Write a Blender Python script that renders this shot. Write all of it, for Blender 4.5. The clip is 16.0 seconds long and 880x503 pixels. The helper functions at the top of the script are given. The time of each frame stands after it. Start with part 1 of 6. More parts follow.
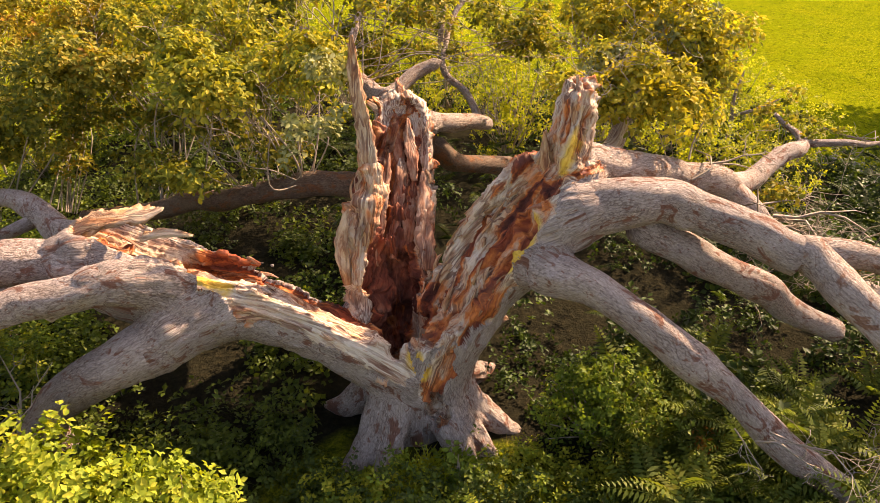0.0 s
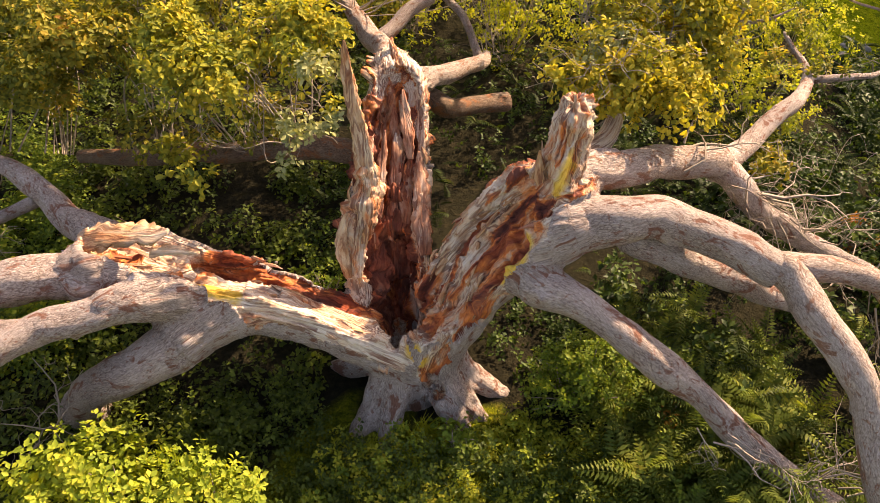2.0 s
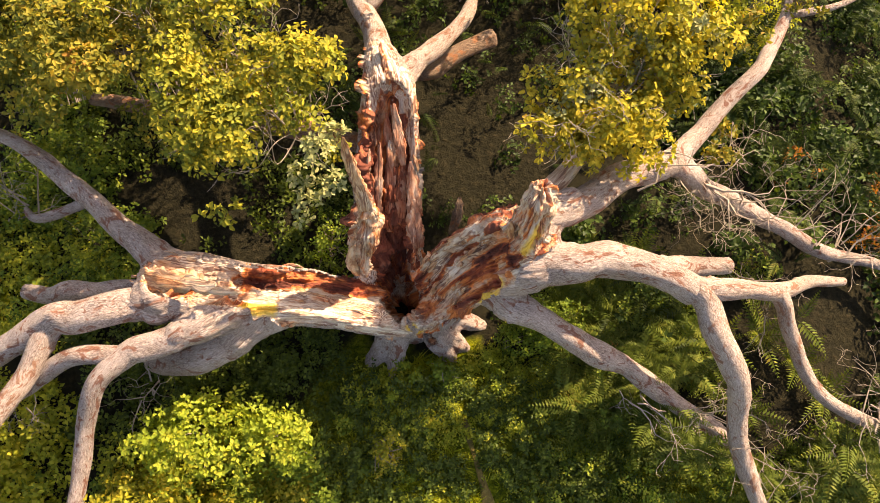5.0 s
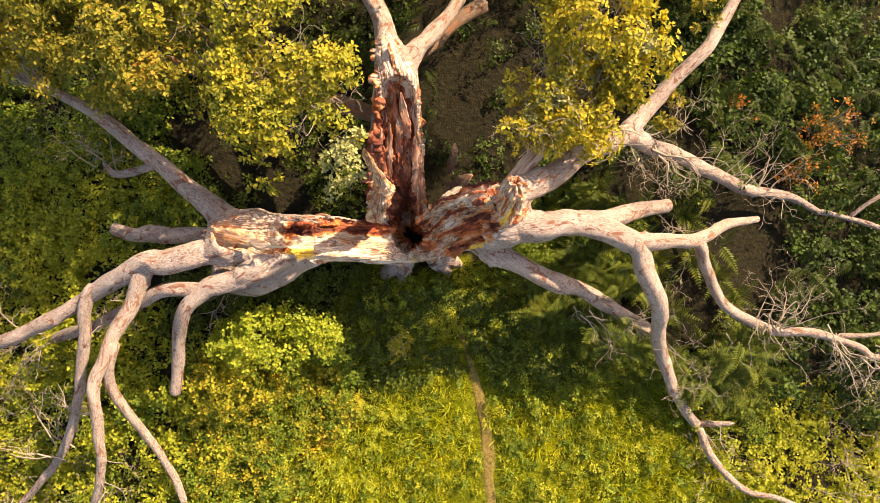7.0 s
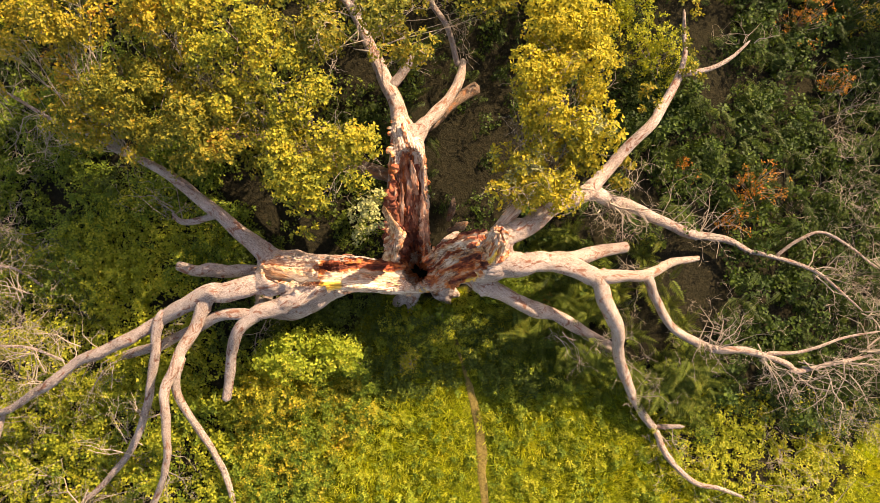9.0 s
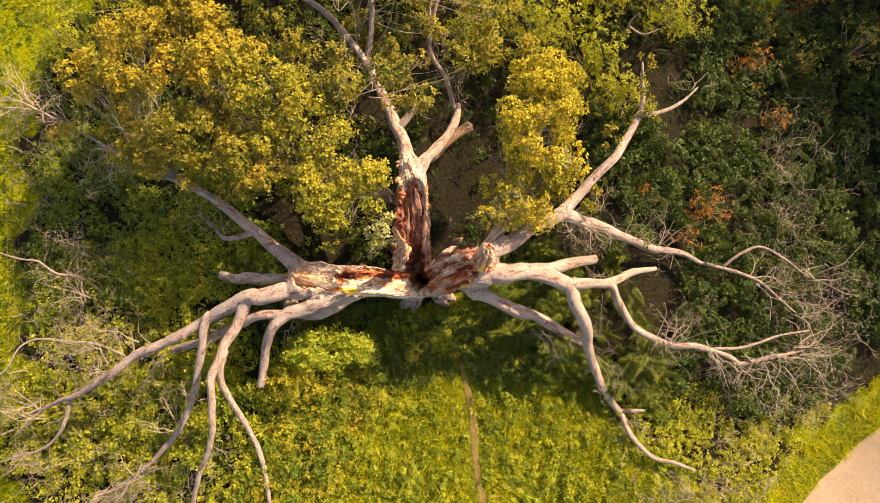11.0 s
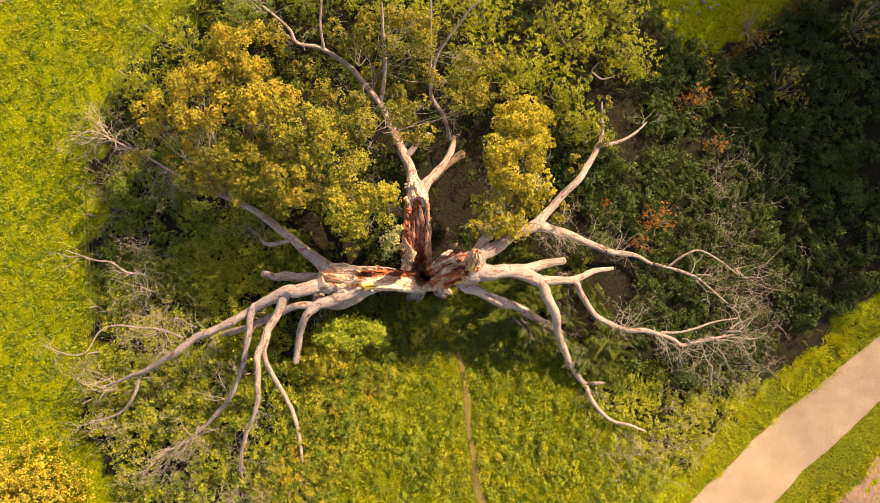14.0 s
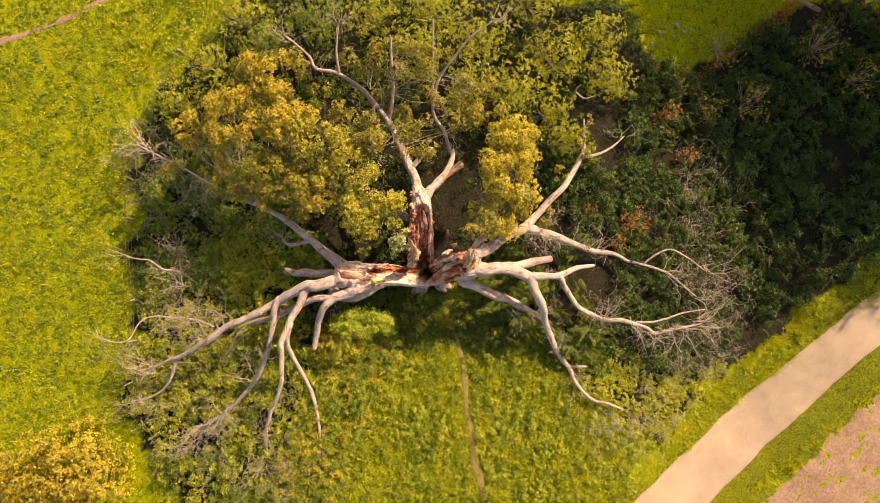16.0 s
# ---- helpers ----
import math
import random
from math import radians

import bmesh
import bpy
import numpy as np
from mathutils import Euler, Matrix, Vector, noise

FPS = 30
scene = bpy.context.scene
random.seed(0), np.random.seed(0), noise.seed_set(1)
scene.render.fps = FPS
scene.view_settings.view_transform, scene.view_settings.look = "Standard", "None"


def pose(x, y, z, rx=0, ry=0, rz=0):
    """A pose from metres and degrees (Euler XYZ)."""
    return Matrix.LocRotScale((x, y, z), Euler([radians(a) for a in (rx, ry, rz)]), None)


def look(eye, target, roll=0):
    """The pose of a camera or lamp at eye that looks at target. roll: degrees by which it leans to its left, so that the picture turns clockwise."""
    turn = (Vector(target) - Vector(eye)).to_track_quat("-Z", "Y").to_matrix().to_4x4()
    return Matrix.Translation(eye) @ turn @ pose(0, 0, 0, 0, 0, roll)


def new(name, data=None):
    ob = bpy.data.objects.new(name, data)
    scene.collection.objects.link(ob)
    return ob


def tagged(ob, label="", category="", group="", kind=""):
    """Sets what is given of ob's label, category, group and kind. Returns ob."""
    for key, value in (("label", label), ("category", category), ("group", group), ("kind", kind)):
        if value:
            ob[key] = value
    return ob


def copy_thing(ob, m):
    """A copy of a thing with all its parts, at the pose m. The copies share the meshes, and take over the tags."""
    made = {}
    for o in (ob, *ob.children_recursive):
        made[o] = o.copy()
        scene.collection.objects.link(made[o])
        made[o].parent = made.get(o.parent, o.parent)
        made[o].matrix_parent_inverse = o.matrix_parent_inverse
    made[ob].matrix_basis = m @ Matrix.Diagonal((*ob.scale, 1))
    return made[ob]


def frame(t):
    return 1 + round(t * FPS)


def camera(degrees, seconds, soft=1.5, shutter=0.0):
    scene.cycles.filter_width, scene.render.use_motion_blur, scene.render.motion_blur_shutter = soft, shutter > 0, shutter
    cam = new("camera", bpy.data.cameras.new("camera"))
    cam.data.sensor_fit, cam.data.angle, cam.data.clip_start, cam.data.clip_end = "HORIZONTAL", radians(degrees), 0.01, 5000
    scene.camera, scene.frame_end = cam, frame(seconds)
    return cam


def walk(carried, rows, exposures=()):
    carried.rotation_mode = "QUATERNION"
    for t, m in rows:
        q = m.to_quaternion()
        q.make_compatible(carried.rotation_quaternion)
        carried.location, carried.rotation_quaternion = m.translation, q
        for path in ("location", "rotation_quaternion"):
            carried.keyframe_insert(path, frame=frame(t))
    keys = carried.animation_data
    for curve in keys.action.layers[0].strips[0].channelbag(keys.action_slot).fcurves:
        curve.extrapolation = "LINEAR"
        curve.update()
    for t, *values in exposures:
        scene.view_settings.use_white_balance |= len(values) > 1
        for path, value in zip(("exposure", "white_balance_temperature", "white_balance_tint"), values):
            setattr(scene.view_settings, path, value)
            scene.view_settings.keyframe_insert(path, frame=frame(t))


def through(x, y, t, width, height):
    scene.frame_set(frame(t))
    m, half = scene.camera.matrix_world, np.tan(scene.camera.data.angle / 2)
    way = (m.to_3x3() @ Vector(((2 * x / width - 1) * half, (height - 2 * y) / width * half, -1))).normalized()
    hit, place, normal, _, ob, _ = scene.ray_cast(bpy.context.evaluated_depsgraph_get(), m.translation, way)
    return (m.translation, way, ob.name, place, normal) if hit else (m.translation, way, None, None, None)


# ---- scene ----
cam = camera(64.7, 16.0, soft=0.7)
METRES, EYE, TILT, LEAN, TURN = 28.0, 6.5476, -30.0, 0.0, 0.0
ROWS = [
    (0.0, 0.0, 0.0, 0.0, 0.0, 0.0, 0.0),
    (0.5, 0.0003, -0.0017, 0.018, -0.13, -3.58, -0.05),
    (1.0, 0.0003, -0.0027, 0.0379, -0.19, -7.33, -0.03),
    (1.5, 0.0, -0.003, 0.0597, -0.25, -11.36, -0.05),
    (2.0, 0.0001, -0.0021, 0.0832, -0.3, -15.62, -0.06),
    (2.5, 0.0008, -0.0011, 0.1079, -0.27, -19.99, 0.06),
    (3.0, 0.0014, 0.0009, 0.135, -0.51, -24.62, 0.13),
    (3.5, 0.0018, 0.0038, 0.1619, -0.78, -28.96, 0.29),
    (4.0, 0.0024, 0.008, 0.1934, -0.97, -33.81, 0.43),
    (6.5, 0.0054, 0.028, 0.3793, -1.27, -56.09, 0.54),
    (7.0, 0.0061, 0.0222, 0.413, -1.23, -59.22, 0.56),
    (7.5, 0.0059, 0.0096, 0.4428, -1.25, -58.65, 0.56),
    (8.0, 0.0064, -0.0068, 0.4706, -1.19, -57.64, 0.64),
    (8.5, 0.0061, -0.0253, 0.4963, -1.16, -56.95, 0.66),
    (9.0, 0.0058, -0.0439, 0.5228, -1.14, -56.47, 0.66),
    (11.5, 0.0072, -0.129, 0.6596, -1.06, -55.78, 0.66),
    (12.0, 0.0074, -0.1449, 0.6858, -1.07, -55.81, 0.68),
    (12.5, 0.0077, -0.1613, 0.714, -1.08, -55.9, 0.67),
    (13.0, 0.0077, -0.1779, 0.7423, -1.09, -55.97, 0.68),
    (13.5, 0.008, -0.1947, 0.7706, -1.09, -56.08, 0.67),
    (14.0, 0.0087, -0.2121, 0.7988, -1.09, -56.18, 0.7),
    (14.5, 0.0095, -0.2295, 0.8269, -1.1, -56.31, 0.73),
    (15.0, 0.0101, -0.2464, 0.8552, -1.11, -56.44, 0.73),
    (15.5, 0.0095, -0.2637, 0.8837, -1.1, -56.5, 0.74),
    (16.0, 0.0084, -0.2804, 0.9123, -1.08, -56.57, 0.79),
]
walk(cam, [(t, pose(0, 0, EYE, TILT, LEAN, TURN) @ pose(METRES * x, METRES * y, METRES * z, 90 + pitch, roll, yaw)) for t, x, y, z, yaw, pitch, roll in ROWS],
     exposures=[(0.0, 1.66, 8150, 25), (4.0, 1.76, 7900, 20), (7.0, 1.63, 8100, 19), (16.0, 1.44, 8600, 22)])

# ---------------------------------------------------------------- light
SUN_TO = Vector((0.595, 0.57, 0.565)).normalized()
world = bpy.data.worlds.new("world")
scene.world = world
world.use_nodes = True
wn = world.node_tree.nodes
sky = wn.new("ShaderNodeTexSky")
sky.sky_type, sky.sun_disc = "NISHITA", False
sky.sun_elevation = math.asin(SUN_TO.z)
sky.sun_rotation = math.atan2(SUN_TO.x, SUN_TO.y)
sky.dust_density, sky.ozone_density = 2.0, 1.0
world.node_tree.links.new(sky.outputs[0], wn["Background"].inputs["Color"])
wn["Background"].inputs["Strength"].default_value = 0.112
sun = new("sun", bpy.data.lights.new("sun", "SUN"))
sun.data.energy, sun.data.angle, sun.data.color = 4.45, radians(0.6), (1.0, 0.87, 0.66)
sun.matrix_world = look((20, 30, 40), Vector((20, 30, 40)) - SUN_TO)

RNG = np.random.default_rng(7)


# ---------------------------------------------------------------- numbers
def _hash(i, j, k):
    h = (i * 374761393 + j * 668265263 + k * 2147483647 + 1013904223) & 0xFFFFFFFF
    h = ((h ^ (h >> 13)) * 1274126177) & 0xFFFFFFFF
    return ((h ^ (h >> 16)) & 0xFFFF) / 65535.0


def vnoise(p):
    """Value noise of points (n, 3), from -1 to 1."""
    p = np.asarray(p, float)
    c = np.floor(p).astype(np.int64)
    f = p - c
    f = f * f * (3 - 2 * f)
    out = 0
    for dx in (0, 1):
        for dy in (0, 1):
            for dz in (0, 1):
                w = (f[:, 0] if dx else 1 - f[:, 0]) * (f[:, 1] if dy else 1 - f[:, 1]) * (f[:, 2] if dz else 1 - f[:, 2])
                out = out + w * _hash(c[:, 0] + dx, c[:, 1] + dy, c[:, 2] + dz)
    return out * 2 - 1


def fbm(p, octaves=3):
    p = np.asarray(p, float)
    total, amp = 0, 1.0
    for k in range(octaves):
        total = total + amp * vnoise(p * 2.0**k + 17.3 * k)
        amp *= 0.5
    return total


def sstep(a, b, x):
    t = np.clip((np.asarray(x, float) - a) / (b - a), 0, 1)
    return t * t * (3 - 2 * t)


def ground_z(x, y):
    """Height of the ground: the oak stands on a low rise."""
    x, y = np.asarray(x, float), np.asarray(y, float)
    z = -1.8 * sstep(5, 15, -x) - 2.2 * sstep(6, 16, x)
    flat = np.stack([x * 0.35, y * 0.35, 0 * x], -1).reshape(-1, 3)
    near = 1 - sstep(30, 60, np.hypot(x, y - 8))
    return z + near * (0.10 * fbm(flat, 2).reshape(x.shape) + 0.03 * vnoise(flat * 7).reshape(x.shape))


def inside(poly, x, y):
    poly = np.asarray(poly, float)
    hit = np.zeros(np.shape(x), bool)
    for (x0, y0), (x1, y1) in zip(poly, np.roll(poly, -1, 0)):
        if y0 != y1:
            hit ^= ((y0 > y) != (y1 > y)) & (x < (x1 - x0) * (y - y0) / (y1 - y0) + x0)
    return hit


def unit(v):
    return v / (np.linalg.norm(v, axis=-1, keepdims=True) + 1e-9)


# ---------------------------------------------------------------- meshes
def mesh_of(name, verts, faces, mats, smooth=True, index=None, attrs=()):
    """A mesh from arrays; faces: list of tuples, or an (n, k) array. attrs: (name, type, values)."""
    me = bpy.data.meshes.new(name)
    verts = np.asarray(verts, np.float32)
    if isinstance(faces, np.ndarray):
        n, k = faces.shape
        me.vertices.add(len(verts))
        me.vertices.foreach_set("co", verts.ravel())
        me.loops.add(n * k)
        me.loops.foreach_set("vertex_index", faces.astype(np.int32).ravel())
        me.polygons.add(n)
        me.polygons.foreach_set("loop_start", np.arange(0, n * k, k, dtype=np.int32))
        me.update(calc_edges=True)
    else:
        me.from_pydata(verts.tolist(), [], faces)
    for m in mats if isinstance(mats, (list, tuple)) else [mats]:
        me.materials.append(m)
    me.polygons.foreach_set("use_smooth", np.full(len(me.polygons), smooth))
    if index is not None:
        me.polygons.foreach_set("material_index", np.asarray(index, np.int32))
    for key, kind, values in attrs:
        a = me.attributes.new(key, kind, "POINT" if len(values) == len(verts) else "CORNER")
        a.data.foreach_set("vector" if kind == "FLOAT_VECTOR" else "value", np.asarray(values, np.float32).ravel())
    me.validate()
    return me


def thing(name, label, category, at=(0, 0, 0), data=None, group="", kind=""):
    ob = new(name, data)
    ob.location = at
    return tagged(ob, label, category, group, kind)


def part(name, me, parent, label="", kind=""):
    ob = new(name, me)
    ob.parent = parent
    up = parent
    offset = Vector((0, 0, 0))
    while up is not None:
        offset += up.location
        up = up.parent
    ob.location = -offset
    return tagged(ob, label, "", "", kind)


def spline(path, step):
    """Catmull-Rom through rows (x, y, z, r, ...), a point every step metres."""
    p = np.asarray(path, float)
    q = np.vstack([2 * p[0] - p[1], p, 2 * p[-1] - p[-2]])
    out = []
    for i in range(1, len(q) - 2):
        a, b, c, d = q[i - 1:i + 3]
        n = max(2, int(np.linalg.norm(c[:3] - b[:3]) / step))
        t = np.linspace(0, 1, n, endpoint=False)[:, None]
        out.append(0.5 * (2 * b + (c - a) * t + (2 * a - 5 * b + 4 * c - d) * t**2 + (3 * b - a - 3 * c + d) * t**3))
    out.append(p[-1:])
    out = np.vstack(out)
    out[:, 3] = np.maximum(out[:, 3], 0.004)
    return out


def frames(c, up):
    """Tangent, side and top vectors along a centre line; top stays near the direction up."""
    t = unit(np.gradient(c, axis=0))
    up = np.asarray(up, float)
    if up.ndim == 1:
        up = np.repeat(up[None], len(c), 0)
    top = unit(up - (up * t).sum(1, keepdims=True) * t)
    return t, np.cross(t, top), top


def limb_mesh(name, path, mat, seg=28, step=0.07, rough=0.05, lump=0.10, seed=0.0, up=(0, -0.15, 1), cap=0.35, knots=0, girth=0.80):
    """A round limb along path (x, y, z, r), lumpy, with bark grain coordinates and a broken or tapered end."""
    s = spline(path, step)
    c, r = s[:, :3], s[:, 3] * girth
    along = np.r_[0, np.cumsum(np.linalg.norm(np.diff(c, axis=0), axis=1))]
    for axis in range(3):
        c[:, axis] += 0.36 * r * fbm(np.c_[along * 1.1, 0 * along + axis * 9.1, 0 * along + seed], 2)
    r = r * (1 + 0.10 * fbm(np.c_[along * 1.9, 0 * along + 3.3, 0 * along + seed], 2))
    t, side, top = frames(c, up)
    n = len(s)
    length = np.r_[0, np.cumsum(np.linalg.norm(np.diff(c, axis=0), axis=1))]
    th = np.linspace(0, 2 * np.pi, seg, endpoint=False)
    ct, st = np.cos(th), np.sin(th)
    rad = np.repeat(r[:, None], seg, 1)
    cyl = np.stack([rad * ct, rad * st, np.repeat(length[:, None], seg, 1)], -1)
    q = cyl.reshape(-1, 3)
    big = fbm(np.c_[q[:, :2] * 1.6 / max(r.mean(), 0.05) * 0.35, q[:, 2] * 1.2] + seed, 2).reshape(n, seg)
    fine = fbm(np.c_[q[:, :2] * 16, q[:, 2] * 3.0] + seed, 2).reshape(n, seg)
    rad = rad * (1 + lump * big) + np.minimum(r[:, None], 0.4) * rough * fine
    rng = np.random.default_rng(int(seed * 10) + 3)
    for _ in range(knots):
        i, a = rng.uniform(0, n), rng.uniform(0, 2 * np.pi)
        d = ((np.arange(n)[:, None] - i) * step) ** 2 + (r[:, None] * np.angle(np.exp(1j * (th - a)))[None]) ** 2
        rad = rad + rng.uniform(0.15, 0.35) * r[:, None] * np.exp(-d / (0.3 * r.mean()) ** 2)
    ease = np.sqrt(np.clip(1 - np.clip(1 - length / (0.9 * r[0]), 0, 1) ** 2, 0.004, 1))
    rest = length[-1] - length
    jagged = 0.25 * r[-1] * (1 + 1.3 * fbm(np.c_[ct * 2.2, st * 2.2, 0 * ct + seed], 3))
    ease_end = np.sqrt(np.clip(1 - np.clip(1 - rest[:, None] / np.clip(jagged, 0.01, 1)[None], 0, 1) ** 2, 0.10, 1))
    rad = rad * ease[:, None] * ease_end
    v = c[:, None] + rad[..., None] * (ct[None, :, None] * top[:, None] + st[None, :, None] * side[:, None])
    grain = np.stack([0.16 * ct + 0 * rad, 0.16 * st + 0 * rad, np.repeat(length[:, None], seg, 1)], -1)
    k = max(0.16, r.mean()) / 0.16
    grain[..., :2] *= k
    grain = grain + seed
    v, grain = v.reshape(-1, 3), grain.reshape(-1, 3)
    i = np.arange(n - 1)[:, None] * seg + np.arange(seg)[None]
    j = np.arange(n - 1)[:, None] * seg + (np.arange(seg)[None] + 1) % seg
    faces = np.stack([i, j, j + seg, i + seg], -1).reshape(-1, 4)
    # end caps: a short ragged cone at the far end
    v = np.vstack([v, c[0] - t[0] * 0.02, c[-1] + t[-1] * r[-1] * cap])
    grain = np.vstack([grain, grain[0], grain[-1]])
    a, b = len(v) - 2, len(v) - 1
    quads = faces.tolist()
    caps = [(a, (m + 1) % seg, m) for m in range(seg)] + [(b, (n - 1) * seg + m, (n - 1) * seg + (m + 1) % seg) for m in range(seg)]
    return mesh_of(name, v, [tuple(f) for f in quads] + caps, mat, attrs=[("grain", "FLOAT_VECTOR", grain)])


def slab_mesh(name, path, mats, thick=0.3, up=(0, 0, 1), seed=0.0, step=0.03, ragged=0.3):
    """A split plank or splinter along path (x, y, z, half width), with ragged long edges and a pointed end."""
    s = spline(path, step)
    c, r = s[:, :3], s[:, 3]
    t, side, top = frames(c, up)
    n, seg = len(s), 20
    length = np.r_[0, np.cumsum(np.linalg.norm(np.diff(c, axis=0), axis=1))]
    th = np.linspace(0, 2 * np.pi, seg, endpoint=False)
    a, b = np.sign(np.cos(th)) * np.abs(np.cos(th)) ** 0.6, thick * np.sign(np.sin(th)) * np.abs(np.sin(th)) ** 0.6
    q = np.stack([np.repeat(np.cos(th)[None] * 1.3, n, 0), np.repeat(np.sin(th)[None], n, 0), np.repeat(length[:, None] * 2.5, seg, 1)], -1).reshape(-1, 3)
    f = (fbm(q + seed, 3) + 0.7 * fbm(q * (2.5, 2.5, 5.0) + seed, 3)).reshape(n, seg)
    f2 = fbm(q * (4.0, 4.0, 0.6) + seed, 2).reshape(n, seg)
    k = (1 + ragged * f) * (1 - 0.55 * np.clip(vnoise(np.c_[q[:, 0] * 3, q[:, 1] * 3, q[:, 2] * 1.6] + seed * 2).reshape(n, seg), 0, 1))
    v = c[:, None] + (r[:, None] * a * k)[..., None] * side[:, None] + (r[:, None] * (b * k + 0.12 * f2 * thick))[..., None] * top[:, None]
    ga = np.stack([r[:, None] * a, r[:, None] * b + 0 * f, np.repeat(length[:, None], seg, 1)], -1).reshape(-1, 3) + seed
    i = np.arange(n - 1)[:, None] * seg + np.arange(seg)[None]
    j = np.arange(n - 1)[:, None] * seg + (np.arange(seg)[None] + 1) % seg
    faces = [tuple(x) for x in np.stack([i, j, j + seg, i + seg], -1).reshape(-1, 4).tolist()]
    v = np.vstack([v.reshape(-1, 3), c[0], c[-1]])
    ga = np.vstack([ga, ga[0], ga[-1]])
    p, e = len(v) - 2, len(v) - 1
    caps = [(p, (m + 1) % seg, m) for m in range(seg)] + [(e, (n - 1) * seg + m, (n - 1) * seg + (m + 1) % seg) for m in range(seg)]
    heart = np.full(len(v), 0.35)
    return mesh_of(name, v, faces + caps, mats, attrs=[("grain", "FLOAT_VECTOR", ga), ("heart", "FLOAT", heart)])


def thin_tubes(name, lines, mat, sides=4):
    """Many thin twigs, each a row of points (x, y, z, r), in one mesh."""
    vs, fs, base = [], [], 0
    th = np.linspace(0, 2 * np.pi, sides, endpoint=False)
    by_length = {}
    for line in lines:
        by_length.setdefault(len(line), []).append(np.asarray(line, float))
    for n, group in by_length.items():
        p = np.stack(group)
        c, r = p[..., :3], p[..., 3]
        t = unit(np.gradient(c, axis=1))
        ref = np.where(np.abs(t[:, :1, 2:]) < 0.8, np.array([0.3, 0.2, 0.93]), np.array([0.9, 0.3, 0.1]))
        a = unit(np.cross(t, ref))
        b = np.cross(t, a)
        v = c[:, :, None] + r[..., None, None] * (np.cos(th)[:, None] * a[:, :, None] + np.sin(th)[:, None] * b[:, :, None])
        vs.append(v.reshape(-1, 3))
        i = np.arange(n - 1)[:, None] * sides + np.arange(sides)[None]
        j = np.arange(n - 1)[:, None] * sides + (np.arange(sides)[None] + 1) % sides
        one = np.stack([i, j, j + sides, i + sides], -1).reshape(-1, 4)
        fs.append((one[None] + (np.arange(len(group)) * n * sides)[:, None, None]).reshape(-1, 4) + base)
        base += len(group) * n * sides
    return mesh_of(name, np.vstack(vs), np.vstack(fs), mat)


def spray(lines, at, way, length, radius, depth, rng, droop=-0.05, bend=0.28, forks=(3, 5), spread=0.75):
    """Adds a branching bare twig to lines."""
    n = 5
    p, d, pts = np.array(at, float), unit(np.array(way, float)), []
    for k in range(n):
        pts.append([*p, max(radius * (1 - 0.72 * k / (n - 1)), 0.0035)])
        d = unit(d + rng.normal(0, bend, 3) + (0, 0, droop))
        p = p + d * length / (n - 1)
    lines.append(pts)
    if depth > 0:
        for _ in range(rng.integers(*forks)):
            k = rng.integers(1, n)
            way2 = unit(np.array(pts[k][:3]) - pts[max(k - 1, 0)][:3]) + rng.normal(0, spread, 3) * (1, 1, 0.6)
            spray(lines, pts[k][:3], way2, length * rng.uniform(0.35, 0.7), pts[k][3] * 0.7, depth - 1, rng, droop, bend, forks, spread)


OAK_LEAF = (np.array([(0, 0, 0), (0.27, 0.36, 0.12), (0.25, 0.76, 0.10), (0, 1, -0.10), (-0.25, 0.72, 0.08), (-0.27, 0.34, 0.10)]), [(0, 1, 2, 3), (0, 3, 4, 5)])
BROAD_LEAF = (np.array([(0, 0, 0), (0.33, 0.48, 0.13), (0, 1, -0.06), (-0.33, 0.48, 0.13)]), [(0, 1, 2), (0, 2, 3)])
WISP = (np.array([(-0.05, 0, 0), (0.05, 0, 0), (0, 1, 0.30)]), [(0, 1, 2)])
SMALL_LEAF = (np.array([(0, 0, 0), (0.28, 0.5, 0.06), (0, 1, -0.03), (-0.28, 0.5, 0.06)]), [(0, 1, 2, 3)])


def frond_shape(pairs=12):
    """A fern frond with paired narrow leaflets that shorten to the tip, arching over."""
    v, f = [], []
    for k in range(pairs):
        y = 0.10 + 0.87 * k / (pairs - 1)
        z = 0.30 * y - 0.42 * y * y
        w = (0.27 + 0.05 * math.sin(k * 2.3)) * (1 - y) ** 0.8 * (0.5 + 0.5 * min(1, 4 * y)) + 0.015
        h = 0.022 + 0.06 * w
        for sgn in (1, -1):
            b = len(v)
            v += [(0, y, z), (sgn * w * 0.45, y + 0.16 * w - h, z - 0.02 * w), (sgn * w, y + 0.42 * w, z - 0.30 * w), (sgn * w * 0.42, y + 0.16 * w + h, z + 0.01)]
            f.append((b, b + 1, b + 2, b + 3) if sgn > 0 else (b + 3, b + 2, b + 1, b))
    b = len(v)
    v += [(-0.008, 0, 0), (0.008, 0, 0), (0.004, 0.5, 0.045), (0, 0.97, -0.105), (-0.004, 0.5, 0.045)]
    f.append((b, b + 1, b + 2, b + 3, b + 4))
    return np.array(v), f


FROND = frond_shape()


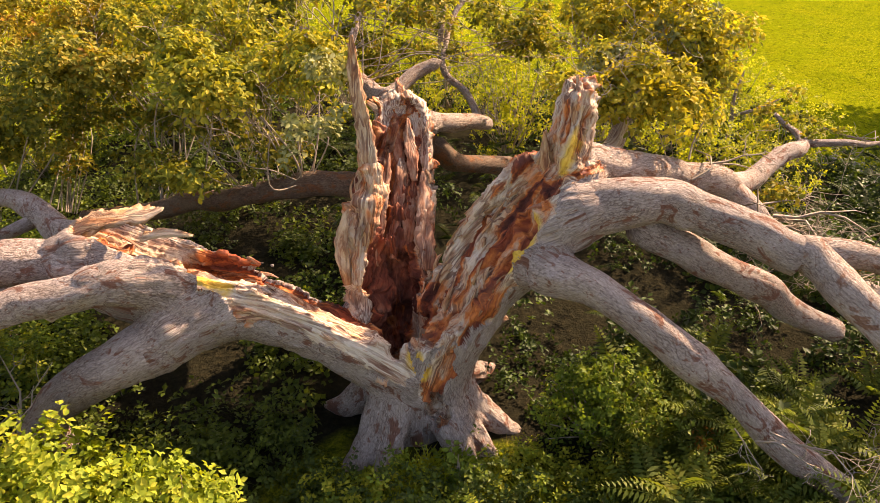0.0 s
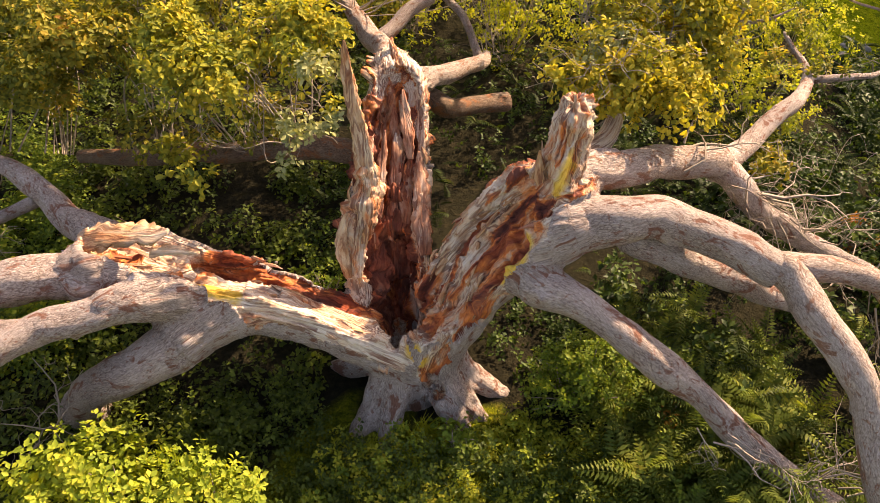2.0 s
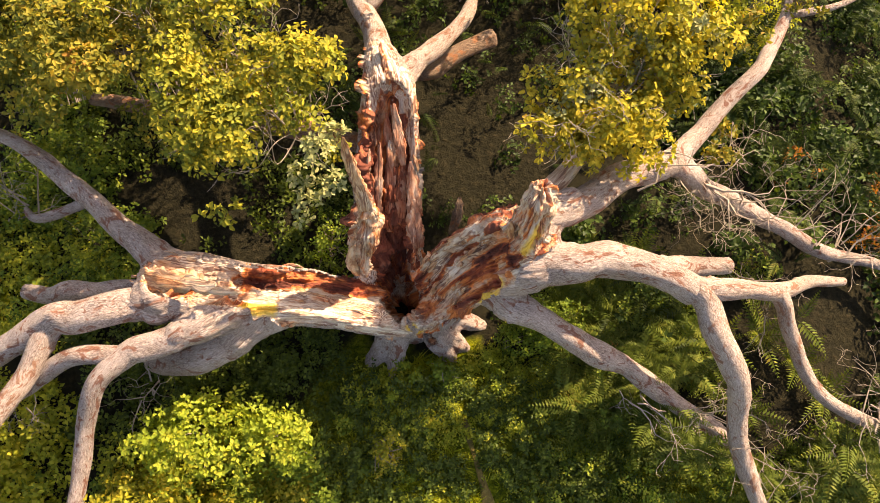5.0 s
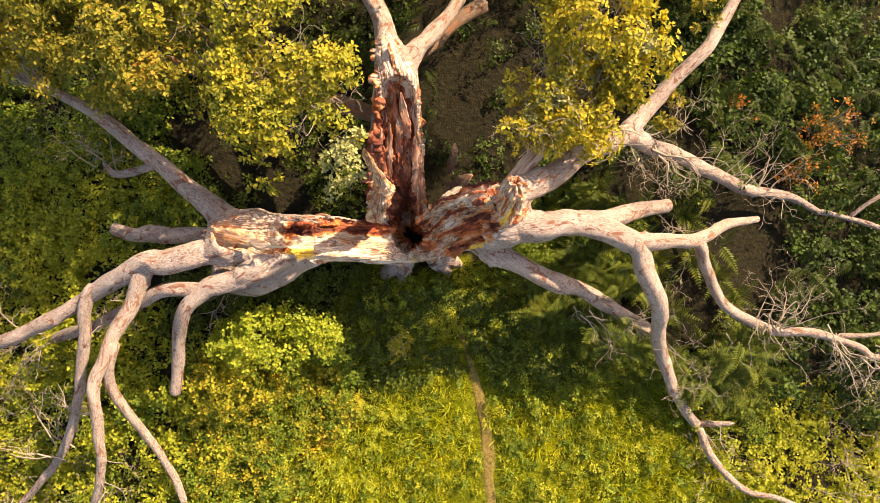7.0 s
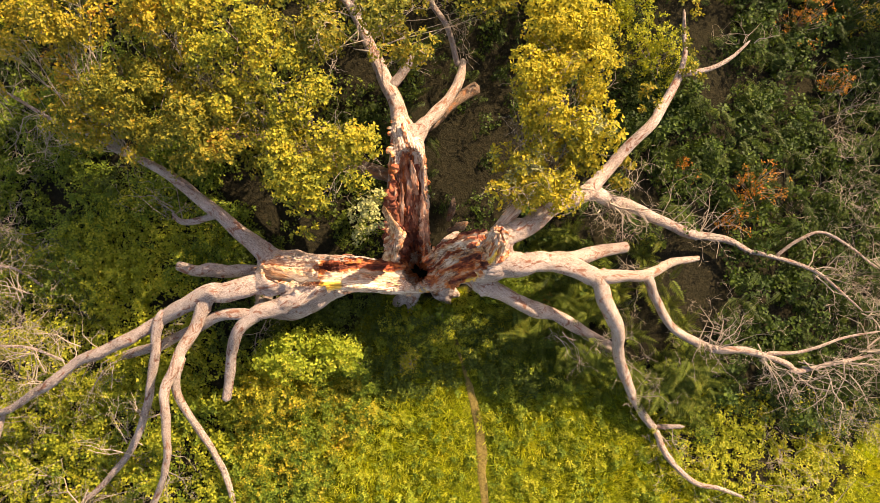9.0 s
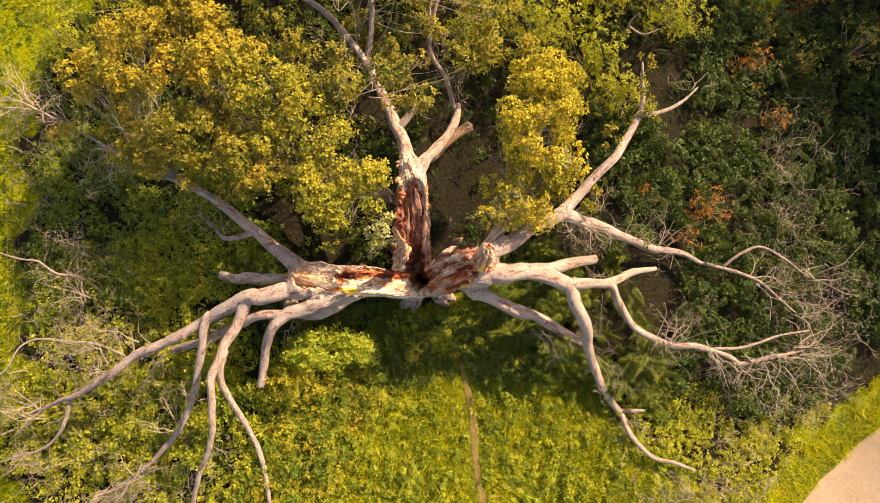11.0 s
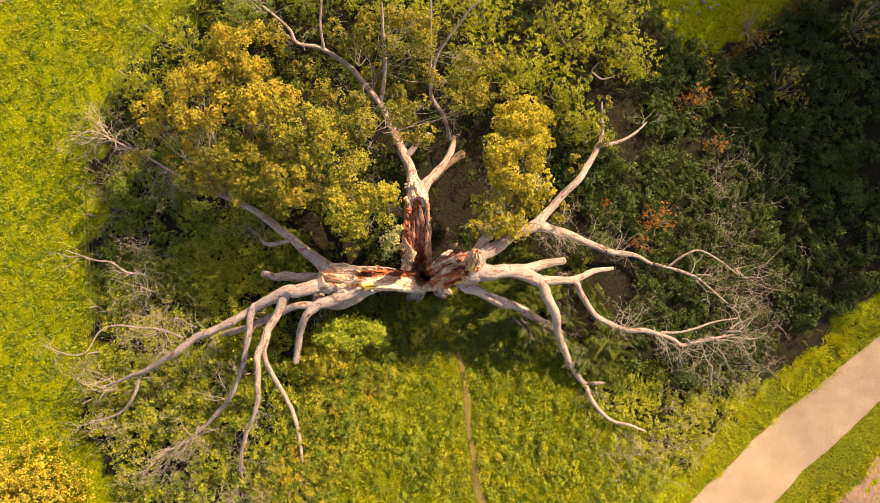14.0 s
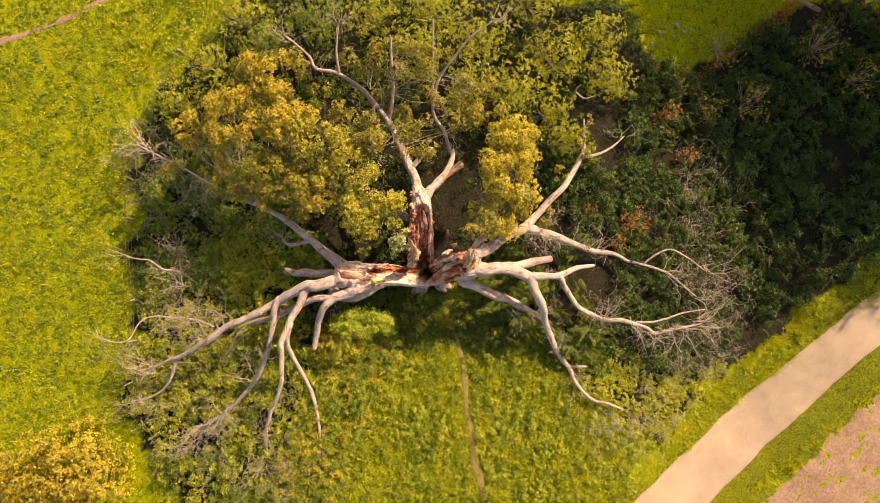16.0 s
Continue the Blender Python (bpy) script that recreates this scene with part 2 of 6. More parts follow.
def leaf_cloud(name, shape, pos, axis, normal, size, mat):
    """One mesh of many leaves: shape is laid with its length along axis and its face towards normal."""
    tv, tf = shape
    a = unit(axis)
    nrm = unit(normal - (normal * a).sum(1, keepdims=True) * a)
    b = np.cross(a, nrm)
    n, k = len(pos), len(tv)
    v = pos[:, None] + size[:, None, None] * (tv[None, :, 0, None] * b[:, None] + tv[None, :, 1, None] * a[:, None] + tv[None, :, 2, None] * nrm[:, None])
    me = bpy.data.meshes.new(name)
    me.vertices.add(n * k)
    me.vertices.foreach_set("co", v.astype(np.float32).ravel())
    flat = np.array([i for f in tf for i in f])
    sizes = np.array([len(f) for f in tf])
    idx = (np.arange(n)[:, None] * k + flat[None]).ravel()
    starts = (np.arange(n)[:, None] * len(flat) + np.r_[0, np.cumsum(sizes)[:-1]][None]).ravel()
    me.loops.add(len(idx))
    me.loops.foreach_set("vertex_index", idx.astype(np.int32))
    me.polygons.add(len(starts))
    me.polygons.foreach_set("loop_start", starts.astype(np.int32))
    me.update(calc_edges=True)
    me.materials.append(mat)
    return me


def rand_dirs(n, rng):
    return unit(rng.normal(0, 1, (n, 3)))


def rosettes(at, out, leaves, reach, rng, lift=0.5, loose=0.4):
    """Leaves in stars round twig tips: at and out are the tips and their outward directions."""
    n = unit(out + rand_dirs(len(at), rng) * loose + np.array((0, 0, lift)))
    a = unit(np.cross(n, rand_dirs(len(at), rng)))
    b = np.cross(n, a)
    turn = (np.arange(leaves)[None] * 2 * np.pi / leaves + rng.normal(0, 0.35, (len(at), leaves)))[..., None]
    axis = np.cos(turn) * a[:, None] + np.sin(turn) * b[:, None] + rng.uniform(-0.15, 0.75, (len(at), leaves, 1)) * n[:, None]
    pos = at[:, None] + axis * reach * rng.uniform(0.1, 0.8, (len(at), leaves, 1)) - n[:, None] * reach * rng.uniform(0, 1.6, (len(at), leaves, 1))
    normal = n[:, None] + rng.normal(0, 0.30, pos.shape)
    return pos.reshape(-1, 3), axis.reshape(-1, 3), normal.reshape(-1, 3)


def clumps(centres, per, radius, rng, out=None, lift=0.45):
    """Leaf places round clump centres, in stars of about six: positions, axes and normals."""
    stars = max(1, int(round(per / 6)))
    c = np.repeat(centres, stars, 0)
    d = rand_dirs(len(c), rng)
    away = d if out is None else unit(0.7 * d + 0.8 * np.repeat(out, stars, 0))
    return rosettes(c + d * radius * rng.uniform(0.35, 1, (len(c), 1)) * (1, 1, 0.75), away, 6, radius * 0.28, rng, lift)


def dome_stars(centres, radii, rng, pitch, squash=0.85, low=-0.35, ragged=0.22):
    """Twig tips spread over uneven domes, about one to pitch squared; and their outward directions."""
    n = np.maximum(4, (2 * np.pi * radii**2 / pitch**2).astype(int))
    c, r = np.repeat(centres, n, 0), np.repeat(radii, n)
    d = rand_dirs(len(c), rng)
    d[:, 2] = np.where(d[:, 2] < low, -d[:, 2], d[:, 2])
    k = 1 + ragged * vnoise(d * 2.6 + c * 3.1) + rng.normal(0, 0.10, len(c))
    k = k * np.where(rng.random(len(c)) < 0.22, rng.uniform(0.45, 0.9, len(c)), 1)
    return c + d * (r * k)[:, None] * (1, 1, squash), d


def blob_points(n, centre, radii, rng, gaps=0.0, scale=1.1):
    """Points in the outer part of an uneven ellipsoid, with gaps where noise is low; and their outward directions."""
    m = int(n * 3)
    d = rand_dirs(m, rng)
    k = 1 + 0.32 * fbm(d * 1.7 + np.sum(centre), 3)
    p = d * (rng.uniform(0, 1, (m, 1)) ** 0.42) * k[:, None] * np.asarray(radii) + centre
    keep = vnoise(p * scale + 5.1) + 0.5 * vnoise(p * scale * 2.3) > gaps
    return p[keep][:n], d[keep][:n]


# ---------------------------------------------------------------- materials
def material(name):
    m = bpy.data.materials.new(name)
    m.use_nodes = True
    return m, m.node_tree, m.node_tree.nodes["Principled BSDF"]


def ramp(nt, source, stops, interp="LINEAR"):
    r = nt.nodes.new("ShaderNodeValToRGB")
    r.color_ramp.interpolation = interp
    while len(r.color_ramp.elements) < len(stops):
        r.color_ramp.elements.new(0.5)
    for e, (at, col) in zip(r.color_ramp.elements, stops):
        e.position, e.color = at, (*col, 1) if len(col) == 3 else col
    nt.links.new(source, r.inputs[0])
    return r.outputs[0]


def noise_tex(nt, vector, scale, detail=4, rough=0.6, distort=0.0, stretch=None, kind="noise"):
    if stretch:
        mp = nt.nodes.new("ShaderNodeMapping")
        mp.inputs["Scale"].default_value = stretch
        nt.links.new(vector, mp.inputs["Vector"])
        vector = mp.outputs[0]
    if kind == "noise":
        n = nt.nodes.new("ShaderNodeTexNoise")
        n.inputs["Detail"].default_value, n.inputs["Roughness"].default_value = detail, rough
        n.inputs["Distortion"].default_value = distort
        out = n.outputs["Fac"]
    else:
        n = nt.nodes.new("ShaderNodeTexVoronoi")
        n.feature = "DISTANCE_TO_EDGE" if kind == "edge" else "F1"
        out = n.outputs["Distance"]
    n.inputs["Scale"].default_value = scale
    nt.links.new(vector, n.inputs["Vector"])
    return out


def mixc(nt, fac, a, b, mode="MIX"):
    m = nt.nodes.new("ShaderNodeMix")
    m.data_type, m.blend_type = "RGBA", mode
    for sock, val in ((m.inputs[0], fac), (m.inputs[6], a), (m.inputs[7], b)):
        if isinstance(val, bpy.types.NodeSocket):
            nt.links.new(val, sock)
        else:
            sock.default_value = val if isinstance(val, (int, float)) else (*val, 1)
    return m.outputs[2]


def bump(nt, height, strength, distance, bsdf, before=None):
    b = nt.nodes.new("ShaderNodeBump")
    b.inputs["Strength"].default_value, b.inputs["Distance"].default_value = strength, distance
    nt.links.new(height, b.inputs["Height"])
    if before is not None:
        nt.links.new(before, b.inputs["Normal"])
    nt.links.new(b.outputs[0], bsdf.inputs["Normal"])
    return b.outputs[0]


def attr(nt, key, out="Vector"):
    a = nt.nodes.new("ShaderNodeAttribute")
    a.attribute_name = key
    return a.outputs[out]


def math_node(nt, op, a, b=0.5):
    m = nt.nodes.new("ShaderNodeMath")
    m.operation = op
    for sock, val in zip(m.inputs, (a, b)):
        if isinstance(val, bpy.types.NodeSocket):
            nt.links.new(val, sock)
        else:
            sock.default_value = val
    return m.outputs[0]


def mixv(nt, g):
    """Grain coordinates, a little warped."""
    n = nt.nodes.new("ShaderNodeTexNoise")
    n.inputs["Scale"].default_value, n.inputs["Detail"].default_value = 5.0, 3
    nt.links.new(g, n.inputs["Vector"])
    sc = nt.nodes.new("ShaderNodeVectorMath")
    sc.operation = "MULTIPLY_ADD"
    nt.links.new(n.outputs["Color"], sc.inputs[0])
    sc.inputs[1].default_value = (0.10, 0.10, 0.20)
    nt.links.new(g, sc.inputs[2])
    return sc.outputs[0]


def bark_material(name, ridge, furrow, stain, pale):
    m, nt, b = material(name)
    g = attr(nt, "grain")
    fine = noise_tex(nt, g, 38, 6, 0.7, 2.2, (1, 1, 0.24))
    cracks = noise_tex(nt, mixv(nt, g), 34, 3, 0.6, 0, (1, 1, 0.22), "edge")
    broad = noise_tex(nt, g, 3.0, 4, 0.6, 0.4, (1, 1, 0.5))
    spots = noise_tex(nt, g, 5.5, 5, 0.65, 0.8, (1, 1, 0.55))
    col = ramp(nt, fine, [(0.30, furrow), (0.50, ridge), (0.72, pale)])
    col = mixc(nt, ramp(nt, cracks, [(0.0, (0.6,) * 3), (0.10, (0, 0, 0))]), col, furrow)
    col = mixc(nt, ramp(nt, broad, [(0.42, (0, 0, 0)), (0.68, (0.55,) * 3)]), col, pale)
    col = mixc(nt, ramp(nt, spots, [(0.56, (0, 0, 0)), (0.62, (0.9,) * 3)]), col, stain)
    flecks = noise_tex(nt, g, 17, 4, 0.6, 1.0, (1, 1, 0.5))
    col = mixc(nt, ramp(nt, flecks, [(0.60, (0, 0, 0)), (0.66, (0.8,) * 3)]), col, stain)
    col = mixc(nt, 0.75, col, ramp(nt, noise_tex(nt, g, 70, 4, 0.7, 0.5, (1, 1, 0.4)), [(0.36, (0.55, 0.5, 0.48)), (0.5, (1, 1, 1)), (0.66, (1.25, 1.22, 1.2))]), "MULTIPLY")
    nt.links.new(col, b.inputs["Base Color"])
    b.inputs["Roughness"].default_value = 0.88
    b.inputs["Specular IOR Level"].default_value = 0.2
    n1 = bump(nt, cracks, 0.8, 0.03, b)
    bump(nt, fine, 1.0, 0.035, b, n1)
    return m


def torn_material(name, rim, body, core, yellow=0.0):
    """Split oak heartwood: pale sapwood at the rim, rust and dark brown within, in streaks along the grain."""
    m, nt, b = material(name)
    g = attr(nt, "grain")
    heart = attr(nt, "heart", "Fac")
    streak = noise_tex(nt, g, 15, 7, 0.72, 1.6, (1, 1, 0.085))
    broad = noise_tex(nt, g, 2.6, 4, 0.6, 0.6, (1, 1, 0.45))
    mid = noise_tex(nt, g, 6.0, 4, 0.6, 0.8, (1, 1, 0.3))
    f = math_node(nt, "ADD", math_node(nt, "MULTIPLY", heart, 0.75), math_node(nt, "SUBTRACT", math_node(nt, "MULTIPLY", broad, 1.1), 0.5))
    f = math_node(nt, "ADD", f, math_node(nt, "SUBTRACT", math_node(nt, "MULTIPLY", mid, 0.7), 0.35))
    base = ramp(nt, f, [(0.05, rim[0]), (0.24, rim[1]), (0.42, body[0]), (0.62, body[1]), (0.85, core)])
    tone = ramp(nt, streak, [(0.34, (0.15, 0.045, 0.03)), (0.43, (0.74, 0.50, 0.40)), (0.51, (1.0, 0.96, 0.92)), (0.66, (1.25, 1.22, 1.18))])
    col = mixc(nt, 0.85, base, tone, "MULTIPLY")
    swirl = noise_tex(nt, g, 2.8, 3, 0.5, 0.5, (1, 1, 0.10))
    lines = math_node(nt, "SINE", math_node(nt, "MULTIPLY", swirl, 150.0))
    fade = noise_tex(nt, g, 4.5, 3, 0.6, 0.3, (1, 1, 0.4))
    groove = math_node(nt, "MULTIPLY", ramp(nt, lines, [(0.0, (1, 1, 1)), (0.16, (0, 0, 0))]), ramp(nt, fade, [(0.44, (0, 0, 0)), (0.60, (1, 1, 1))]))
    col = mixc(nt, math_node(nt, "MULTIPLY", groove, 0.75), col, mixc(nt, 0.6, core, (0.16, 0.05, 0.03)))
    if yellow:
        y = noise_tex(nt, g, 9, 4, 0.6, 0.6, (1, 1, 0.4))
        spot = math_node(nt, "ADD", attr(nt, "fungus", "Fac"), math_node(nt, "MULTIPLY", math_node(nt, "SUBTRACT", y, 0.5), 0.9))
        col = mixc(nt, ramp(nt, spot, [(0.45, (0, 0, 0)), (0.85, (0.9,) * 3)]), col, mixc(nt, 0.5, (0.70, 0.44, 0.04), mixc(nt, 1.0, (0.78, 0.50, 0.07), tone, "MULTIPLY")))
    nt.links.new(col, b.inputs["Base Color"])
    b.inputs["Roughness"].default_value = 0.75
    b.inputs["Specular IOR Level"].default_value = 0.25
    n1 = bump(nt, streak, 0.9, 0.03, b)
    bump(nt, lines, 0.45, 0.008, b, n1)
    return m


def leaf_material(name, stops, gloss=0.45, through=0.45, patch=1.2, shift=0.35):
    """Leaves whose colour differs leaf by leaf and, more broadly, from clump to clump; light passes through them."""
    m, nt, b = material(name)
    geo = nt.nodes.new("ShaderNodeNewGeometry")
    broad = noise_tex(nt, geo.outputs["Position"], patch, 3, 0.6)
    f = math_node(nt, "ADD", math_node(nt, "MULTIPLY", geo.outputs["Random Per Island"], 1 - shift), math_node(nt, "MULTIPLY", math_node(nt, "SUBTRACT", broad, 0.3), shift * 2.2))
    col = ramp(nt, f, stops)
    nt.links.new(col, b.inputs["Base Color"])
    b.inputs["Roughness"].default_value = gloss
    b.inputs["Specular IOR Level"].default_value = 0.16
    tr = nt.nodes.new("ShaderNodeBsdfTranslucent")
    bright = mixc(nt, 1.0, col, (1.35, 1.30, 0.7), "MULTIPLY")
    nt.links.new(bright, tr.inputs["Color"])
    mix = nt.nodes.new("ShaderNodeMixShader")
    mix.inputs[0].default_value = through
    nt.links.new(b.outputs[0], mix.inputs[1])
    nt.links.new(tr.outputs[0], mix.inputs[2])
    nt.links.new(mix.outputs[0], nt.nodes["Material Output"].inputs["Surface"])
    return m


BARK = bark_material("oak_bark", (0.40, 0.315, 0.27), (0.105, 0.065, 0.05), (0.22, 0.09, 0.055), (0.56, 0.47, 0.42))
BARK_PALE = bark_material("weathered_branch", (0.43, 0.335, 0.28), (0.14, 0.09, 0.065), (0.26, 0.12, 0.07), (0.58, 0.485, 0.42))
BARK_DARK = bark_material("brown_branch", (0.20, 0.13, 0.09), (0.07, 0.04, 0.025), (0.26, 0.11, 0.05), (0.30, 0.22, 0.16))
TORN = torn_material("split_heartwood", ((0.60, 0.52, 0.43), (0.55, 0.41, 0.29)), ((0.60, 0.19, 0.05), (0.30, 0.075, 0.035)), (0.075, 0.020, 0.014), 0.06)
TORN_DARK = torn_material("decayed_heartwood", ((0.58, 0.48, 0.41), (0.42, 0.25, 0.17)), ((0.36, 0.13, 0.07), (0.22, 0.065, 0.036)), (0.085, 0.024, 0.016))
TORN_TAN = torn_material("split_sapwood", ((0.62, 0.50, 0.38), (0.54, 0.39, 0.26)), ((0.46, 0.26, 0.13), (0.32, 0.15, 0.075)), (0.16, 0.06, 0.035))
TWIG = bark_material("dead_twig", (0.42, 0.355, 0.285), (0.21, 0.165, 0.125), (0.28, 0.20, 0.14), (0.56, 0.48, 0.39))
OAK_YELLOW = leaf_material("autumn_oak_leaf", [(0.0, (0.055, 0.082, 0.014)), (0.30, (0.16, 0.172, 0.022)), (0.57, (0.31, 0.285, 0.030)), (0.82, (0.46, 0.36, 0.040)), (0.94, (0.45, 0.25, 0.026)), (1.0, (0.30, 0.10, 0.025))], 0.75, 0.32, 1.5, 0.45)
# Yellower copy of the autumn oak leaf, lightened to carry the right crown's sun.
OAK_SUNLIT = leaf_material("sunlit_oak_leaf", [(0.0, (0.10, 0.12, 0.018)), (0.25, (0.22, 0.21, 0.024)), (0.55, (0.40, 0.335, 0.034)), (0.82, (0.54, 0.41, 0.045)), (0.95, (0.52, 0.30, 0.035)), (1.0, (0.32, 0.12, 0.03))], 0.7, 0.40, 1.5, 0.4)
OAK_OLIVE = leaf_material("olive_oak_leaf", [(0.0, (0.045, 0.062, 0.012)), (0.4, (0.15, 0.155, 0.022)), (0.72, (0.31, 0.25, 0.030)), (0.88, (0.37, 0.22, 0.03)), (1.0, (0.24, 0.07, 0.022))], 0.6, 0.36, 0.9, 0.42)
OAK_RUST = leaf_material("rusty_oak_leaf", [(0.0, (0.08, 0.085, 0.014)), (0.35, (0.24, 0.205, 0.022)), (0.70, (0.41, 0.295, 0.028)), (0.92, (0.42, 0.19, 0.025)), (1.0, (0.27, 0.09, 0.022))], 0.6, 0.24, 0.9, 0.42)
LEAF_GREY = leaf_material("grey_green_leaf", [(0.0, (0.12, 0.14, 0.05)), (0.6, (0.28, 0.28, 0.11)), (1.0, (0.42, 0.38, 0.16))], 0.6, 0.2)
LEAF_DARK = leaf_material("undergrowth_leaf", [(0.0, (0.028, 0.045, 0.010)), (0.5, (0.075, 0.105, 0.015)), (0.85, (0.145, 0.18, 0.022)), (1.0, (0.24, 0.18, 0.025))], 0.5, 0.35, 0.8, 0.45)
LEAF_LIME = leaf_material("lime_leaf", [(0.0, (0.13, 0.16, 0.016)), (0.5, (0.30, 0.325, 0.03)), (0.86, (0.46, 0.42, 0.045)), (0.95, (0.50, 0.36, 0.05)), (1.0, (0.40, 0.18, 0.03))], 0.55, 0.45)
LIME_BUSH = leaf_material("lime_bush_leaf", [(0.0, (0.10, 0.15, 0.018)), (0.45, (0.26, 0.32, 0.032)), (0.8, (0.42, 0.40, 0.045)), (0.93, (0.50, 0.36, 0.05)), (1.0, (0.46, 0.24, 0.04))], 0.6, 0.4, 1.3, 0.5)
LEAF_GREEN = leaf_material("herb_leaf", [(0.0, (0.055, 0.095, 0.014)), (0.5, (0.14, 0.20, 0.022)), (0.85, (0.26, 0.28, 0.032)), (1.0, (0.36, 0.29, 0.04))], 0.55, 0.42, 1.3, 0.45)
LEAF_GOLD = leaf_material("turning_bramble_leaf", [(0.0, (0.10, 0.13, 0.016)), (0.4, (0.26, 0.26, 0.026)), (0.75, (0.46, 0.36, 0.035)), (0.92, (0.50, 0.27, 0.03)), (1.0, (0.36, 0.11, 0.025))], 0.55, 0.42, 1.6, 0.5)
# Deep green thicket leaf and bracken, darkened further to hold shade in the colour.
LEAF_SHADED = leaf_material("shaded_thicket_leaf", [(0.0, (0.014, 0.027, 0.006)), (0.5, (0.037, 0.066, 0.010)), (0.85, (0.086, 0.130, 0.016)), (1.0, (0.14, 0.14, 0.018))], 0.5, 0.32, 0.8, 0.45)
FERN_SHADED = leaf_material("shaded_bracken_leaf", [(0.0, (0.014, 0.027, 0.005)), (0.5, (0.034, 0.055, 0.008)), (0.86, (0.078, 0.094, 0.012)), (0.97, (0.13, 0.11, 0.016)), (1.0, (0.22, 0.10, 0.016))], 0.6, 0.38, 0.8, 0.5)
FERN_LIGHT = leaf_material("fern_leaf", [(0.0, (0.05, 0.075, 0.012)), (0.5, (0.105, 0.14, 0.020)), (0.86, (0.19, 0.20, 0.032)), (1.0, (0.30, 0.17, 0.03))], 0.6, 0.4, 0.9, 0.5)
LEAF_ORANGE = leaf_material("russet_leaf", [(0.0, (0.16, 0.10, 0.02)), (0.5, (0.38, 0.17, 0.03)), (1.0, (0.46, 0.10, 0.02))], 0.55, 0.4)
GRASS = leaf_material("grass_blade", [(0.0, (0.14, 0.19, 0.012)), (0.42, (0.32, 0.36, 0.024)), (0.78, (0.48, 0.435, 0.034)), (1.0, (0.52, 0.43, 0.09))], 0.55, 0.5, 0.8, 0.5)


def ground_material():
    m, nt, b = material("meadow_and_shaded_litter")
    geo = nt.nodes.new("ShaderNodeNewGeometry")
    p = geo.outputs["Position"]
    wood = attr(nt, "litter", "Fac")
    fine = noise_tex(nt, p, 9.0, 6, 0.7, 0.3)
    broad = noise_tex(nt, p, 0.45, 4, 0.6, 0.5)
    tuft = noise_tex(nt, p, 2.6, 6, 0.75, 0.3)
    grit = noise_tex(nt, p, 26.0, 4, 0.75)
    meadow = ramp(nt, broad, [(0.28, (0.138, 0.170, 0.006)), (0.5, (0.166, 0.186, 0.007)), (0.72, (0.195, 0.200, 0.008))])
    meadow = mixc(nt, ramp(nt, tuft, [(0.36, (0.8,) * 3), (0.45, (0, 0, 0))]), meadow, (0.045, 0.075, 0.006))
    meadow = mixc(nt, ramp(nt, fine, [(0.36, (0.95,) * 3), (0.49, (0, 0, 0)), (0.8, (0, 0, 0))]), meadow, (0.06, 0.078, 0.006))
    meadow = mixc(nt, ramp(nt, fine, [(0.56, (0, 0, 0)), (0.68, (0.7,) * 3)]), meadow, (0.31, 0.28, 0.04))
    meadow = mixc(nt, 0.75, meadow, ramp(nt, grit, [(0.38, (0.35, 0.42, 0.3)), (0.52, (1, 1, 1)), (0.64, (1.6, 1.45, 1.3))]), "MULTIPLY")
    # Litter is near black: deep shade under the wood is put into its colour.
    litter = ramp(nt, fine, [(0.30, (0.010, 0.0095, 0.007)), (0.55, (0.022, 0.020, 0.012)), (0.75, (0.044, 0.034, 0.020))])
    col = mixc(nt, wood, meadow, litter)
    nt.links.new(col, b.inputs["Base Color"])
    b.inputs["Roughness"].default_value = 0.95
    b.inputs["Specular IOR Level"].default_value = 0.0
    n1 = bump(nt, tuft, 0.8, 0.10, b)
    bump(nt, fine, 1.0, 0.05, b, n1)
    return m


def soil_material(name, stops, scale, dist, pebbles=False):
    m, nt, b = material(name)
    geo = nt.nodes.new("ShaderNodeNewGeometry")
    p = geo.outputs["Position"]
    fine = noise_tex(nt, p, scale, 7, 0.7, 0.2)
    broad = noise_tex(nt, p, 0.8, 4, 0.6, 0.4)
    f = math_node(nt, "ADD", math_node(nt, "MULTIPLY", fine, 0.82), math_node(nt, "MULTIPLY", broad, 0.18))
    col = ramp(nt, f, stops)
    if pebbles:
        v = noise_tex(nt, p, 16, kind="cell")
        col = mixc(nt, ramp(nt, v, [(0.05, (0.5,) * 3), (0.16, (0, 0, 0))]), col, (0.42, 0.35, 0.28))
    nt.links.new(col, b.inputs["Base Color"])
    b.inputs["Roughness"].default_value = 0.95
    b.inputs["Specular IOR Level"].default_value = 0.1
    bump(nt, fine, 1.0, dist, b)
    return m


MEADOW = ground_material()
GRAVEL = soil_material("gravel_track", [(0.30, (0.13, 0.09, 0.06)), (0.5, (0.235, 0.175, 0.122)), (0.70, (0.34, 0.27, 0.20))], 22, 0.02, True)
PLOUGH = soil_material("bare_field_soil", [(0.3, (0.13, 0.075, 0.048)), (0.5, (0.20, 0.125, 0.085)), (0.72, (0.28, 0.19, 0.135))], 9, 0.04)
PATHSOIL = soil_material("trodden_soil", [(0.3, (0.07, 0.05, 0.018)), (0.5, (0.155, 0.115, 0.034)), (0.72, (0.24, 0.185, 0.06))], 14, 0.03)
ROCK = soil_material("pale_rock", [(0.3, (0.10, 0.09, 0.075)), (0.5, (0.19, 0.17, 0.145)), (0.72, (0.28, 0.26, 0.23))], 8, 0.03)


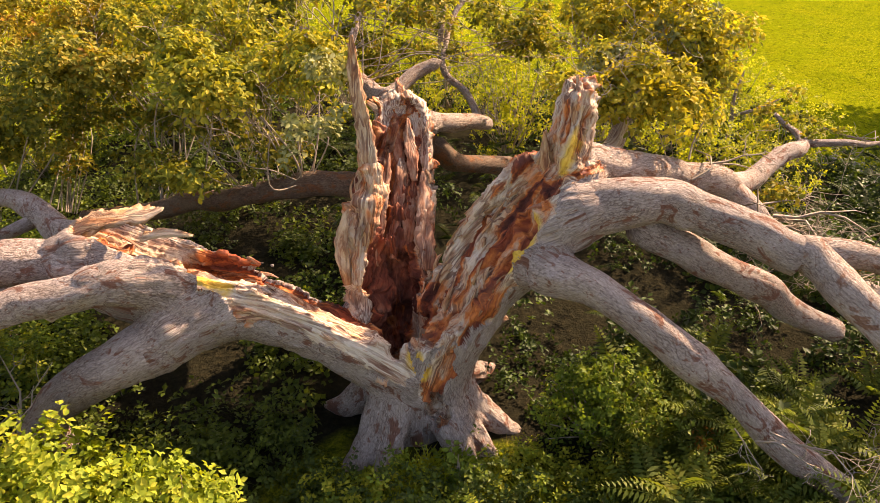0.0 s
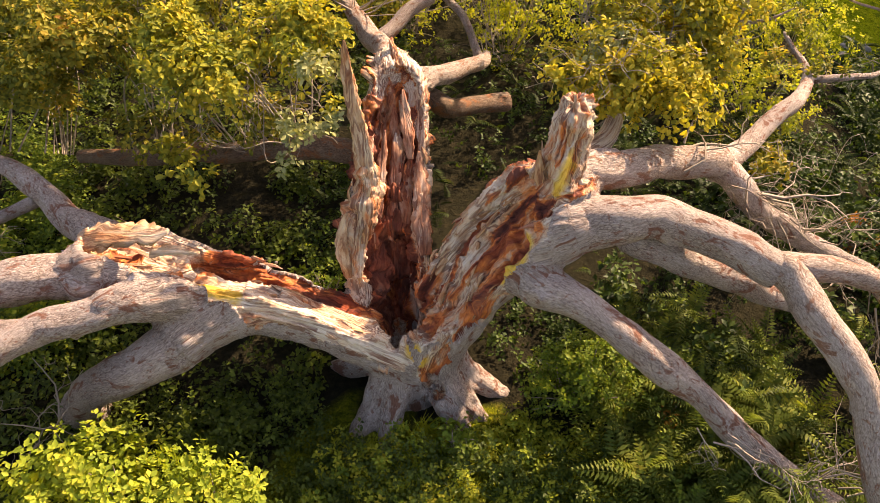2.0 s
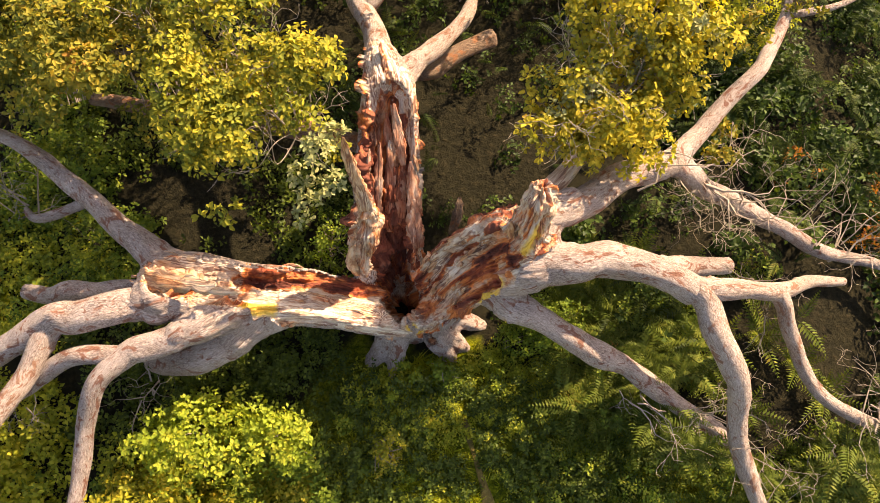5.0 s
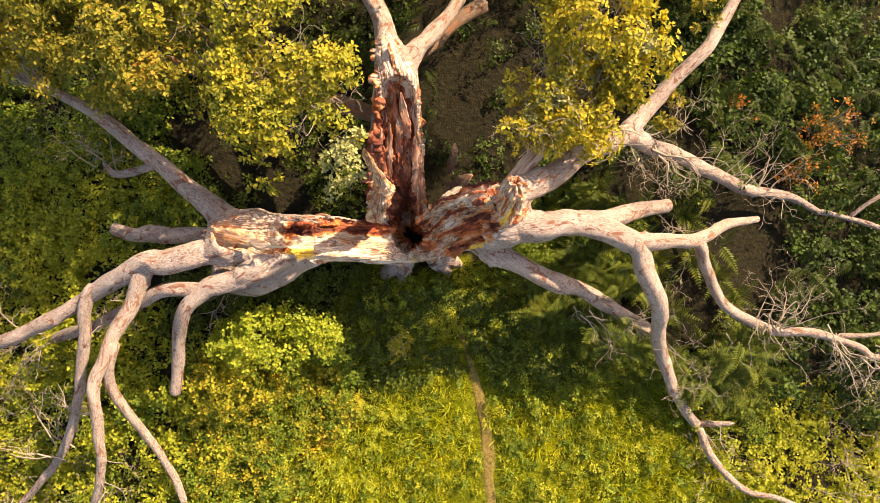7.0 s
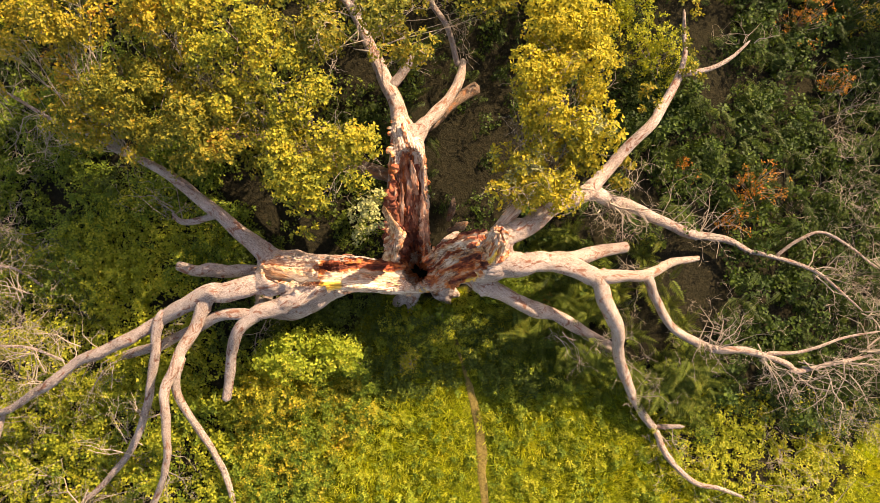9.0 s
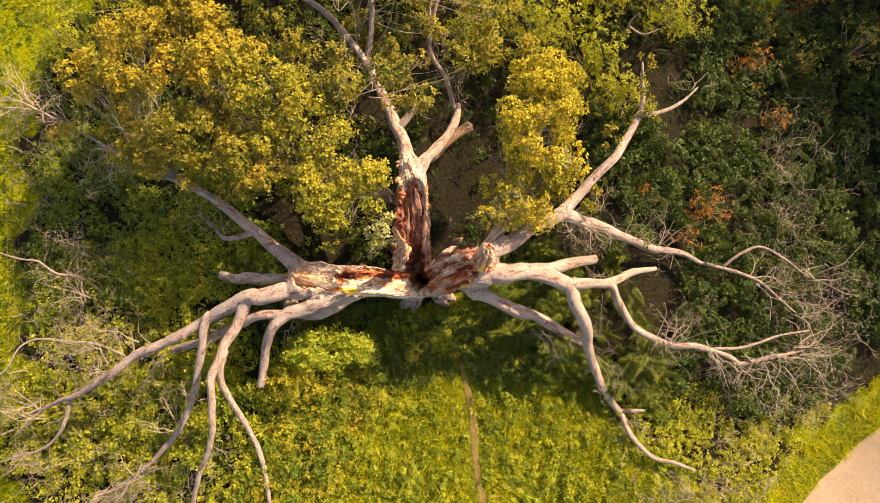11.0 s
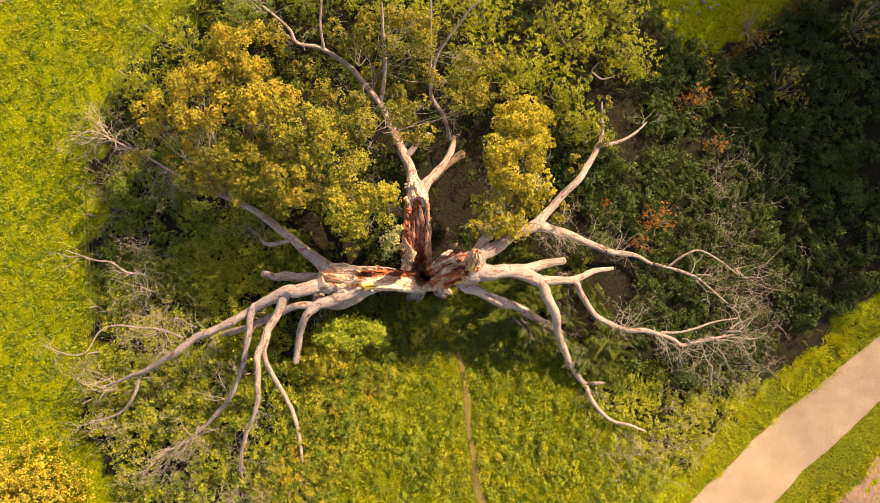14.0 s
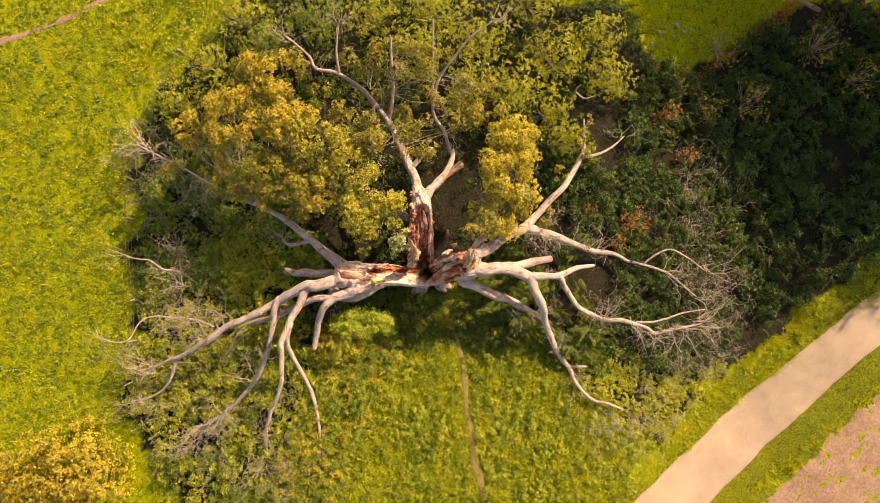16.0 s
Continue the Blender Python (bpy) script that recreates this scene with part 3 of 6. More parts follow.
# ---------------------------------------------------------------- ground
WOOD = [(-9.6, 20.8), (-12.2, 17.6), (-14.1, 15.1), (-15.0, 11.7), (-14.8, 8.3), (-14.7, 5.3), (-14.9, 3.1), (-15.2, 0.9), (-14.0, -1.5), (-13.0, -4.5), (-9.5, -4.5), (-8.0, -1.9),
        (-5.8, 1.4), (-4.8, 4.0), (-1.6, 5.2), (-0.4, 6.2), (1.2, 6.3), (2.3, 5.2), (5.8, 3.2), (7.8, 0.6), (9.6, -1.0), (10.3, -1.6), (12.9, 1.0), (16.6, 3.7), (22.1, 7.2), (25.2, 9.3), (25.2, 20.4), (18, 20),
        (13.0, 16.4), (10.5, 17.4), (9.2, 20.3), (4.0, 21.5), (-4.0, 22.5)]
CLEARING = [(-8.0, -6.0), (-8.0, -1.9), (-5.8, 1.4), (-4.8, 4.0), (-1.6, 5.2), (-0.6, 6.0), (1.2, 6.2), (2.3, 5.4), (5.8, 3.6), (7.8, 0.6), (9.6, -1.2), (8.0, -6.0)]


def axis_steps(lo, hi, step, far):
    core = np.arange(lo, hi + step / 2, step)
    out = step * 1.35 ** np.arange(1, 40)
    out = np.cumsum(out)
    out = out[out < far]
    return np.r_[lo - out[::-1], core, hi + out]


gx, gy = axis_steps(-26, 28, 0.25, 2500), axis_steps(-12, 32, 0.25, 2500)
GX, GY = np.meshgrid(gx, gy, indexing="ij")
GZ = ground_z(GX, GY)
jx = GX + 0.9 * fbm(np.stack([GX * 0.6, GY * 0.6, 0 * GX], -1).reshape(-1, 3), 3).reshape(GX.shape)
jy = GY + 0.9 * fbm(np.stack([GX * 0.6, GY * 0.6, 0 * GX + 40], -1).reshape(-1, 3), 3).reshape(GX.shape)
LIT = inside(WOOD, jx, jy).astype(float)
# A share of the litter colour darkens the ground between the clearing's tufts.
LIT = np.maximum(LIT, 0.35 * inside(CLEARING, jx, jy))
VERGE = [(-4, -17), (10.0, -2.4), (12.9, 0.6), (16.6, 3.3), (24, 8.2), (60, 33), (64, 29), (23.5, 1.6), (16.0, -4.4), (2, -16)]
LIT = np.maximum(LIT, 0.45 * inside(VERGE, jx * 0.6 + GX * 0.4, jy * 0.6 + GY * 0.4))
idx = np.arange(GX.size).reshape(GX.shape)
quads = np.stack([idx[:-1, :-1], idx[1:, :-1], idx[1:, 1:], idx[:-1, 1:]], -1).reshape(-1, 4)
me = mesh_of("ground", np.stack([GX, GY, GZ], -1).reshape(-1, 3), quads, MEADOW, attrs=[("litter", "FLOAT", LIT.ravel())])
thing("ground", "yellow-green meadow, and leaf litter darkened in colour for shade under the wood", "ground", data=me, kind="structure")


def strip(name, line, mat, label, category, lift=0.03, ragged=0.25, step=0.2, cross=14, rut=0.0, seed=0.0):
    """A track or path laid on the ground: rows (x, y, 0, half width)."""
    s = spline(line, step)
    c, r = s[:, :2], s[:, 3]
    t = unit(np.gradient(c, axis=0))
    side = np.stack([t[:, 1], -t[:, 0]], 1)
    u = np.linspace(-1, 1, cross)
    e = fbm(np.c_[np.arange(len(s)) * step * 1.3, np.zeros(len(s)) + seed, np.zeros(len(s))], 3) * ragged
    e2 = fbm(np.c_[np.arange(len(s)) * step * 1.3, np.zeros(len(s)) + seed + 50, np.zeros(len(s))], 3) * ragged
    off = np.where(u[None] > 0, u[None] * (r + e)[:, None], u[None] * (r + e2)[:, None])
    xy = c[:, None] + off[..., None] * side[:, None]
    z = ground_z(xy[..., 0], xy[..., 1]) + lift - 0.5 * lift * np.abs(u[None]) ** 6 - rut * np.exp(-((np.abs(u[None]) - 0.5) / 0.16) ** 2)
    z[:, 0] -= lift * 1.5
    z[:, -1] -= lift * 1.5
    v = np.concatenate([xy, z[..., None]], -1).reshape(-1, 3)
    i = np.arange(len(s) * cross).reshape(len(s), cross)
    f = np.stack([i[:-1, :-1], i[1:, :-1], i[1:, 1:], i[:-1, 1:]], -1).reshape(-1, 4)[:, ::-1]
    ob = thing(name, label, category, data=mesh_of(name, v, f, mat), kind="structure")
    return ob


strip("road", [(-6, -17, 0, 1.35), (3, -9.5, 0, 1.35), (10.95, -4.2, 0, 1.46), (15.9, -0.42, 0, 1.30), (21.3, 3.8, 0, 1.14), (34, 13.8, 0, 1.14), (60, 34, 0, 1.14)], GRAVEL,
      "pale gravel farm track beside the verge", "track", 0.05, 0.06, 0.25, 18, 0.03, 3.0)
strip("path", [(0.55, 5.0, 0, 0.10), (0.85, 3.9, 0, 0.15), (1.15, 2.3, 0, 0.16), (1.3, 0.8, 0, 0.15), (1.5, -1.3, 0, 0.17), (1.9, -3.4, 0, 0.17), (2.4, -7, 0, 0.17)], PATHSOIL,
      "narrow trodden path through the grass", "path", 0.015, 0.10, 0.12, 8, 0.0, 8.0)
strip("ditch_edge", [(-26, 17.5, 0, 0.22), (-21.8, 19.2, 0, 0.2), (-19.0, 20.1, 0, 0.16), (-17.0, 21.0, 0, 0.2), (-12, 23.5, 0, 0.2), (-4, 25.8, 0, 0.16), (4.0, 25.5, 0, 0.12), (9.4, 24.2, 0, 0.11), (14.2, 22.6, 0, 0.11), (20, 20, 0, 0.12)], PLOUGH,
      "thin dark line of bare soil across the meadow", "soil line", 0.03, 0.10, 0.2, 6, 0.0, 12.0)

# bare field beyond the track: furrows run along the track
d = unit(np.array([6.1, 5.4]))
n2 = np.array([d[1], -d[0]])
fu, fv = np.arange(-14, 26, 0.25), np.r_[np.arange(0, 10, 0.09), np.arange(10, 60, 1.0)]
FU, FV = np.meshgrid(fu, fv, indexing="ij")
edge = 0.18 * fbm(np.c_[fu * 1.1, 0 * fu, 0 * fu], 3)[:, None] * (FV < 0.3)
PX, PY = 15.8 + d[0] * FU + n2[0] * (FV + edge), -4.4 + d[1] * FU + n2[1] * (FV + edge)
PZ = ground_z(PX, PY) + 0.05 * sstep(0, 0.4, FV) - 0.03 + (0.012 * np.sin(FV * 2 * np.pi / 0.42) + 0.035 * fbm(np.stack([PX * 4, PY * 4, 0 * PX], -1).reshape(-1, 3), 3).reshape(PX.shape)) * sstep(0.1, 0.5, FV)
idx = np.arange(PX.size).reshape(PX.shape)
quads = np.stack([idx[:-1, :-1], idx[1:, :-1], idx[1:, 1:], idx[:-1, 1:]], -1).reshape(-1, 4)[:, ::-1]
thing("field", "bare brown harvested field with shallow furrows", "field", data=mesh_of("field", np.stack([PX, PY, PZ], -1).reshape(-1, 3), quads, PLOUGH), kind="structure")

# ---------------------------------------------------------------- the fallen oak
OAK = thing("fallen_oak", "huge hollow oak split open, bleached limbs fallen outwards on all sides", "tree", (-0.1, 6.9, 0))


BODY = {
    "base": [(-0.36, 6.88, -0.35, 0.60), (-0.38, 6.88, 0.35, 0.53), (-0.42, 6.92, 1.15, 0.50)],
    "left": [(-0.40, 6.78, 0.95, 0.50), (-0.85, 6.74, 1.35, 0.47), (-1.45, 6.78, 1.70, 0.45), (-2.15, 6.82, 1.95, 0.46), (-2.85, 6.84, 2.08, 0.50), (-3.45, 6.88, 2.25, 0.57), (-3.90, 6.92, 2.42, 0.50)],
    "right": [(-0.10, 6.78, 0.95, 0.48), (0.08, 6.82, 1.50, 0.50), (0.42, 7.00, 2.12, 0.55), (0.82, 7.14, 2.62, 0.59), (1.18, 7.22, 2.95, 0.58), (1.45, 7.28, 3.12, 0.45)],
    "back": [(-0.50, 7.15, 0.90, 0.50), (-0.62, 7.75, 1.60, 0.54), (-0.62, 8.35, 2.10, 0.54), (-0.60, 8.90, 2.50, 0.52), (-0.57, 9.40, 2.85, 0.48), (-0.54, 9.80, 3.08, 0.42), (-0.62, 10.15, 3.14, 0.33), (-0.70, 10.45, 3.12, 0.24)],
    "side": [(-0.95, 7.20, 1.00, 0.22), (-0.97, 7.35, 1.90, 0.22), (-0.90, 7.60, 2.60, 0.20), (-0.84, 7.75, 3.10, 0.15), (-0.90, 7.90, 3.50, 0.10)],
    "knob": [(1.20, 7.20, 3.10, 0.32), (1.42, 7.32, 3.60, 0.28), (1.53, 7.50, 4.00, 0.23), (1.54, 7.62, 4.25, 0.18)],
    "arch": [(1.30, 6.95, 2.95, 0.42), (1.62, 6.94, 3.08, 0.35), (2.05, 6.97, 3.17, 0.25)],
    "low": [(0.95, 6.80, 2.55, 0.30), (1.20, 6.54, 2.56, 0.25), (1.60, 6.33, 2.47, 0.18)],
    "up": [(1.30, 7.30, 3.20, 0.34), (1.70, 7.55, 3.30, 0.29), (2.10, 7.82, 3.25, 0.22)],
    "bend": [(-2.95, 6.65, 2.25, 0.34), (-3.30, 6.30, 2.55, 0.27), (-3.66, 6.12, 2.60, 0.20)],
    "prop": [(-2.60, 6.65, 1.95, 0.42), (-3.00, 6.30, 1.86, 0.36), (-3.50, 6.02, 1.62, 0.26)],
    "sweep": [(-3.60, 6.85, 2.45, 0.42), (-4.00, 6.68, 2.60, 0.33), (-4.40, 6.57, 2.55, 0.24)],
    "grey": [(-3.85, 7.10, 2.45, 0.34), (-4.30, 7.47, 2.38, 0.24), (-4.70, 7.80, 2.30, 0.17)],
    "fork": [(-0.45, 10.00, 3.00, 0.26), (-0.10, 10.50, 2.85, 0.17)],
}
for k, (x, y, r) in enumerate([(-1.02, 6.08, 0.17), (-0.66, 5.95, 0.15), (0.36, 6.05, 0.12), (0.62, 6.26, 0.15), (0.86, 6.68, 0.14), (-1.30, 7.10, 0.20), (0.55, 7.80, 0.20), (-0.70, 7.95, 0.20)]):
    BODY["root_%d" % k] = [(-0.38 + 0.42 * (x + 0.38), 6.88 + 0.42 * (y - 6.88), 0.95, 0.12), (-0.38 + 0.62 * (x + 0.38), 6.88 + 0.62 * (y - 6.88), 0.46, 0.18), (x, y, 0.02, r * 0.85), (-0.38 + 1.45 * (x + 0.38), 6.88 + 1.45 * (y - 6.88), -0.16, 0.06)]
CARVE = {
    "hollow": [(-0.42, 6.90, 0.15, 0.26), (-0.44, 6.86, 1.00, 0.34), (-0.46, 6.86, 1.60, 0.36), (-0.30, 7.00, 2.40, 0.46)],
    "slot": [(-0.46, 6.66, 1.15, 0.24), (-0.48, 7.05, 1.15, 0.36), (-0.52, 7.45, 1.45, 0.32), (-0.56, 7.85, 1.85, 0.24)],
    "notch": [(-0.52, 6.45, 1.42, 0.07), (-0.52, 6.36, 1.62, 0.14), (-0.48, 6.32, 2.00, 0.30), (-0.42, 6.40, 2.50, 0.46)],
    "gap": [(-0.28, 5.95, 0.30, 0.12), (-0.18, 6.02, 0.70, 0.27), (-0.06, 6.08, 1.08, 0.31), (0.06, 6.14, 1.42, 0.25), (0.16, 6.22, 1.72, 0.10)],
    "rot": [(0.0, 6.35, 0.55, 0.16), (-0.05, 6.6, 0.8, 0.24)],
    "left": [(-0.86, 6.64, 2.00, 0.42), (-1.45, 6.76, 2.33, 0.41), (-2.15, 6.84, 2.57, 0.40), (-2.80, 6.88, 2.70, 0.38), (-3.35, 6.90, 2.90, 0.38), (-3.85, 6.95, 3.05, 0.36)],
    "well": [(-0.47, 6.85, 0.45, 0.24), (-0.49, 7.12, 0.55, 0.27), (-0.52, 7.40, 0.95, 0.26), (-0.55, 7.62, 1.50, 0.22)],
    "trough": [(-0.80, 7.02, 1.58, 0.25), (-1.45, 7.05, 1.86, 0.23), (-2.20, 7.05, 2.08, 0.20), (-2.90, 7.02, 2.28, 0.13)],
    "right": [(-0.34, 6.46, 2.02, 0.52), (-0.26, 6.48, 2.42, 0.78), (-0.10, 6.52, 2.90, 0.92), (0.28, 6.64, 3.44, 0.92), (0.74, 6.82, 3.66, 0.64), (1.02, 6.98, 4.02, 0.42), (1.20, 7.18, 4.34, 0.25)],
    "groove": [(-0.05, 7.00, 1.95, 0.17), (0.36, 7.22, 2.58, 0.13), (0.68, 7.30, 2.92, 0.09), (0.86, 7.26, 3.05, 0.03)],
    "back": [(-0.58, 7.40, 1.95, 0.42), (-0.58, 8.00, 2.50, 0.48), (-0.56, 8.58, 2.92, 0.49), (-0.53, 9.10, 3.24, 0.45), (-0.52, 9.42, 3.36, 0.35)],
}


def chain_field(chain, p):
    """Distance of points to a round-section chain, less its radius; and the place along it."""
    best = np.full(len(p), 9.0)
    along = np.zeros(len(p))
    s0 = 0.0
    for a, b in zip(np.asarray(chain)[:-1], np.asarray(chain)[1:]):
        ab = b[:3] - a[:3]
        ln = np.linalg.norm(ab)
        t = np.clip((p - a[:3]) @ ab / ln**2, 0, 1)
        d = np.linalg.norm(p - a[:3] - t[:, None] * ab, axis=1) - (a[3] + (b[3] - a[3]) * t)
        near = d < best
        best = np.where(near, d, best)
        along = np.where(near, s0 + t * ln, along)
        s0 += ln
    return best, along


def smooth_chain(chain):
    return spline(chain, 0.22)


def bole_mesh(cell=0.040):
    """The split bole: trunk base, three torn arms and the roots of the limbs, blended, hollowed and splintered."""
    lo, hi = np.array([-5.0, 5.0, -0.38]), np.array([2.5, 10.8, 4.55])
    dims = np.ceil((hi - lo) / cell).astype(int) + 1
    body = np.full(dims, 9.0, np.float32)
    hole = np.full(dims, 9.0, np.float32)

    def lay(field, chain, k):
        c = smooth_chain(chain)
        pad = c[:, 3].max() + 0.35
        i0 = np.clip(((c[:, :3].min(0) - pad - lo) / cell).astype(int), 0, dims - 1)
        i1 = np.clip(((c[:, :3].max(0) + pad - lo) / cell).astype(int) + 1, 1, dims)
        g = np.stack(np.meshgrid(*[lo[a] + cell * np.arange(i0[a], i1[a]) for a in range(3)], indexing="ij"), -1)
        d = chain_field(c, g.reshape(-1, 3))[0].reshape(g.shape[:3])
        sl = tuple(slice(i0[a], i1[a]) for a in range(3))
        old = field[sl]
        h = np.clip(0.5 + 0.5 * (old - d) / k, 0, 1)
        field[sl] = np.minimum(old * (1 - h) + d * h - k * h * (1 - h), old)

    for name, chain in BODY.items():
        lay(body, chain, 0.16 if name.startswith("root") else 0.13)
    for chain in CARVE.values():
        lay(hole, chain, 0.06)
    f = np.maximum(body, -hole)
    # surface nets
    sgn = f < 0
    corner = [(a, b, c) for a in (0, 1) for b in (0, 1) for c in (0, 1)]
    cut = lambda o: f[o[0]:dims[0] - 1 + o[0], o[1]:dims[1] - 1 + o[1], o[2]:dims[2] - 1 + o[2]]
    count = sum((cut(o) < 0).astype(np.int8) for o in corner)
    cells = np.argwhere((count > 0) & (count < 8))
    ids = np.full(dims - 1, -1, np.int64)
    ids[tuple(cells.T)] = np.arange(len(cells))
    vals = {o: f[cells[:, 0] + o[0], cells[:, 1] + o[1], cells[:, 2] + o[2]].astype(float) for o in corner}
    acc, wt = np.zeros((len(cells), 3)), np.zeros(len(cells))
    for o in corner:
        for ax in range(3):
            if o[ax] == 0:
                q = tuple(1 if k == ax else o[k] for k in range(3))
                v0, v1 = vals[o], vals[q]
                cross = (v0 < 0) != (v1 < 0)
                t = np.where(cross, v0 / np.where(cross, v0 - v1, 1), 0)
                pt = np.tile(np.array(o, float), (len(cells), 1))
                pt[:, ax] = t
                acc += pt * cross[:, None]
                wt += cross
    v = lo + cell * (cells + acc / wt[:, None])
    quads = []
    for ax in range(3):
        u, w = (ax + 1) % 3, (ax + 2) % 3
        s0 = np.take(sgn, np.arange(dims[ax] - 1), ax)
        s1 = np.take(sgn, np.arange(1, dims[ax]), ax)
        e = np.argwhere(s0 != s1)
        e = e[(e[:, u] > 0) & (e[:, w] > 0) & (e[:, u] < dims[u] - 1) & (e[:, w] < dims[w] - 1)]
        flip = s0[tuple(e.T)]
        ring = []
        for du, dw in ((-1, -1), (0, -1), (0, 0), (-1, 0)):
            c = e.copy()
            c[:, u] += du
            c[:, w] += dw
            ring.append(ids[tuple(c.T)])
        q = np.stack(ring, 1)
        quads.append(np.where(flip[:, None], q, q[:, ::-1]))
    quads = np.vstack(quads)
    quads = quads[(quads >= 0).all(1)]
    # one finer level: every quad into four, then relaxed
    n0 = len(v)
    ends = np.sort(np.stack([quads, np.roll(quads, -1, 1)], -1).reshape(-1, 2), 1)
    key, inv = np.unique(ends[:, 0] * n0 + ends[:, 1], return_inverse=True)
    ea, eb = key // n0, key % n0
    em = inv.reshape(-1, 4) + n0
    fc = np.arange(len(quads)) + n0 + len(key)
    v = np.vstack([v, (v[ea] + v[eb]) / 2, v[quads].mean(1)])
    faces = np.vstack([np.stack([quads[:, k], em[:, k], fc, em[:, k - 1]], 1) for k in range(4)])
    for _ in range(3):
        tot, deg = np.zeros_like(v), np.zeros(len(v))
        for k in range(4):
            for j in (1, 3):
                np.add.at(tot, faces[:, k], v[faces[:, (k + j) % 4]])
                np.add.at(deg, faces[:, k], 1)
        v = 0.45 * v + 0.55 * tot / np.maximum(deg, 1)[:, None]
    nrm = np.zeros_like(v)
    fn = np.cross(v[faces[:, 2]] - v[faces[:, 0]], v[faces[:, 3]] - v[faces[:, 1]])
    for k in range(4):
        np.add.at(nrm, faces[:, k], fn)
    nrm = unit(nrm)
    # grain: place along and across the nearest arm; depth below the old bark
    best, grain, axis = np.full(len(v), 9.0), np.zeros((len(v), 3)), np.zeros((len(v), 3))
    arm, grains = np.zeros(len(v), int), []
    under = np.full(len(v), 9.0)
    for k, (name, chain) in enumerate(BODY.items()):
        c = smooth_chain(chain)
        d, s = chain_field(c, v)
        h = np.clip(0.5 + 0.5 * (under - d) / 0.13, 0, 1)
        under = np.minimum(under * (1 - h) + d * h - 0.13 * h * (1 - h), under)
        seg = np.linalg.norm(np.diff(c[:, :3], axis=0), axis=1)
        at = np.r_[0, np.cumsum(seg)]
        t, side, top = frames(c[:, :3], (0.05, -0.3, 1) if name not in ("base", "side", "knob") and not name.startswith("root") else (0.1, -1, 0.1))
        pick = lambda m: np.stack([np.interp(s, at, m[:, j]) for j in range(3)], 1)
        off = v - pick(c[:, :3])
        g = np.stack([(off * pick(side)).sum(1), (off * pick(top)).sum(1), s], 1) + k * 5.3
        near = (d < best)[:, None]
        arm = np.where(d < best, k, arm)
        grains.append(g.astype(np.float32))
        grain = np.where(near, g, grain)
        axis = np.where(near, pick(t), axis)
        best = np.minimum(d, best)
    edge = fbm(v * 5.0, 3) * 0.020 + fbm(np.c_[grain[:, :2] * 9, grain[:, 2] * 1.6], 3) * 0.022
    hd = np.min([chain_field(smooth_chain(c), v)[0] for c in CARVE.values()], axis=0)
    torn = (under < -0.03 + edge) & (hd < 0.05 + edge)
    heart = np.clip(-under / 0.42, 0, 1)
    # bark stripped away along the tears
    names = list(BODY)
    for name, n, least in (("left", (0.1, -0.35, 0.93), 0.36), ("right", (-0.55, -0.35, 0.75), -0.02), ("back", (0.0, -0.6, 0.8), 0.30), ("knob", (-0.6, -0.5, 0.3), -0.35), ("side", (0.2, -1.0, 0.3), -0.5)):
        c = smooth_chain(BODY[name])
        d, s = chain_field(c, v)
        at = np.r_[0, np.cumsum(np.linalg.norm(np.diff(c[:, :3], axis=0), axis=1))]
        off = v - np.stack([np.interp(s, at, c[:, j]) for j in range(3)], 1)
        face = unit(off) @ unit(np.array(n))
        low = {"side": 1.75, "left": 1.2, "right": 1.55, "back": 1.3}.get(name, 0)
        bare = (arm == names.index(name)) & (face > least + 9 * edge) & (v[:, 2] > low + 6 * edge)
        torn = torn | bare
        heart = np.where(bare, np.maximum(heart, np.clip((0.24 if name == "right" else 0.16) + 0.30 * (face - least) + 0.25 * fbm(np.c_[grain[:, :2] * 2.5, grain[:, 2] * 0.9], 2), 0, 0.6)), heart)
    streaks = fbm(np.c_[grain[:, :2] * 4.5, grain[:, 2] * 0.7], 3)
    bands = fbm(np.c_[grain[:, :2] * 9.0, grain[:, 2] * 0.9] + 31.0, 3)
    back_of_left = sstep(6.84, 6.98, v[:, 1] + 0.05 * streaks) * sstep(-3.15, -2.75, v[:, 0] + 0.2 * streaks)
    left = (0.06 + 0.42 * np.clip(streaks + 0.25, 0, 1)) * (1 - back_of_left) + back_of_left * (0.72 + 0.35 * bands)
    left = np.where(v[:, 0] < -2.9, 0.10 + 0.25 * np.clip(bands, 0, 1), left)
    side = 0.24 + 0.25 * streaks
    upper = sstep(6.74, 6.92, v[:, 1] - 0.10 * (v[:, 2] - 2.0) + 0.07 * streaks)
    right = (0.34 + 0.55 * streaks) * (1 - upper) + upper * (0.26 + 0.60 * sstep(-0.25, 0.25, bands))
    knob = 0.22 + 0.35 * sstep(0.0, 0.5, bands)
    for name, tone in (("left", left), ("right", right), ("knob", knob), ("side", side)):
        heart = np.where(arm == names.index(name), np.clip(tone, 0, 1), heart)
    rim = (arm == names.index("back")) & ((v[:, 0] > -0.30 + 0.12 * streaks) | (v[:, 1] > 9.45)) & (bands > -0.25)
    heart = np.where((arm == names.index("back")) & ~rim, np.clip(0.72 + 0.35 * bands, 0.4, 1), heart)
    heart = np.where(rim, np.clip(0.12 + 0.35 * streaks, 0, 0.5), heart)
    torn = torn.astype(float)
    # relief
    lat = grain[:, 0] + 0.6 * grain[:, 1]
    ridge = 1 - np.abs(fbm(np.c_[grain[:, :2] * 8.0, grain[:, 2] * 0.8], 4))
    shingle = 0
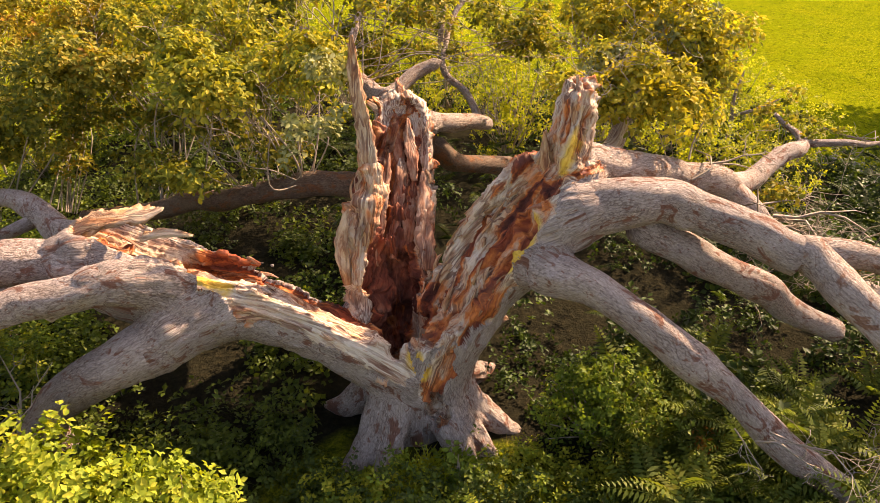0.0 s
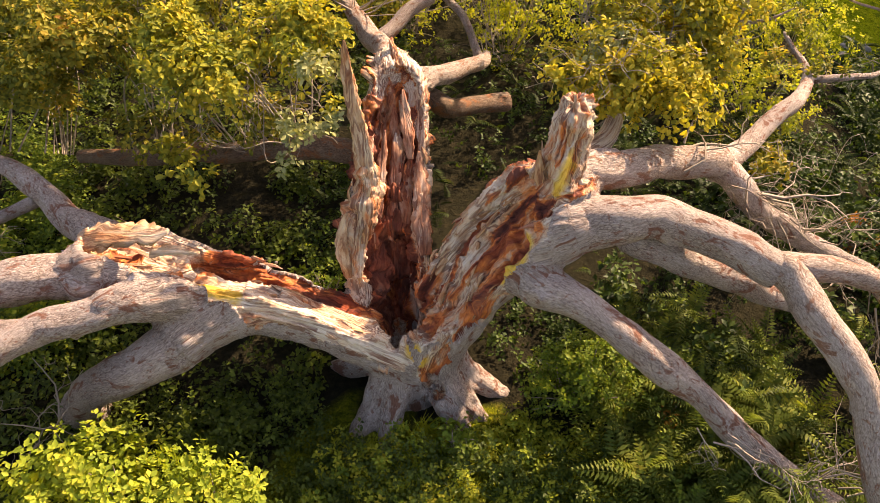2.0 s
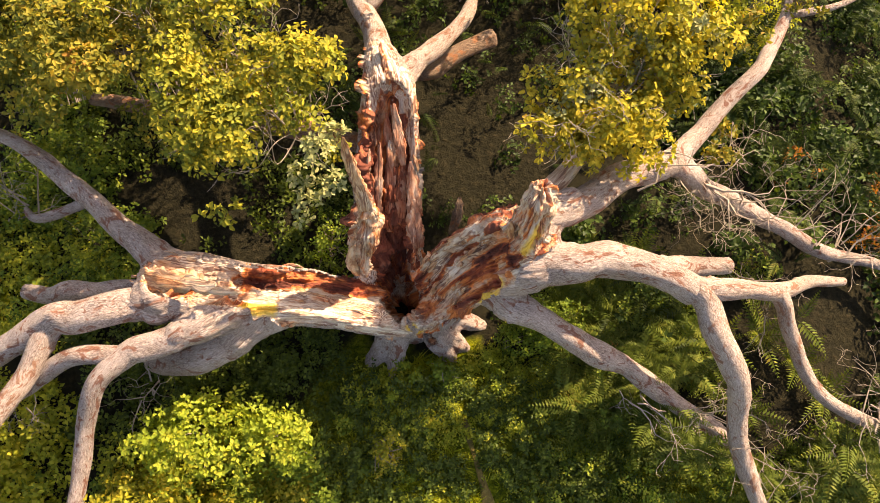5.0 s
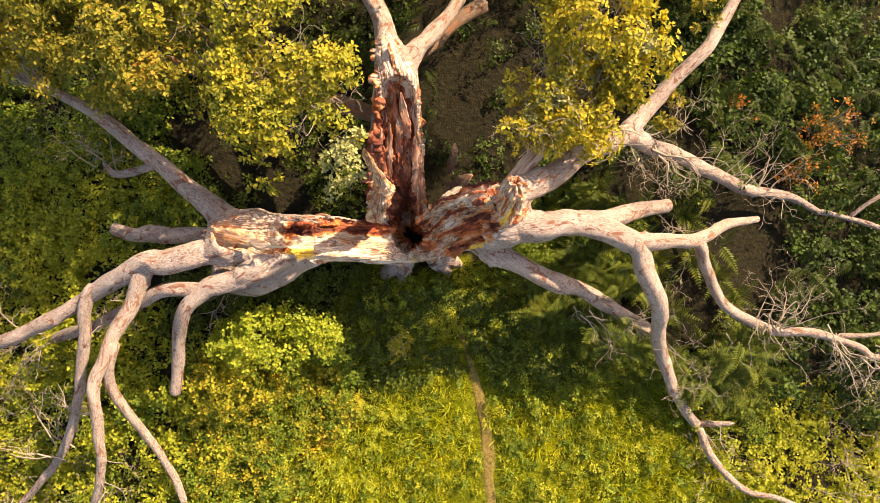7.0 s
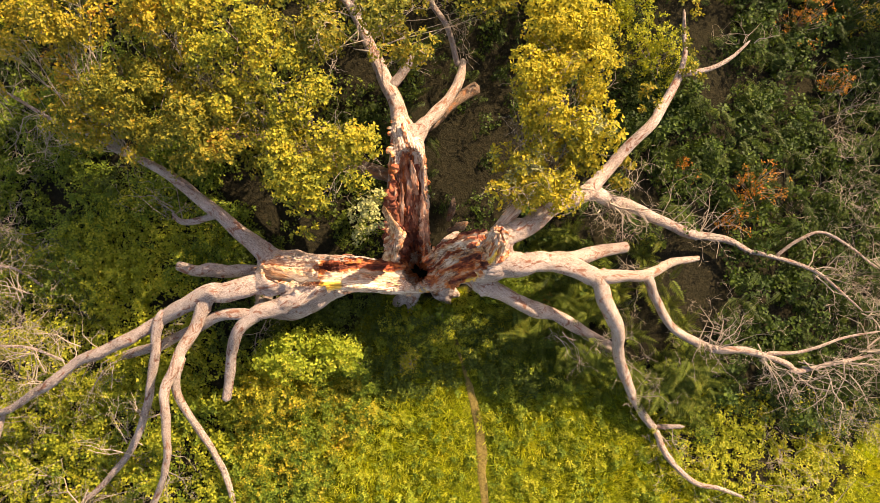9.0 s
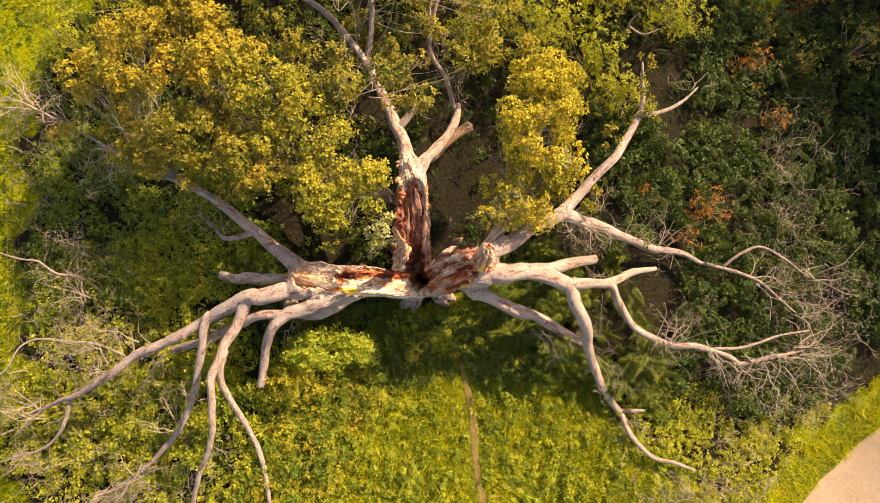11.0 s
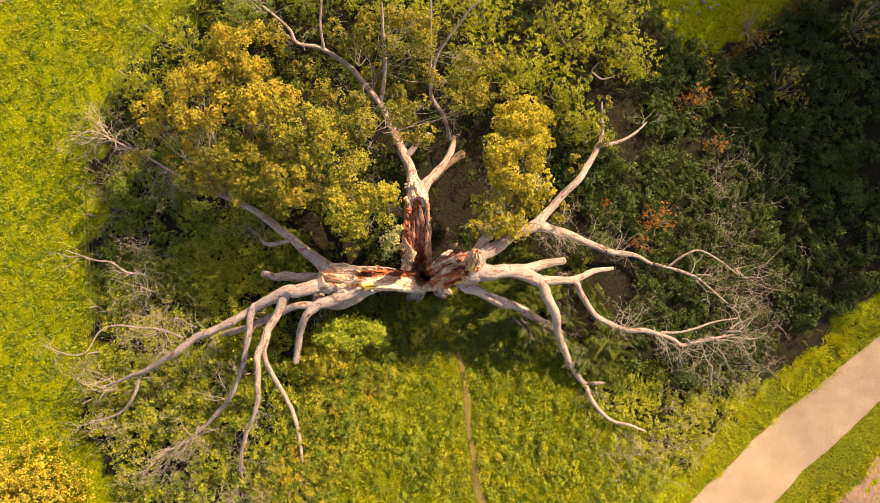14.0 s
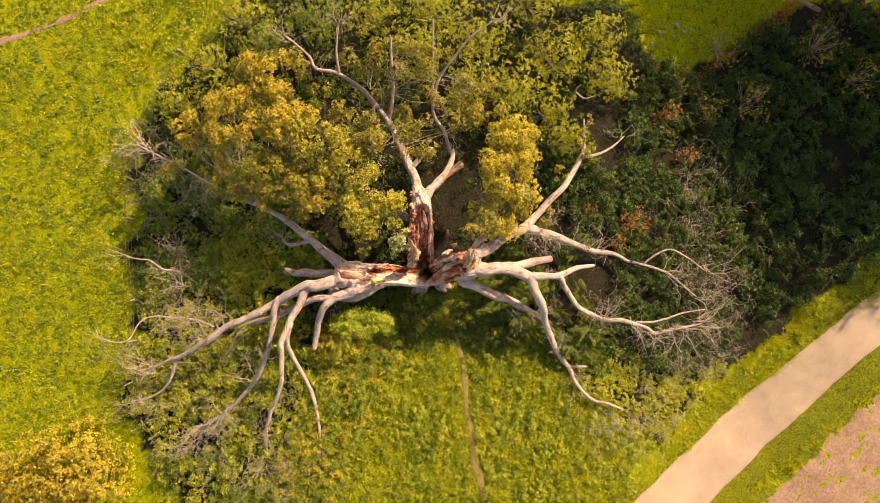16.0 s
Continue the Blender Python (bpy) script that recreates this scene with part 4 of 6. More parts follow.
    for freq, run, amp in ((4.0, 0.8, 1.0), (8.0, 0.45, 0.75), (17.0, 0.25, 0.4)):
        wv = lat * freq + 0.9 * vnoise(np.c_[grain[:, :2] * 2.2, grain[:, 2] * 1.7])
        ci = np.floor(wv).astype(np.int64)
        ra = grain[:, 2] / run + 7 * _hash(ci, ci * 0 + int(freq * 10), ci * 0 + 1)
        cj = np.floor(ra).astype(np.int64)
        shingle = shingle + amp * (_hash(ci, cj, ci * 0 + 5) - 0.5 + 0.7 * (ra - cj) ** 2 * _hash(ci, cj, ci * 0 + 9))
    deepen = np.clip(heart * 3.2 - 0.15, 0.12, 1)
    lump = np.where(arm == names.index("right"), 0.06, np.where(arm == names.index("left"), 0.06, 0.19))
    disp_torn = deepen * (0.075 * shingle + 0.10 * (ridge - 0.75) + lump * np.clip(heart * 2, 0, 1) * fbm(v * (3.2, 3.2, 4.5), 3)) + 0.012 * fbm(v * 22, 2)
    disp_bark = 0.035 * fbm(v * 2.6, 3) + 0.012 * fbm(np.c_[grain[:, :2] * 20, grain[:, 2] * 4], 3)
    v = v + nrm * np.where(torn > 0, disp_torn, disp_bark)[:, None]
    index = (torn[faces].mean(1) > 0.5).astype(int)
    index = np.where(index & (heart[faces].mean(1) > 0.55) & (v[faces][:, :, 1].mean(1) > 7.35), 2, index)
    own = np.repeat(arm[faces].max(1), 4)
    corner_grain = np.stack(grains)[own, faces.ravel()]
    fungus = np.zeros(len(v))
    for c in ([(0.74, 6.52, 2.62, 0.06), (0.86, 6.58, 2.84, 0.11), (0.98, 6.70, 3.06, 0.06)], [(1.32, 6.98, 3.55, 0.02), (1.46, 7.08, 3.78, 0.035), (1.55, 7.20, 3.98, 0.02)], [(-0.82, 7.28, 1.75, 0.05), (-0.76, 7.42, 2.10, 0.07)], [(-2.75, 6.52, 2.42, 0.08), (-2.40, 6.54, 2.30, 0.06)], [(-0.30, 6.36, 1.45, 0.04), (-0.20, 6.30, 1.25, 0.05)]):
        fungus = np.maximum(fungus, 1 - np.clip(chain_field(np.array(c), v)[0] / 0.14, 0, 1))
    me = mesh_of("trunk", v, faces, [BARK, TORN, TORN_DARK], index=index, attrs=[("grain", "FLOAT_VECTOR", corner_grain), ("heart", "FLOAT", heart), ("fungus", "FLOAT", fungus)])
    return me, v, nrm, axis, torn, heart


BOLE, bv, bn, bax, btorn, bheart = bole_mesh()
TRUNK = part("trunk", BOLE, OAK, "hollow split oak bole with orange and dark torn wood")


def limb(path, parent, mat=None, name="branch", label="", seed=None, **kw):
    limb.count += 1
    r = np.mean([p[3] for p in path])
    kw.setdefault("seg", 36 if r > 0.2 else 24 if r > 0.1 else 14)
    kw.setdefault("step", 0.06 if r > 0.15 else 0.09)
    name = "limb" if parent is OAK else name
    me = limb_mesh(name, path, mat or BARK, seed=limb.count * 3.7 if seed is None else seed, **kw)
    return part(name, me, parent, label)


limb.count = 0
# right side
ARCH = limb([(1.36, 6.94, 2.98, 0.38), (1.62, 6.94, 3.08, 0.42), (2.07, 6.97, 3.18, 0.34), (2.50, 7.02, 3.15, 0.30), (3.04, 6.97, 3.00, 0.28), (3.60, 6.78, 2.85, 0.27), (4.03, 6.56, 2.68, 0.25)], OAK, label="arching bleached limb", knots=3)
limb([(3.85, 6.68, 2.76, 0.24), (4.10, 6.40, 2.64, 0.24), (4.33, 5.85, 2.48, 0.23), (4.63, 5.26, 2.17, 0.21), (4.80, 4.79, 1.62, 0.20), (4.99, 4.19, 1.10, 0.18), (5.28, 3.55, 0.68, 0.165), (5.66, 2.93, 0.36, 0.15), (6.11, 2.37, 0.12, 0.13)], ARCH, BARK_PALE, knots=3)
limb([(6.08, 2.42, 0.12, 0.125), (6.27, 1.75, 0.28, 0.115), (6.65, 1.25, 0.34, 0.10), (7.11, 0.90, 0.36, 0.085), (7.70, 0.75, 0.32, 0.07), (8.5, 0.42, 0.10, 0.045)], ARCH, BARK_PALE)
limb([(6.05, 2.45, 0.12, 0.10), (6.45, 2.45, 0.24, 0.09), (6.85, 2.47, 0.36, 0.07)], ARCH, BARK_PALE)
limb([(3.85, 6.60, 2.78, 0.22), (4.41, 6.58, 2.71, 0.20), (4.82, 6.61, 2.62, 0.185), (5.25, 6.62, 2.45, 0.18), (5.88, 6.80, 1.95, 0.15), (6.49, 6.97, 1.52, 0.13), (7.19, 7.08, 1.08, 0.09)], ARCH, BARK_PALE, knots=2)
limb([(5.20, 6.64, 2.45, 0.17), (5.42, 6.45, 2.2, 0.165), (5.81, 5.90, 1.62, 0.155), (6.46, 5.18, 1.08, 0.145), (7.47, 4.67, 0.85, 0.13), (8.71, 4.46, 0.75, 0.11), (9.60, 4.15, 0.65, 0.10), (9.98, 3.92, 0.6, 0.09), (11.01, 4.10, 0.45, 0.075), (12.25, 4.30, 0.25, 0.05)], ARCH, BARK_PALE, knots=3)
limb([(9.0, 4.42, 0.72, 0.07), (10.0, 4.45, 0.7, 0.06), (11.2, 4.8, 0.6, 0.05), (12.4, 4.95, 0.4, 0.03)], ARCH, BARK_PALE)
limb([(1.02, 6.68, 2.55, 0.24), (1.20, 6.54, 2.56, 0.28), (1.67, 6.30, 2.45, 0.24), (2.35, 5.99, 2.10, 0.235), (3.05, 5.66, 1.52, 0.225), (3.70, 5.33, 1.02, 0.215), (4.31, 4.97, 0.70, 0.205), (4.87, 4.65, 0.45, 0.19), (5.3, 4.45, 0.2, 0.17)], OAK, label="straight low limb propped on the ground", knots=3)
limb([(2.20, 7.05, 2.90, 0.26), (2.60, 7.06, 2.66, 0.25), (3.15, 7.08, 2.36, 0.25), (3.77, 7.12, 2.00, 0.24), (4.48, 7.31, 1.53, 0.22), (5.25, 7.50, 1.00, 0.19)], ARCH, label="broken limb end with brown blotches")
REACH = limb([(1.45, 7.40, 3.25, 0.30), (1.68, 7.53, 3.30, 0.35), (2.15, 7.85, 3.24, 0.30), (2.69, 8.16, 3.02, 0.285), (3.28, 8.45, 2.76, 0.27), (3.95, 8.78, 2.48, 0.25)], OAK, BARK_PALE, label="pale limb reaching back", knots=2)
limb([(3.85, 8.72, 2.50, 0.23), (4.10, 8.92, 2.44, 0.215), (4.42, 9.27, 2.34, 0.20), (4.80, 9.65, 2.30, 0.185), (5.21, 10.02, 2.35, 0.175), (5.64, 10.47, 2.35, 0.16), (6.04, 11.00, 2.16, 0.15), (6.40, 11.55, 2.0, 0.13), (6.62, 11.98, 1.95, 0.12)], REACH, knots=2)
limb([(6.58, 11.90, 1.96, 0.105), (6.77, 12.47, 1.9, 0.085), (6.77, 13.00, 1.9, 0.07), (6.76, 13.61, 1.95, 0.05)], REACH)
limb([(6.58, 11.88, 1.96, 0.10), (7.42, 12.03, 1.90, 0.08), (8.05, 12.35, 1.75, 0.065), (8.63, 12.86, 1.6, 0.035)], REACH)
limb([(3.85, 8.75, 2.48, 0.23), (4.20, 8.74, 2.30, 0.225), (4.69, 8.62, 1.85, 0.215), (5.44, 8.40, 1.38, 0.20), (6.31, 8.05, 1.03, 0.18), (7.21, 7.78, 0.62, 0.155), (8.19, 7.62, 0.34, 0.12), (9.02, 7.20, 0.30, 0.09)], REACH, BARK, knots=2)
limb([(8.9, 7.26, 0.32, 0.085), (9.90, 7.00, 0.35, 0.07), (10.72, 6.66, 0.32, 0.06), (11.43, 6.11, 0.2, 0.05), (12.15, 5.51, 0.05, 0.03)], REACH, BARK)
limb([(9.6, 7.1, 0.35, 0.065), (10.2, 7.55, 0.5, 0.06), (10.9, 7.75, 0.5, 0.05), (11.8, 7.3, 0.3, 0.04), (12.6, 6.7, 0.1, 0.03)], REACH, BARK)
limb([(1.35, 7.60, 3.20, 0.14), (1.75, 7.95, 3.22, 0.19), (2.15, 8.40, 3.15, 0.16), (2.35, 8.80, 3.25, 0.13), (2.50, 9.15, 3.45, 0.09)], OAK, TORN_TAN, label="torn tan branch with red streaks")
# left side
BEND = limb([(-3.12, 6.42, 2.44, 0.26), (-3.30, 6.28, 2.56, 0.31), (-3.66, 6.12, 2.60, 0.26), (-4.07, 5.98, 2.53, 0.25), (-4.40, 5.85, 2.50, 0.235), (-4.70, 5.62, 2.48, 0.21), (-4.95, 5.34, 2.36, 0.185), (-5.20, 4.89, 1.95, 0.175), (-5.34, 4.28, 1.55, 0.16), (-5.55, 3.55, 1.35, 0.13)], OAK, knots=3, label="limb bending sharply towards the grass")
limb([(-4.40, 5.85, 2.48, 0.20), (-5.35, 5.83, 2.35, 0.175), (-6.25, 5.48, 1.85, 0.165), (-7.44, 5.04, 1.0, 0.155), (-8.85, 4.71, 0.0, 0.14)], BEND)
SWEEP = limb([(-3.72, 6.78, 2.50, 0.34), (-3.98, 6.69, 2.60, 0.40), (-4.39, 6.57, 2.55, 0.33), (-4.80, 6.46, 2.56, 0.31), (-5.25, 6.42, 2.52, 0.30), (-5.65, 6.42, 2.48, 0.28), (-6.43, 6.10, 2.18, 0.23), (-7.30, 5.64, 1.85, 0.21), (-8.29, 5.16, 1.62, 0.195), (-9.45, 4.65, 1.35, 0.17), (-10.62, 3.98, 0.95, 0.145), (-11.77, 3.40, 0.4, 0.12), (-12.6, 3.1, 0.0, 0.09), (-13.8, 2.7, -0.5, 0.05)], OAK, label="long bleached limb sweeping down to the ground", knots=4)
limb([(-12.1, 3.25, 0.2, 0.09), (-12.53, 2.28, -0.1, 0.08), (-13.05, 1.69, -0.4, 0.065), (-13.82, 1.32, -0.7, 0.05), (-14.78, 1.16, -1.0, 0.03)], SWEEP, BARK_PALE)
limb([(-5.50, 6.42, 2.46, 0.22), (-5.74, 6.15, 2.42, 0.215), (-5.93, 5.69, 2.37, 0.20), (-6.21, 5.10, 2.36, 0.19), (-6.45, 4.55, 2.38, 0.18), (-6.72, 3.97, 2.35, 0.145), (-6.80, 3.02, 2.05, 0.13), (-7.06, 1.85, 1.60, 0.115), (-7.60, 0.78, 1.0, 0.10), (-7.95, -0.34, 0.4, 0.08), (-8.0, -1.4, -0.1, 0.05)], SWEEP, BARK_PALE, knots=2)
limb([(-6.33, 4.95, 2.38, 0.12), (-6.43, 4.60, 2.34, 0.16), (-6.54, 4.15, 2.15, 0.15), (-6.51, 3.50, 1.75, 0.13), (-6.16, 2.64, 1.22, 0.12), (-5.74, 1.60, 0.76, 0.11), (-5.52, 0.22, 0.40, 0.085), (-5.53, -1.31, 0.05, 0.06)], SWEEP, BARK_PALE)
limb([(-6.80, 6.05, 2.05, 0.14), (-6.98, 5.80, 2.02, 0.18), (-7.12, 5.40, 1.92, 0.17), (-7.29, 4.66, 1.65, 0.145), (-7.62, 3.67, 1.30, 0.135), (-8.07, 2.62, 0.86, 0.12), (-8.93, 1.55, 0.35, 0.105), (-10.39, 0.40, -0.25, 0.08), (-11.6, -0.2, -0.6, 0.04)], SWEEP, BARK, knots=2)
GREY = limb([(-4.0, 7.22, 2.42, 0.27), (-4.25, 7.45, 2.38, 0.29), (-5.11, 8.12, 2.25, 0.235), (-5.80, 8.70, 2.28, 0.205), (-6.45, 9.25, 2.15, 0.165), (-7.40, 9.85, 1.85, 0.13), (-8.30, 10.25, 1.65, 0.105), (-8.97, 10.67, 1.5, 0.085), (-10.32, 11.26, 1.2, 0.07), (-11.53, 12.00, 0.95, 0.055), (-12.73, 12.64, 0.7, 0.04), (-13.90, 13.29, 0.3, 0.022)], OAK, BARK, knots=3, label="grey limb running under the leafy crown")
limb([(-5.45, 8.40, 2.22, 0.12), (-6.11, 8.30, 1.95, 0.11), (-6.56, 8.32, 1.75, 0.09), (-6.86, 8.57, 1.6, 0.06)], GREY, BARK)
limb([(-3.80, 7.0, 2.30, 0.26), (-4.30, 6.95, 2.10, 0.24), (-5.20, 6.95, 1.90, 0.21), (-6.06, 7.05, 1.60, 0.20), (-6.85, 7.20, 1.20, 0.18)], OAK, BARK, label="broken stub beneath the split")
limb([(-2.75, 6.48, 1.90, 0.36), (-3.02, 6.28, 1.85, 0.42), (-3.50, 6.02, 1.62, 0.35), (-3.95, 5.88, 1.38, 0.34), (-4.30, 5.88, 1.08, 0.33), (-4.60, 6.05, 0.62, 0.31), (-4.75, 6.3, 0.1, 0.30), (-4.8, 6.5, -0.2, 0.28)], OAK, BARK, label="thick limb pressed into the undergrowth")
limb([(-11.4, 6.7, -0.6, 0.05), (-12.3, 7.3, -0.5, 0.05), (-12.97, 7.42, -0.4, 0.05), (-13.6, 7.85, -0.3, 0.04), (-14.2, 7.95, -0.2, 0.035), (-15.3, 8.38, 0.15, 0.018)], OAK, BARK_PALE)
limb([(-10.2, 4.66, 0.6, 0.045), (-11.2, 5.02, 0.4, 0.05), (-12.12, 5.12, 0.4, 0.05), (-13.1, 5.22, 0.3, 0.045), (-13.8, 4.95, 0.25, 0.04), (-14.3, 4.2, 0.2, 0.035), (-14.9, 4.05, 0.25, 0.03), (-15.9, 4.39, 0.35, 0.015)], OAK, BARK_PALE)
# back
STEM = limb([(-0.58, 10.0, 3.08, 0.30), (-0.62, 10.2, 3.12, 0.35), (-0.70, 10.50, 3.10, 0.27), (-0.84, 10.95, 3.05, 0.25), (-1.02, 11.50, 2.95, 0.22), (-1.30, 12.20, 2.90, 0.19), (-1.65, 12.95, 3.0, 0.165), (-2.15, 13.75, 3.15, 0.14), (-3.0, 14.75, 3.4, 0.115), (-4.0, 15.45, 3.5, 0.095), (-4.9, 15.65, 3.55, 0.075), (-5.2, 16.2, 3.6, 0.06), (-6.1, 17.0, 3.8, 0.04)], OAK, BARK_PALE, label="bleached stem running back through the crown", knots=4)
limb([(-3.9, 15.4, 3.5, 0.075), (-3.96, 16.11, 3.9, 0.06), (-3.88, 16.62, 4.2, 0.05), (-3.78, 17.13, 4.5, 0.03)], STEM, BARK_PALE)
limb([(-1.9, 13.4, 3.05, 0.11), (-1.65, 14.2, 3.5, 0.095), (-1.62, 15.1, 4.1, 0.085), (-1.6, 15.83, 4.7, 0.07), (-1.58, 16.42, 5.2, 0.04)], STEM, BARK_PALE)
limb([(-0.45, 10.05, 3.0, 0.24), (-0.22, 10.35, 2.92, 0.22), (0.12, 10.77, 2.72, 0.195), (0.52, 11.24, 2.62, 0.17), (0.76, 11.69, 2.42, 0.15), (0.88, 12.36, 2.15, 0.12)], STEM, BARK_PALE)
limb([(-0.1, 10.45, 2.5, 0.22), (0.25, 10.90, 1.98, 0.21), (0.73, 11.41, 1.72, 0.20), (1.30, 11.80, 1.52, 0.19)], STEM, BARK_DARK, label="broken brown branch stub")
limb([(0.05, 13.9, 2.9, 0.09), (0.29, 15.0, 3.62, 0.075), (0.90, 15.67, 4.2, 0.06), (1.63, 16.34, 4.8, 0.05), (2.58, 16.87, 5.3, 0.03)], STEM, BARK_PALE)
limb([(0.80, 12.1, 2.2, 0.10), (0.5, 13.0, 2.5, 0.09), (0.05, 13.9, 2.9, 0.085), (0.1, 15.4, 4.2, 0.06), (0.15, 17.0, 5.4, 0.04)], STEM, BARK_PALE)
limb([(-1.0, 11.35, 2.95, 0.17), (-0.69, 11.65, 3.05, 0.16), (-0.38, 11.99, 3.2, 0.15), (0.02, 12.15, 3.35, 0.12)], STEM, BARK_PALE)
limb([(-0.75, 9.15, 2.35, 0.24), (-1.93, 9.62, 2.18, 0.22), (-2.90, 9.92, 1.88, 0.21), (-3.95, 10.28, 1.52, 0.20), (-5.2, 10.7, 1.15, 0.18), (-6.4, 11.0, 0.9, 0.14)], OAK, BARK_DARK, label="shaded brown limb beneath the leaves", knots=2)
# splinters and torn plates
part("splinter", slab_mesh("splinter", [(-0.92, 7.50, 2.60, 0.16), (-0.86, 7.70, 3.10, 0.15), (-0.90, 7.88, 3.55, 0.12), (-0.99, 8.06, 4.05, 0.085), (-1.02, 8.18, 4.45, 0.05), (-1.03, 8.22, 4.70, 0.012)], [TORN_TAN], 0.40, (-0.1, -1, 0.2), 3.0, ragged=0.35), OAK, "tall upright spike of split wood")
part("splinter", slab_mesh("splinter", [(-1.12, 7.16, 1.95, 0.05), (-1.17, 7.22, 2.40, 0.07), (-1.13, 7.30, 2.72, 0.06), (-1.07, 7.36, 2.88, 0.02)], [TORN_TAN], 0.6, (0, -1, 0.2), 4.0), OAK, "curled strip of torn wood")
part("splinter", slab_mesh("splinter", [(-4.25, 6.98, 2.78, 0.12), (-3.95, 6.92, 2.93, 0.17), (-3.60, 6.84, 3.02, 0.15), (-3.25, 6.76, 3.10, 0.11), (-2.98, 6.70, 3.20, 0.02)], [TORN_TAN], 0.15, (0, -0.4, 1), 6.0, ragged=0.6), OAK, "pale torn plate of sapwood")
part("splinter", slab_mesh("splinter", [(-3.3, 6.75, 2.85, 0.07), (-3.0, 6.70, 2.92, 0.06), (-2.7, 6.66, 2.90, 0.015)], [TORN_TAN], 0.2, (0, -0.4, 1), 7.0, ragged=0.5), OAK, "small broken shard of sapwood")
part("splinter", slab_mesh("splinter", [(1.25, 7.25, 3.35, 0.10), (1.20, 7.30, 3.62, 0.06), (1.16, 7.33, 3.85, 0.015)], [TORN_TAN], 0.5, (-0.7, -0.6, 0), 8.0, ragged=0.5), OAK, "pale upright shard")
for k, (x0, x1, y0, y1, w, mat) in enumerate([(-0.16, -0.20, 7.62, 8.25, 0.13, TORN_DARK), (-0.20, -0.24, 7.95, 8.75, 0.10, TORN_DARK), (-0.42, -0.36, 8.00, 8.90, 0.07, TORN_DARK), (-0.62, -0.56, 7.90, 9.10, 0.08, TORN_DARK), (-0.78, -0.70, 8.05, 9.00, 0.07, TORN_DARK), (-0.50, -0.60, 8.60, 9.45, 0.09, TORN_DARK), (-0.88, -0.86, 7.90, 8.60, 0.08, TORN_DARK), (-0.34, -0.46, 8.75, 9.50, 0.08, TORN_DARK)]):
    za, zb = 1.62 + 0.66 * (y0 - 7.6), 1.62 + 0.66 * (y1 - 7.6)
    wall = 0.16 if abs(x0 + 0.55) < 0.2 else 0.34
    part("splinter", slab_mesh("splinter", [(x0, y0, za + wall - 0.10, w * 0.5), (x0 * 0.7 + x1 * 0.3, y0 * 0.7 + y1 * 0.3, za * 0.7 + zb * 0.3 + wall, w), (x0 * 0.3 + x1 * 0.7, y0 * 0.3 + y1 * 0.7, za * 0.3 + zb * 0.7 + wall - 0.02, w * 0.8), (x1, y1, zb + wall + 0.04, w * 0.15)], [mat], 0.4, (0, -0.6, 0.8), 60.0 + k, ragged=0.5), OAK, "loose strand of wood inside the hollow stem")
part("shard", slab_mesh("shard", [(0.42, 8.30, 0.45, 0.05), (0.52, 8.50, 0.70, 0.085), (0.57, 8.72, 0.78, 0.075), (0.60, 8.95, 0.70, 0.02)], [BARK_DARK], 0.5, (0, -0.3, 1), 17.0, ragged=0.5), OAK, "brown slab broken off behind the trunk")
part("shard", slab_mesh("shard", [(0.40, 8.02, 0.45, 0.05), (0.62, 8.08, 0.66, 0.10), (0.82, 8.14, 0.74, 0.10), (0.98, 8.24, 0.68, 0.03)], [BARK_DARK], 0.5, (0, -0.3, 1), 18.0, ragged=0.5), OAK, "brown slab broken off behind the trunk")
limb([(6.50, 14.9, 0.3, 0.07), (6.55, 15.0, 1.2, 0.06), (6.50, 15.0, 1.8, 0.05), (6.62, 15.05, 2.4, 0.025)], OAK, BARK_PALE, label="pale dead branch standing in the scrub")
limb([(6.55, 15.0, 1.4, 0.05), (6.9, 14.6, 1.7, 0.04), (7.4, 14.7, 1.9, 0.02)], OAK, BARK_PALE)
rng = np.random.default_rng(21)
pool = np.flatnonzero((btorn > 0) & (bheart > 0.06) & (bheart < 0.75) & (bv[:, 2] > 1.5))
for k, i in enumerate(rng.choice(pool, 150, replace=False)):
    way = unit(bax[i] * (1 if rng.random() < 0.75 else -1) + bn[i] * rng.uniform(0.05, 0.35) + rng.normal(0, 0.10, 3))
    ln, w = rng.uniform(0.14, 0.50), rng.uniform(0.010, 0.034)
    base = bv[i] - bn[i] * 0.02
    bend = rng.normal(0, 0.02, 3)
    p = [(*(base - way * ln * 0.4), w), (*(base + way * ln * 0.1 + bend), w * 1.2), (*(base + way * ln * 0.4 + bend), w * 0.8), (*(base + way * ln * 0.62), w * 0.1)]
    part("splinter", slab_mesh("splinter", p, [TORN_TAN if bheart[i] < 0.4 else TORN_DARK], rng.uniform(0.25, 0.6), tuple(bn[i]), 30 + k, 0.045, 0.4), OAK)


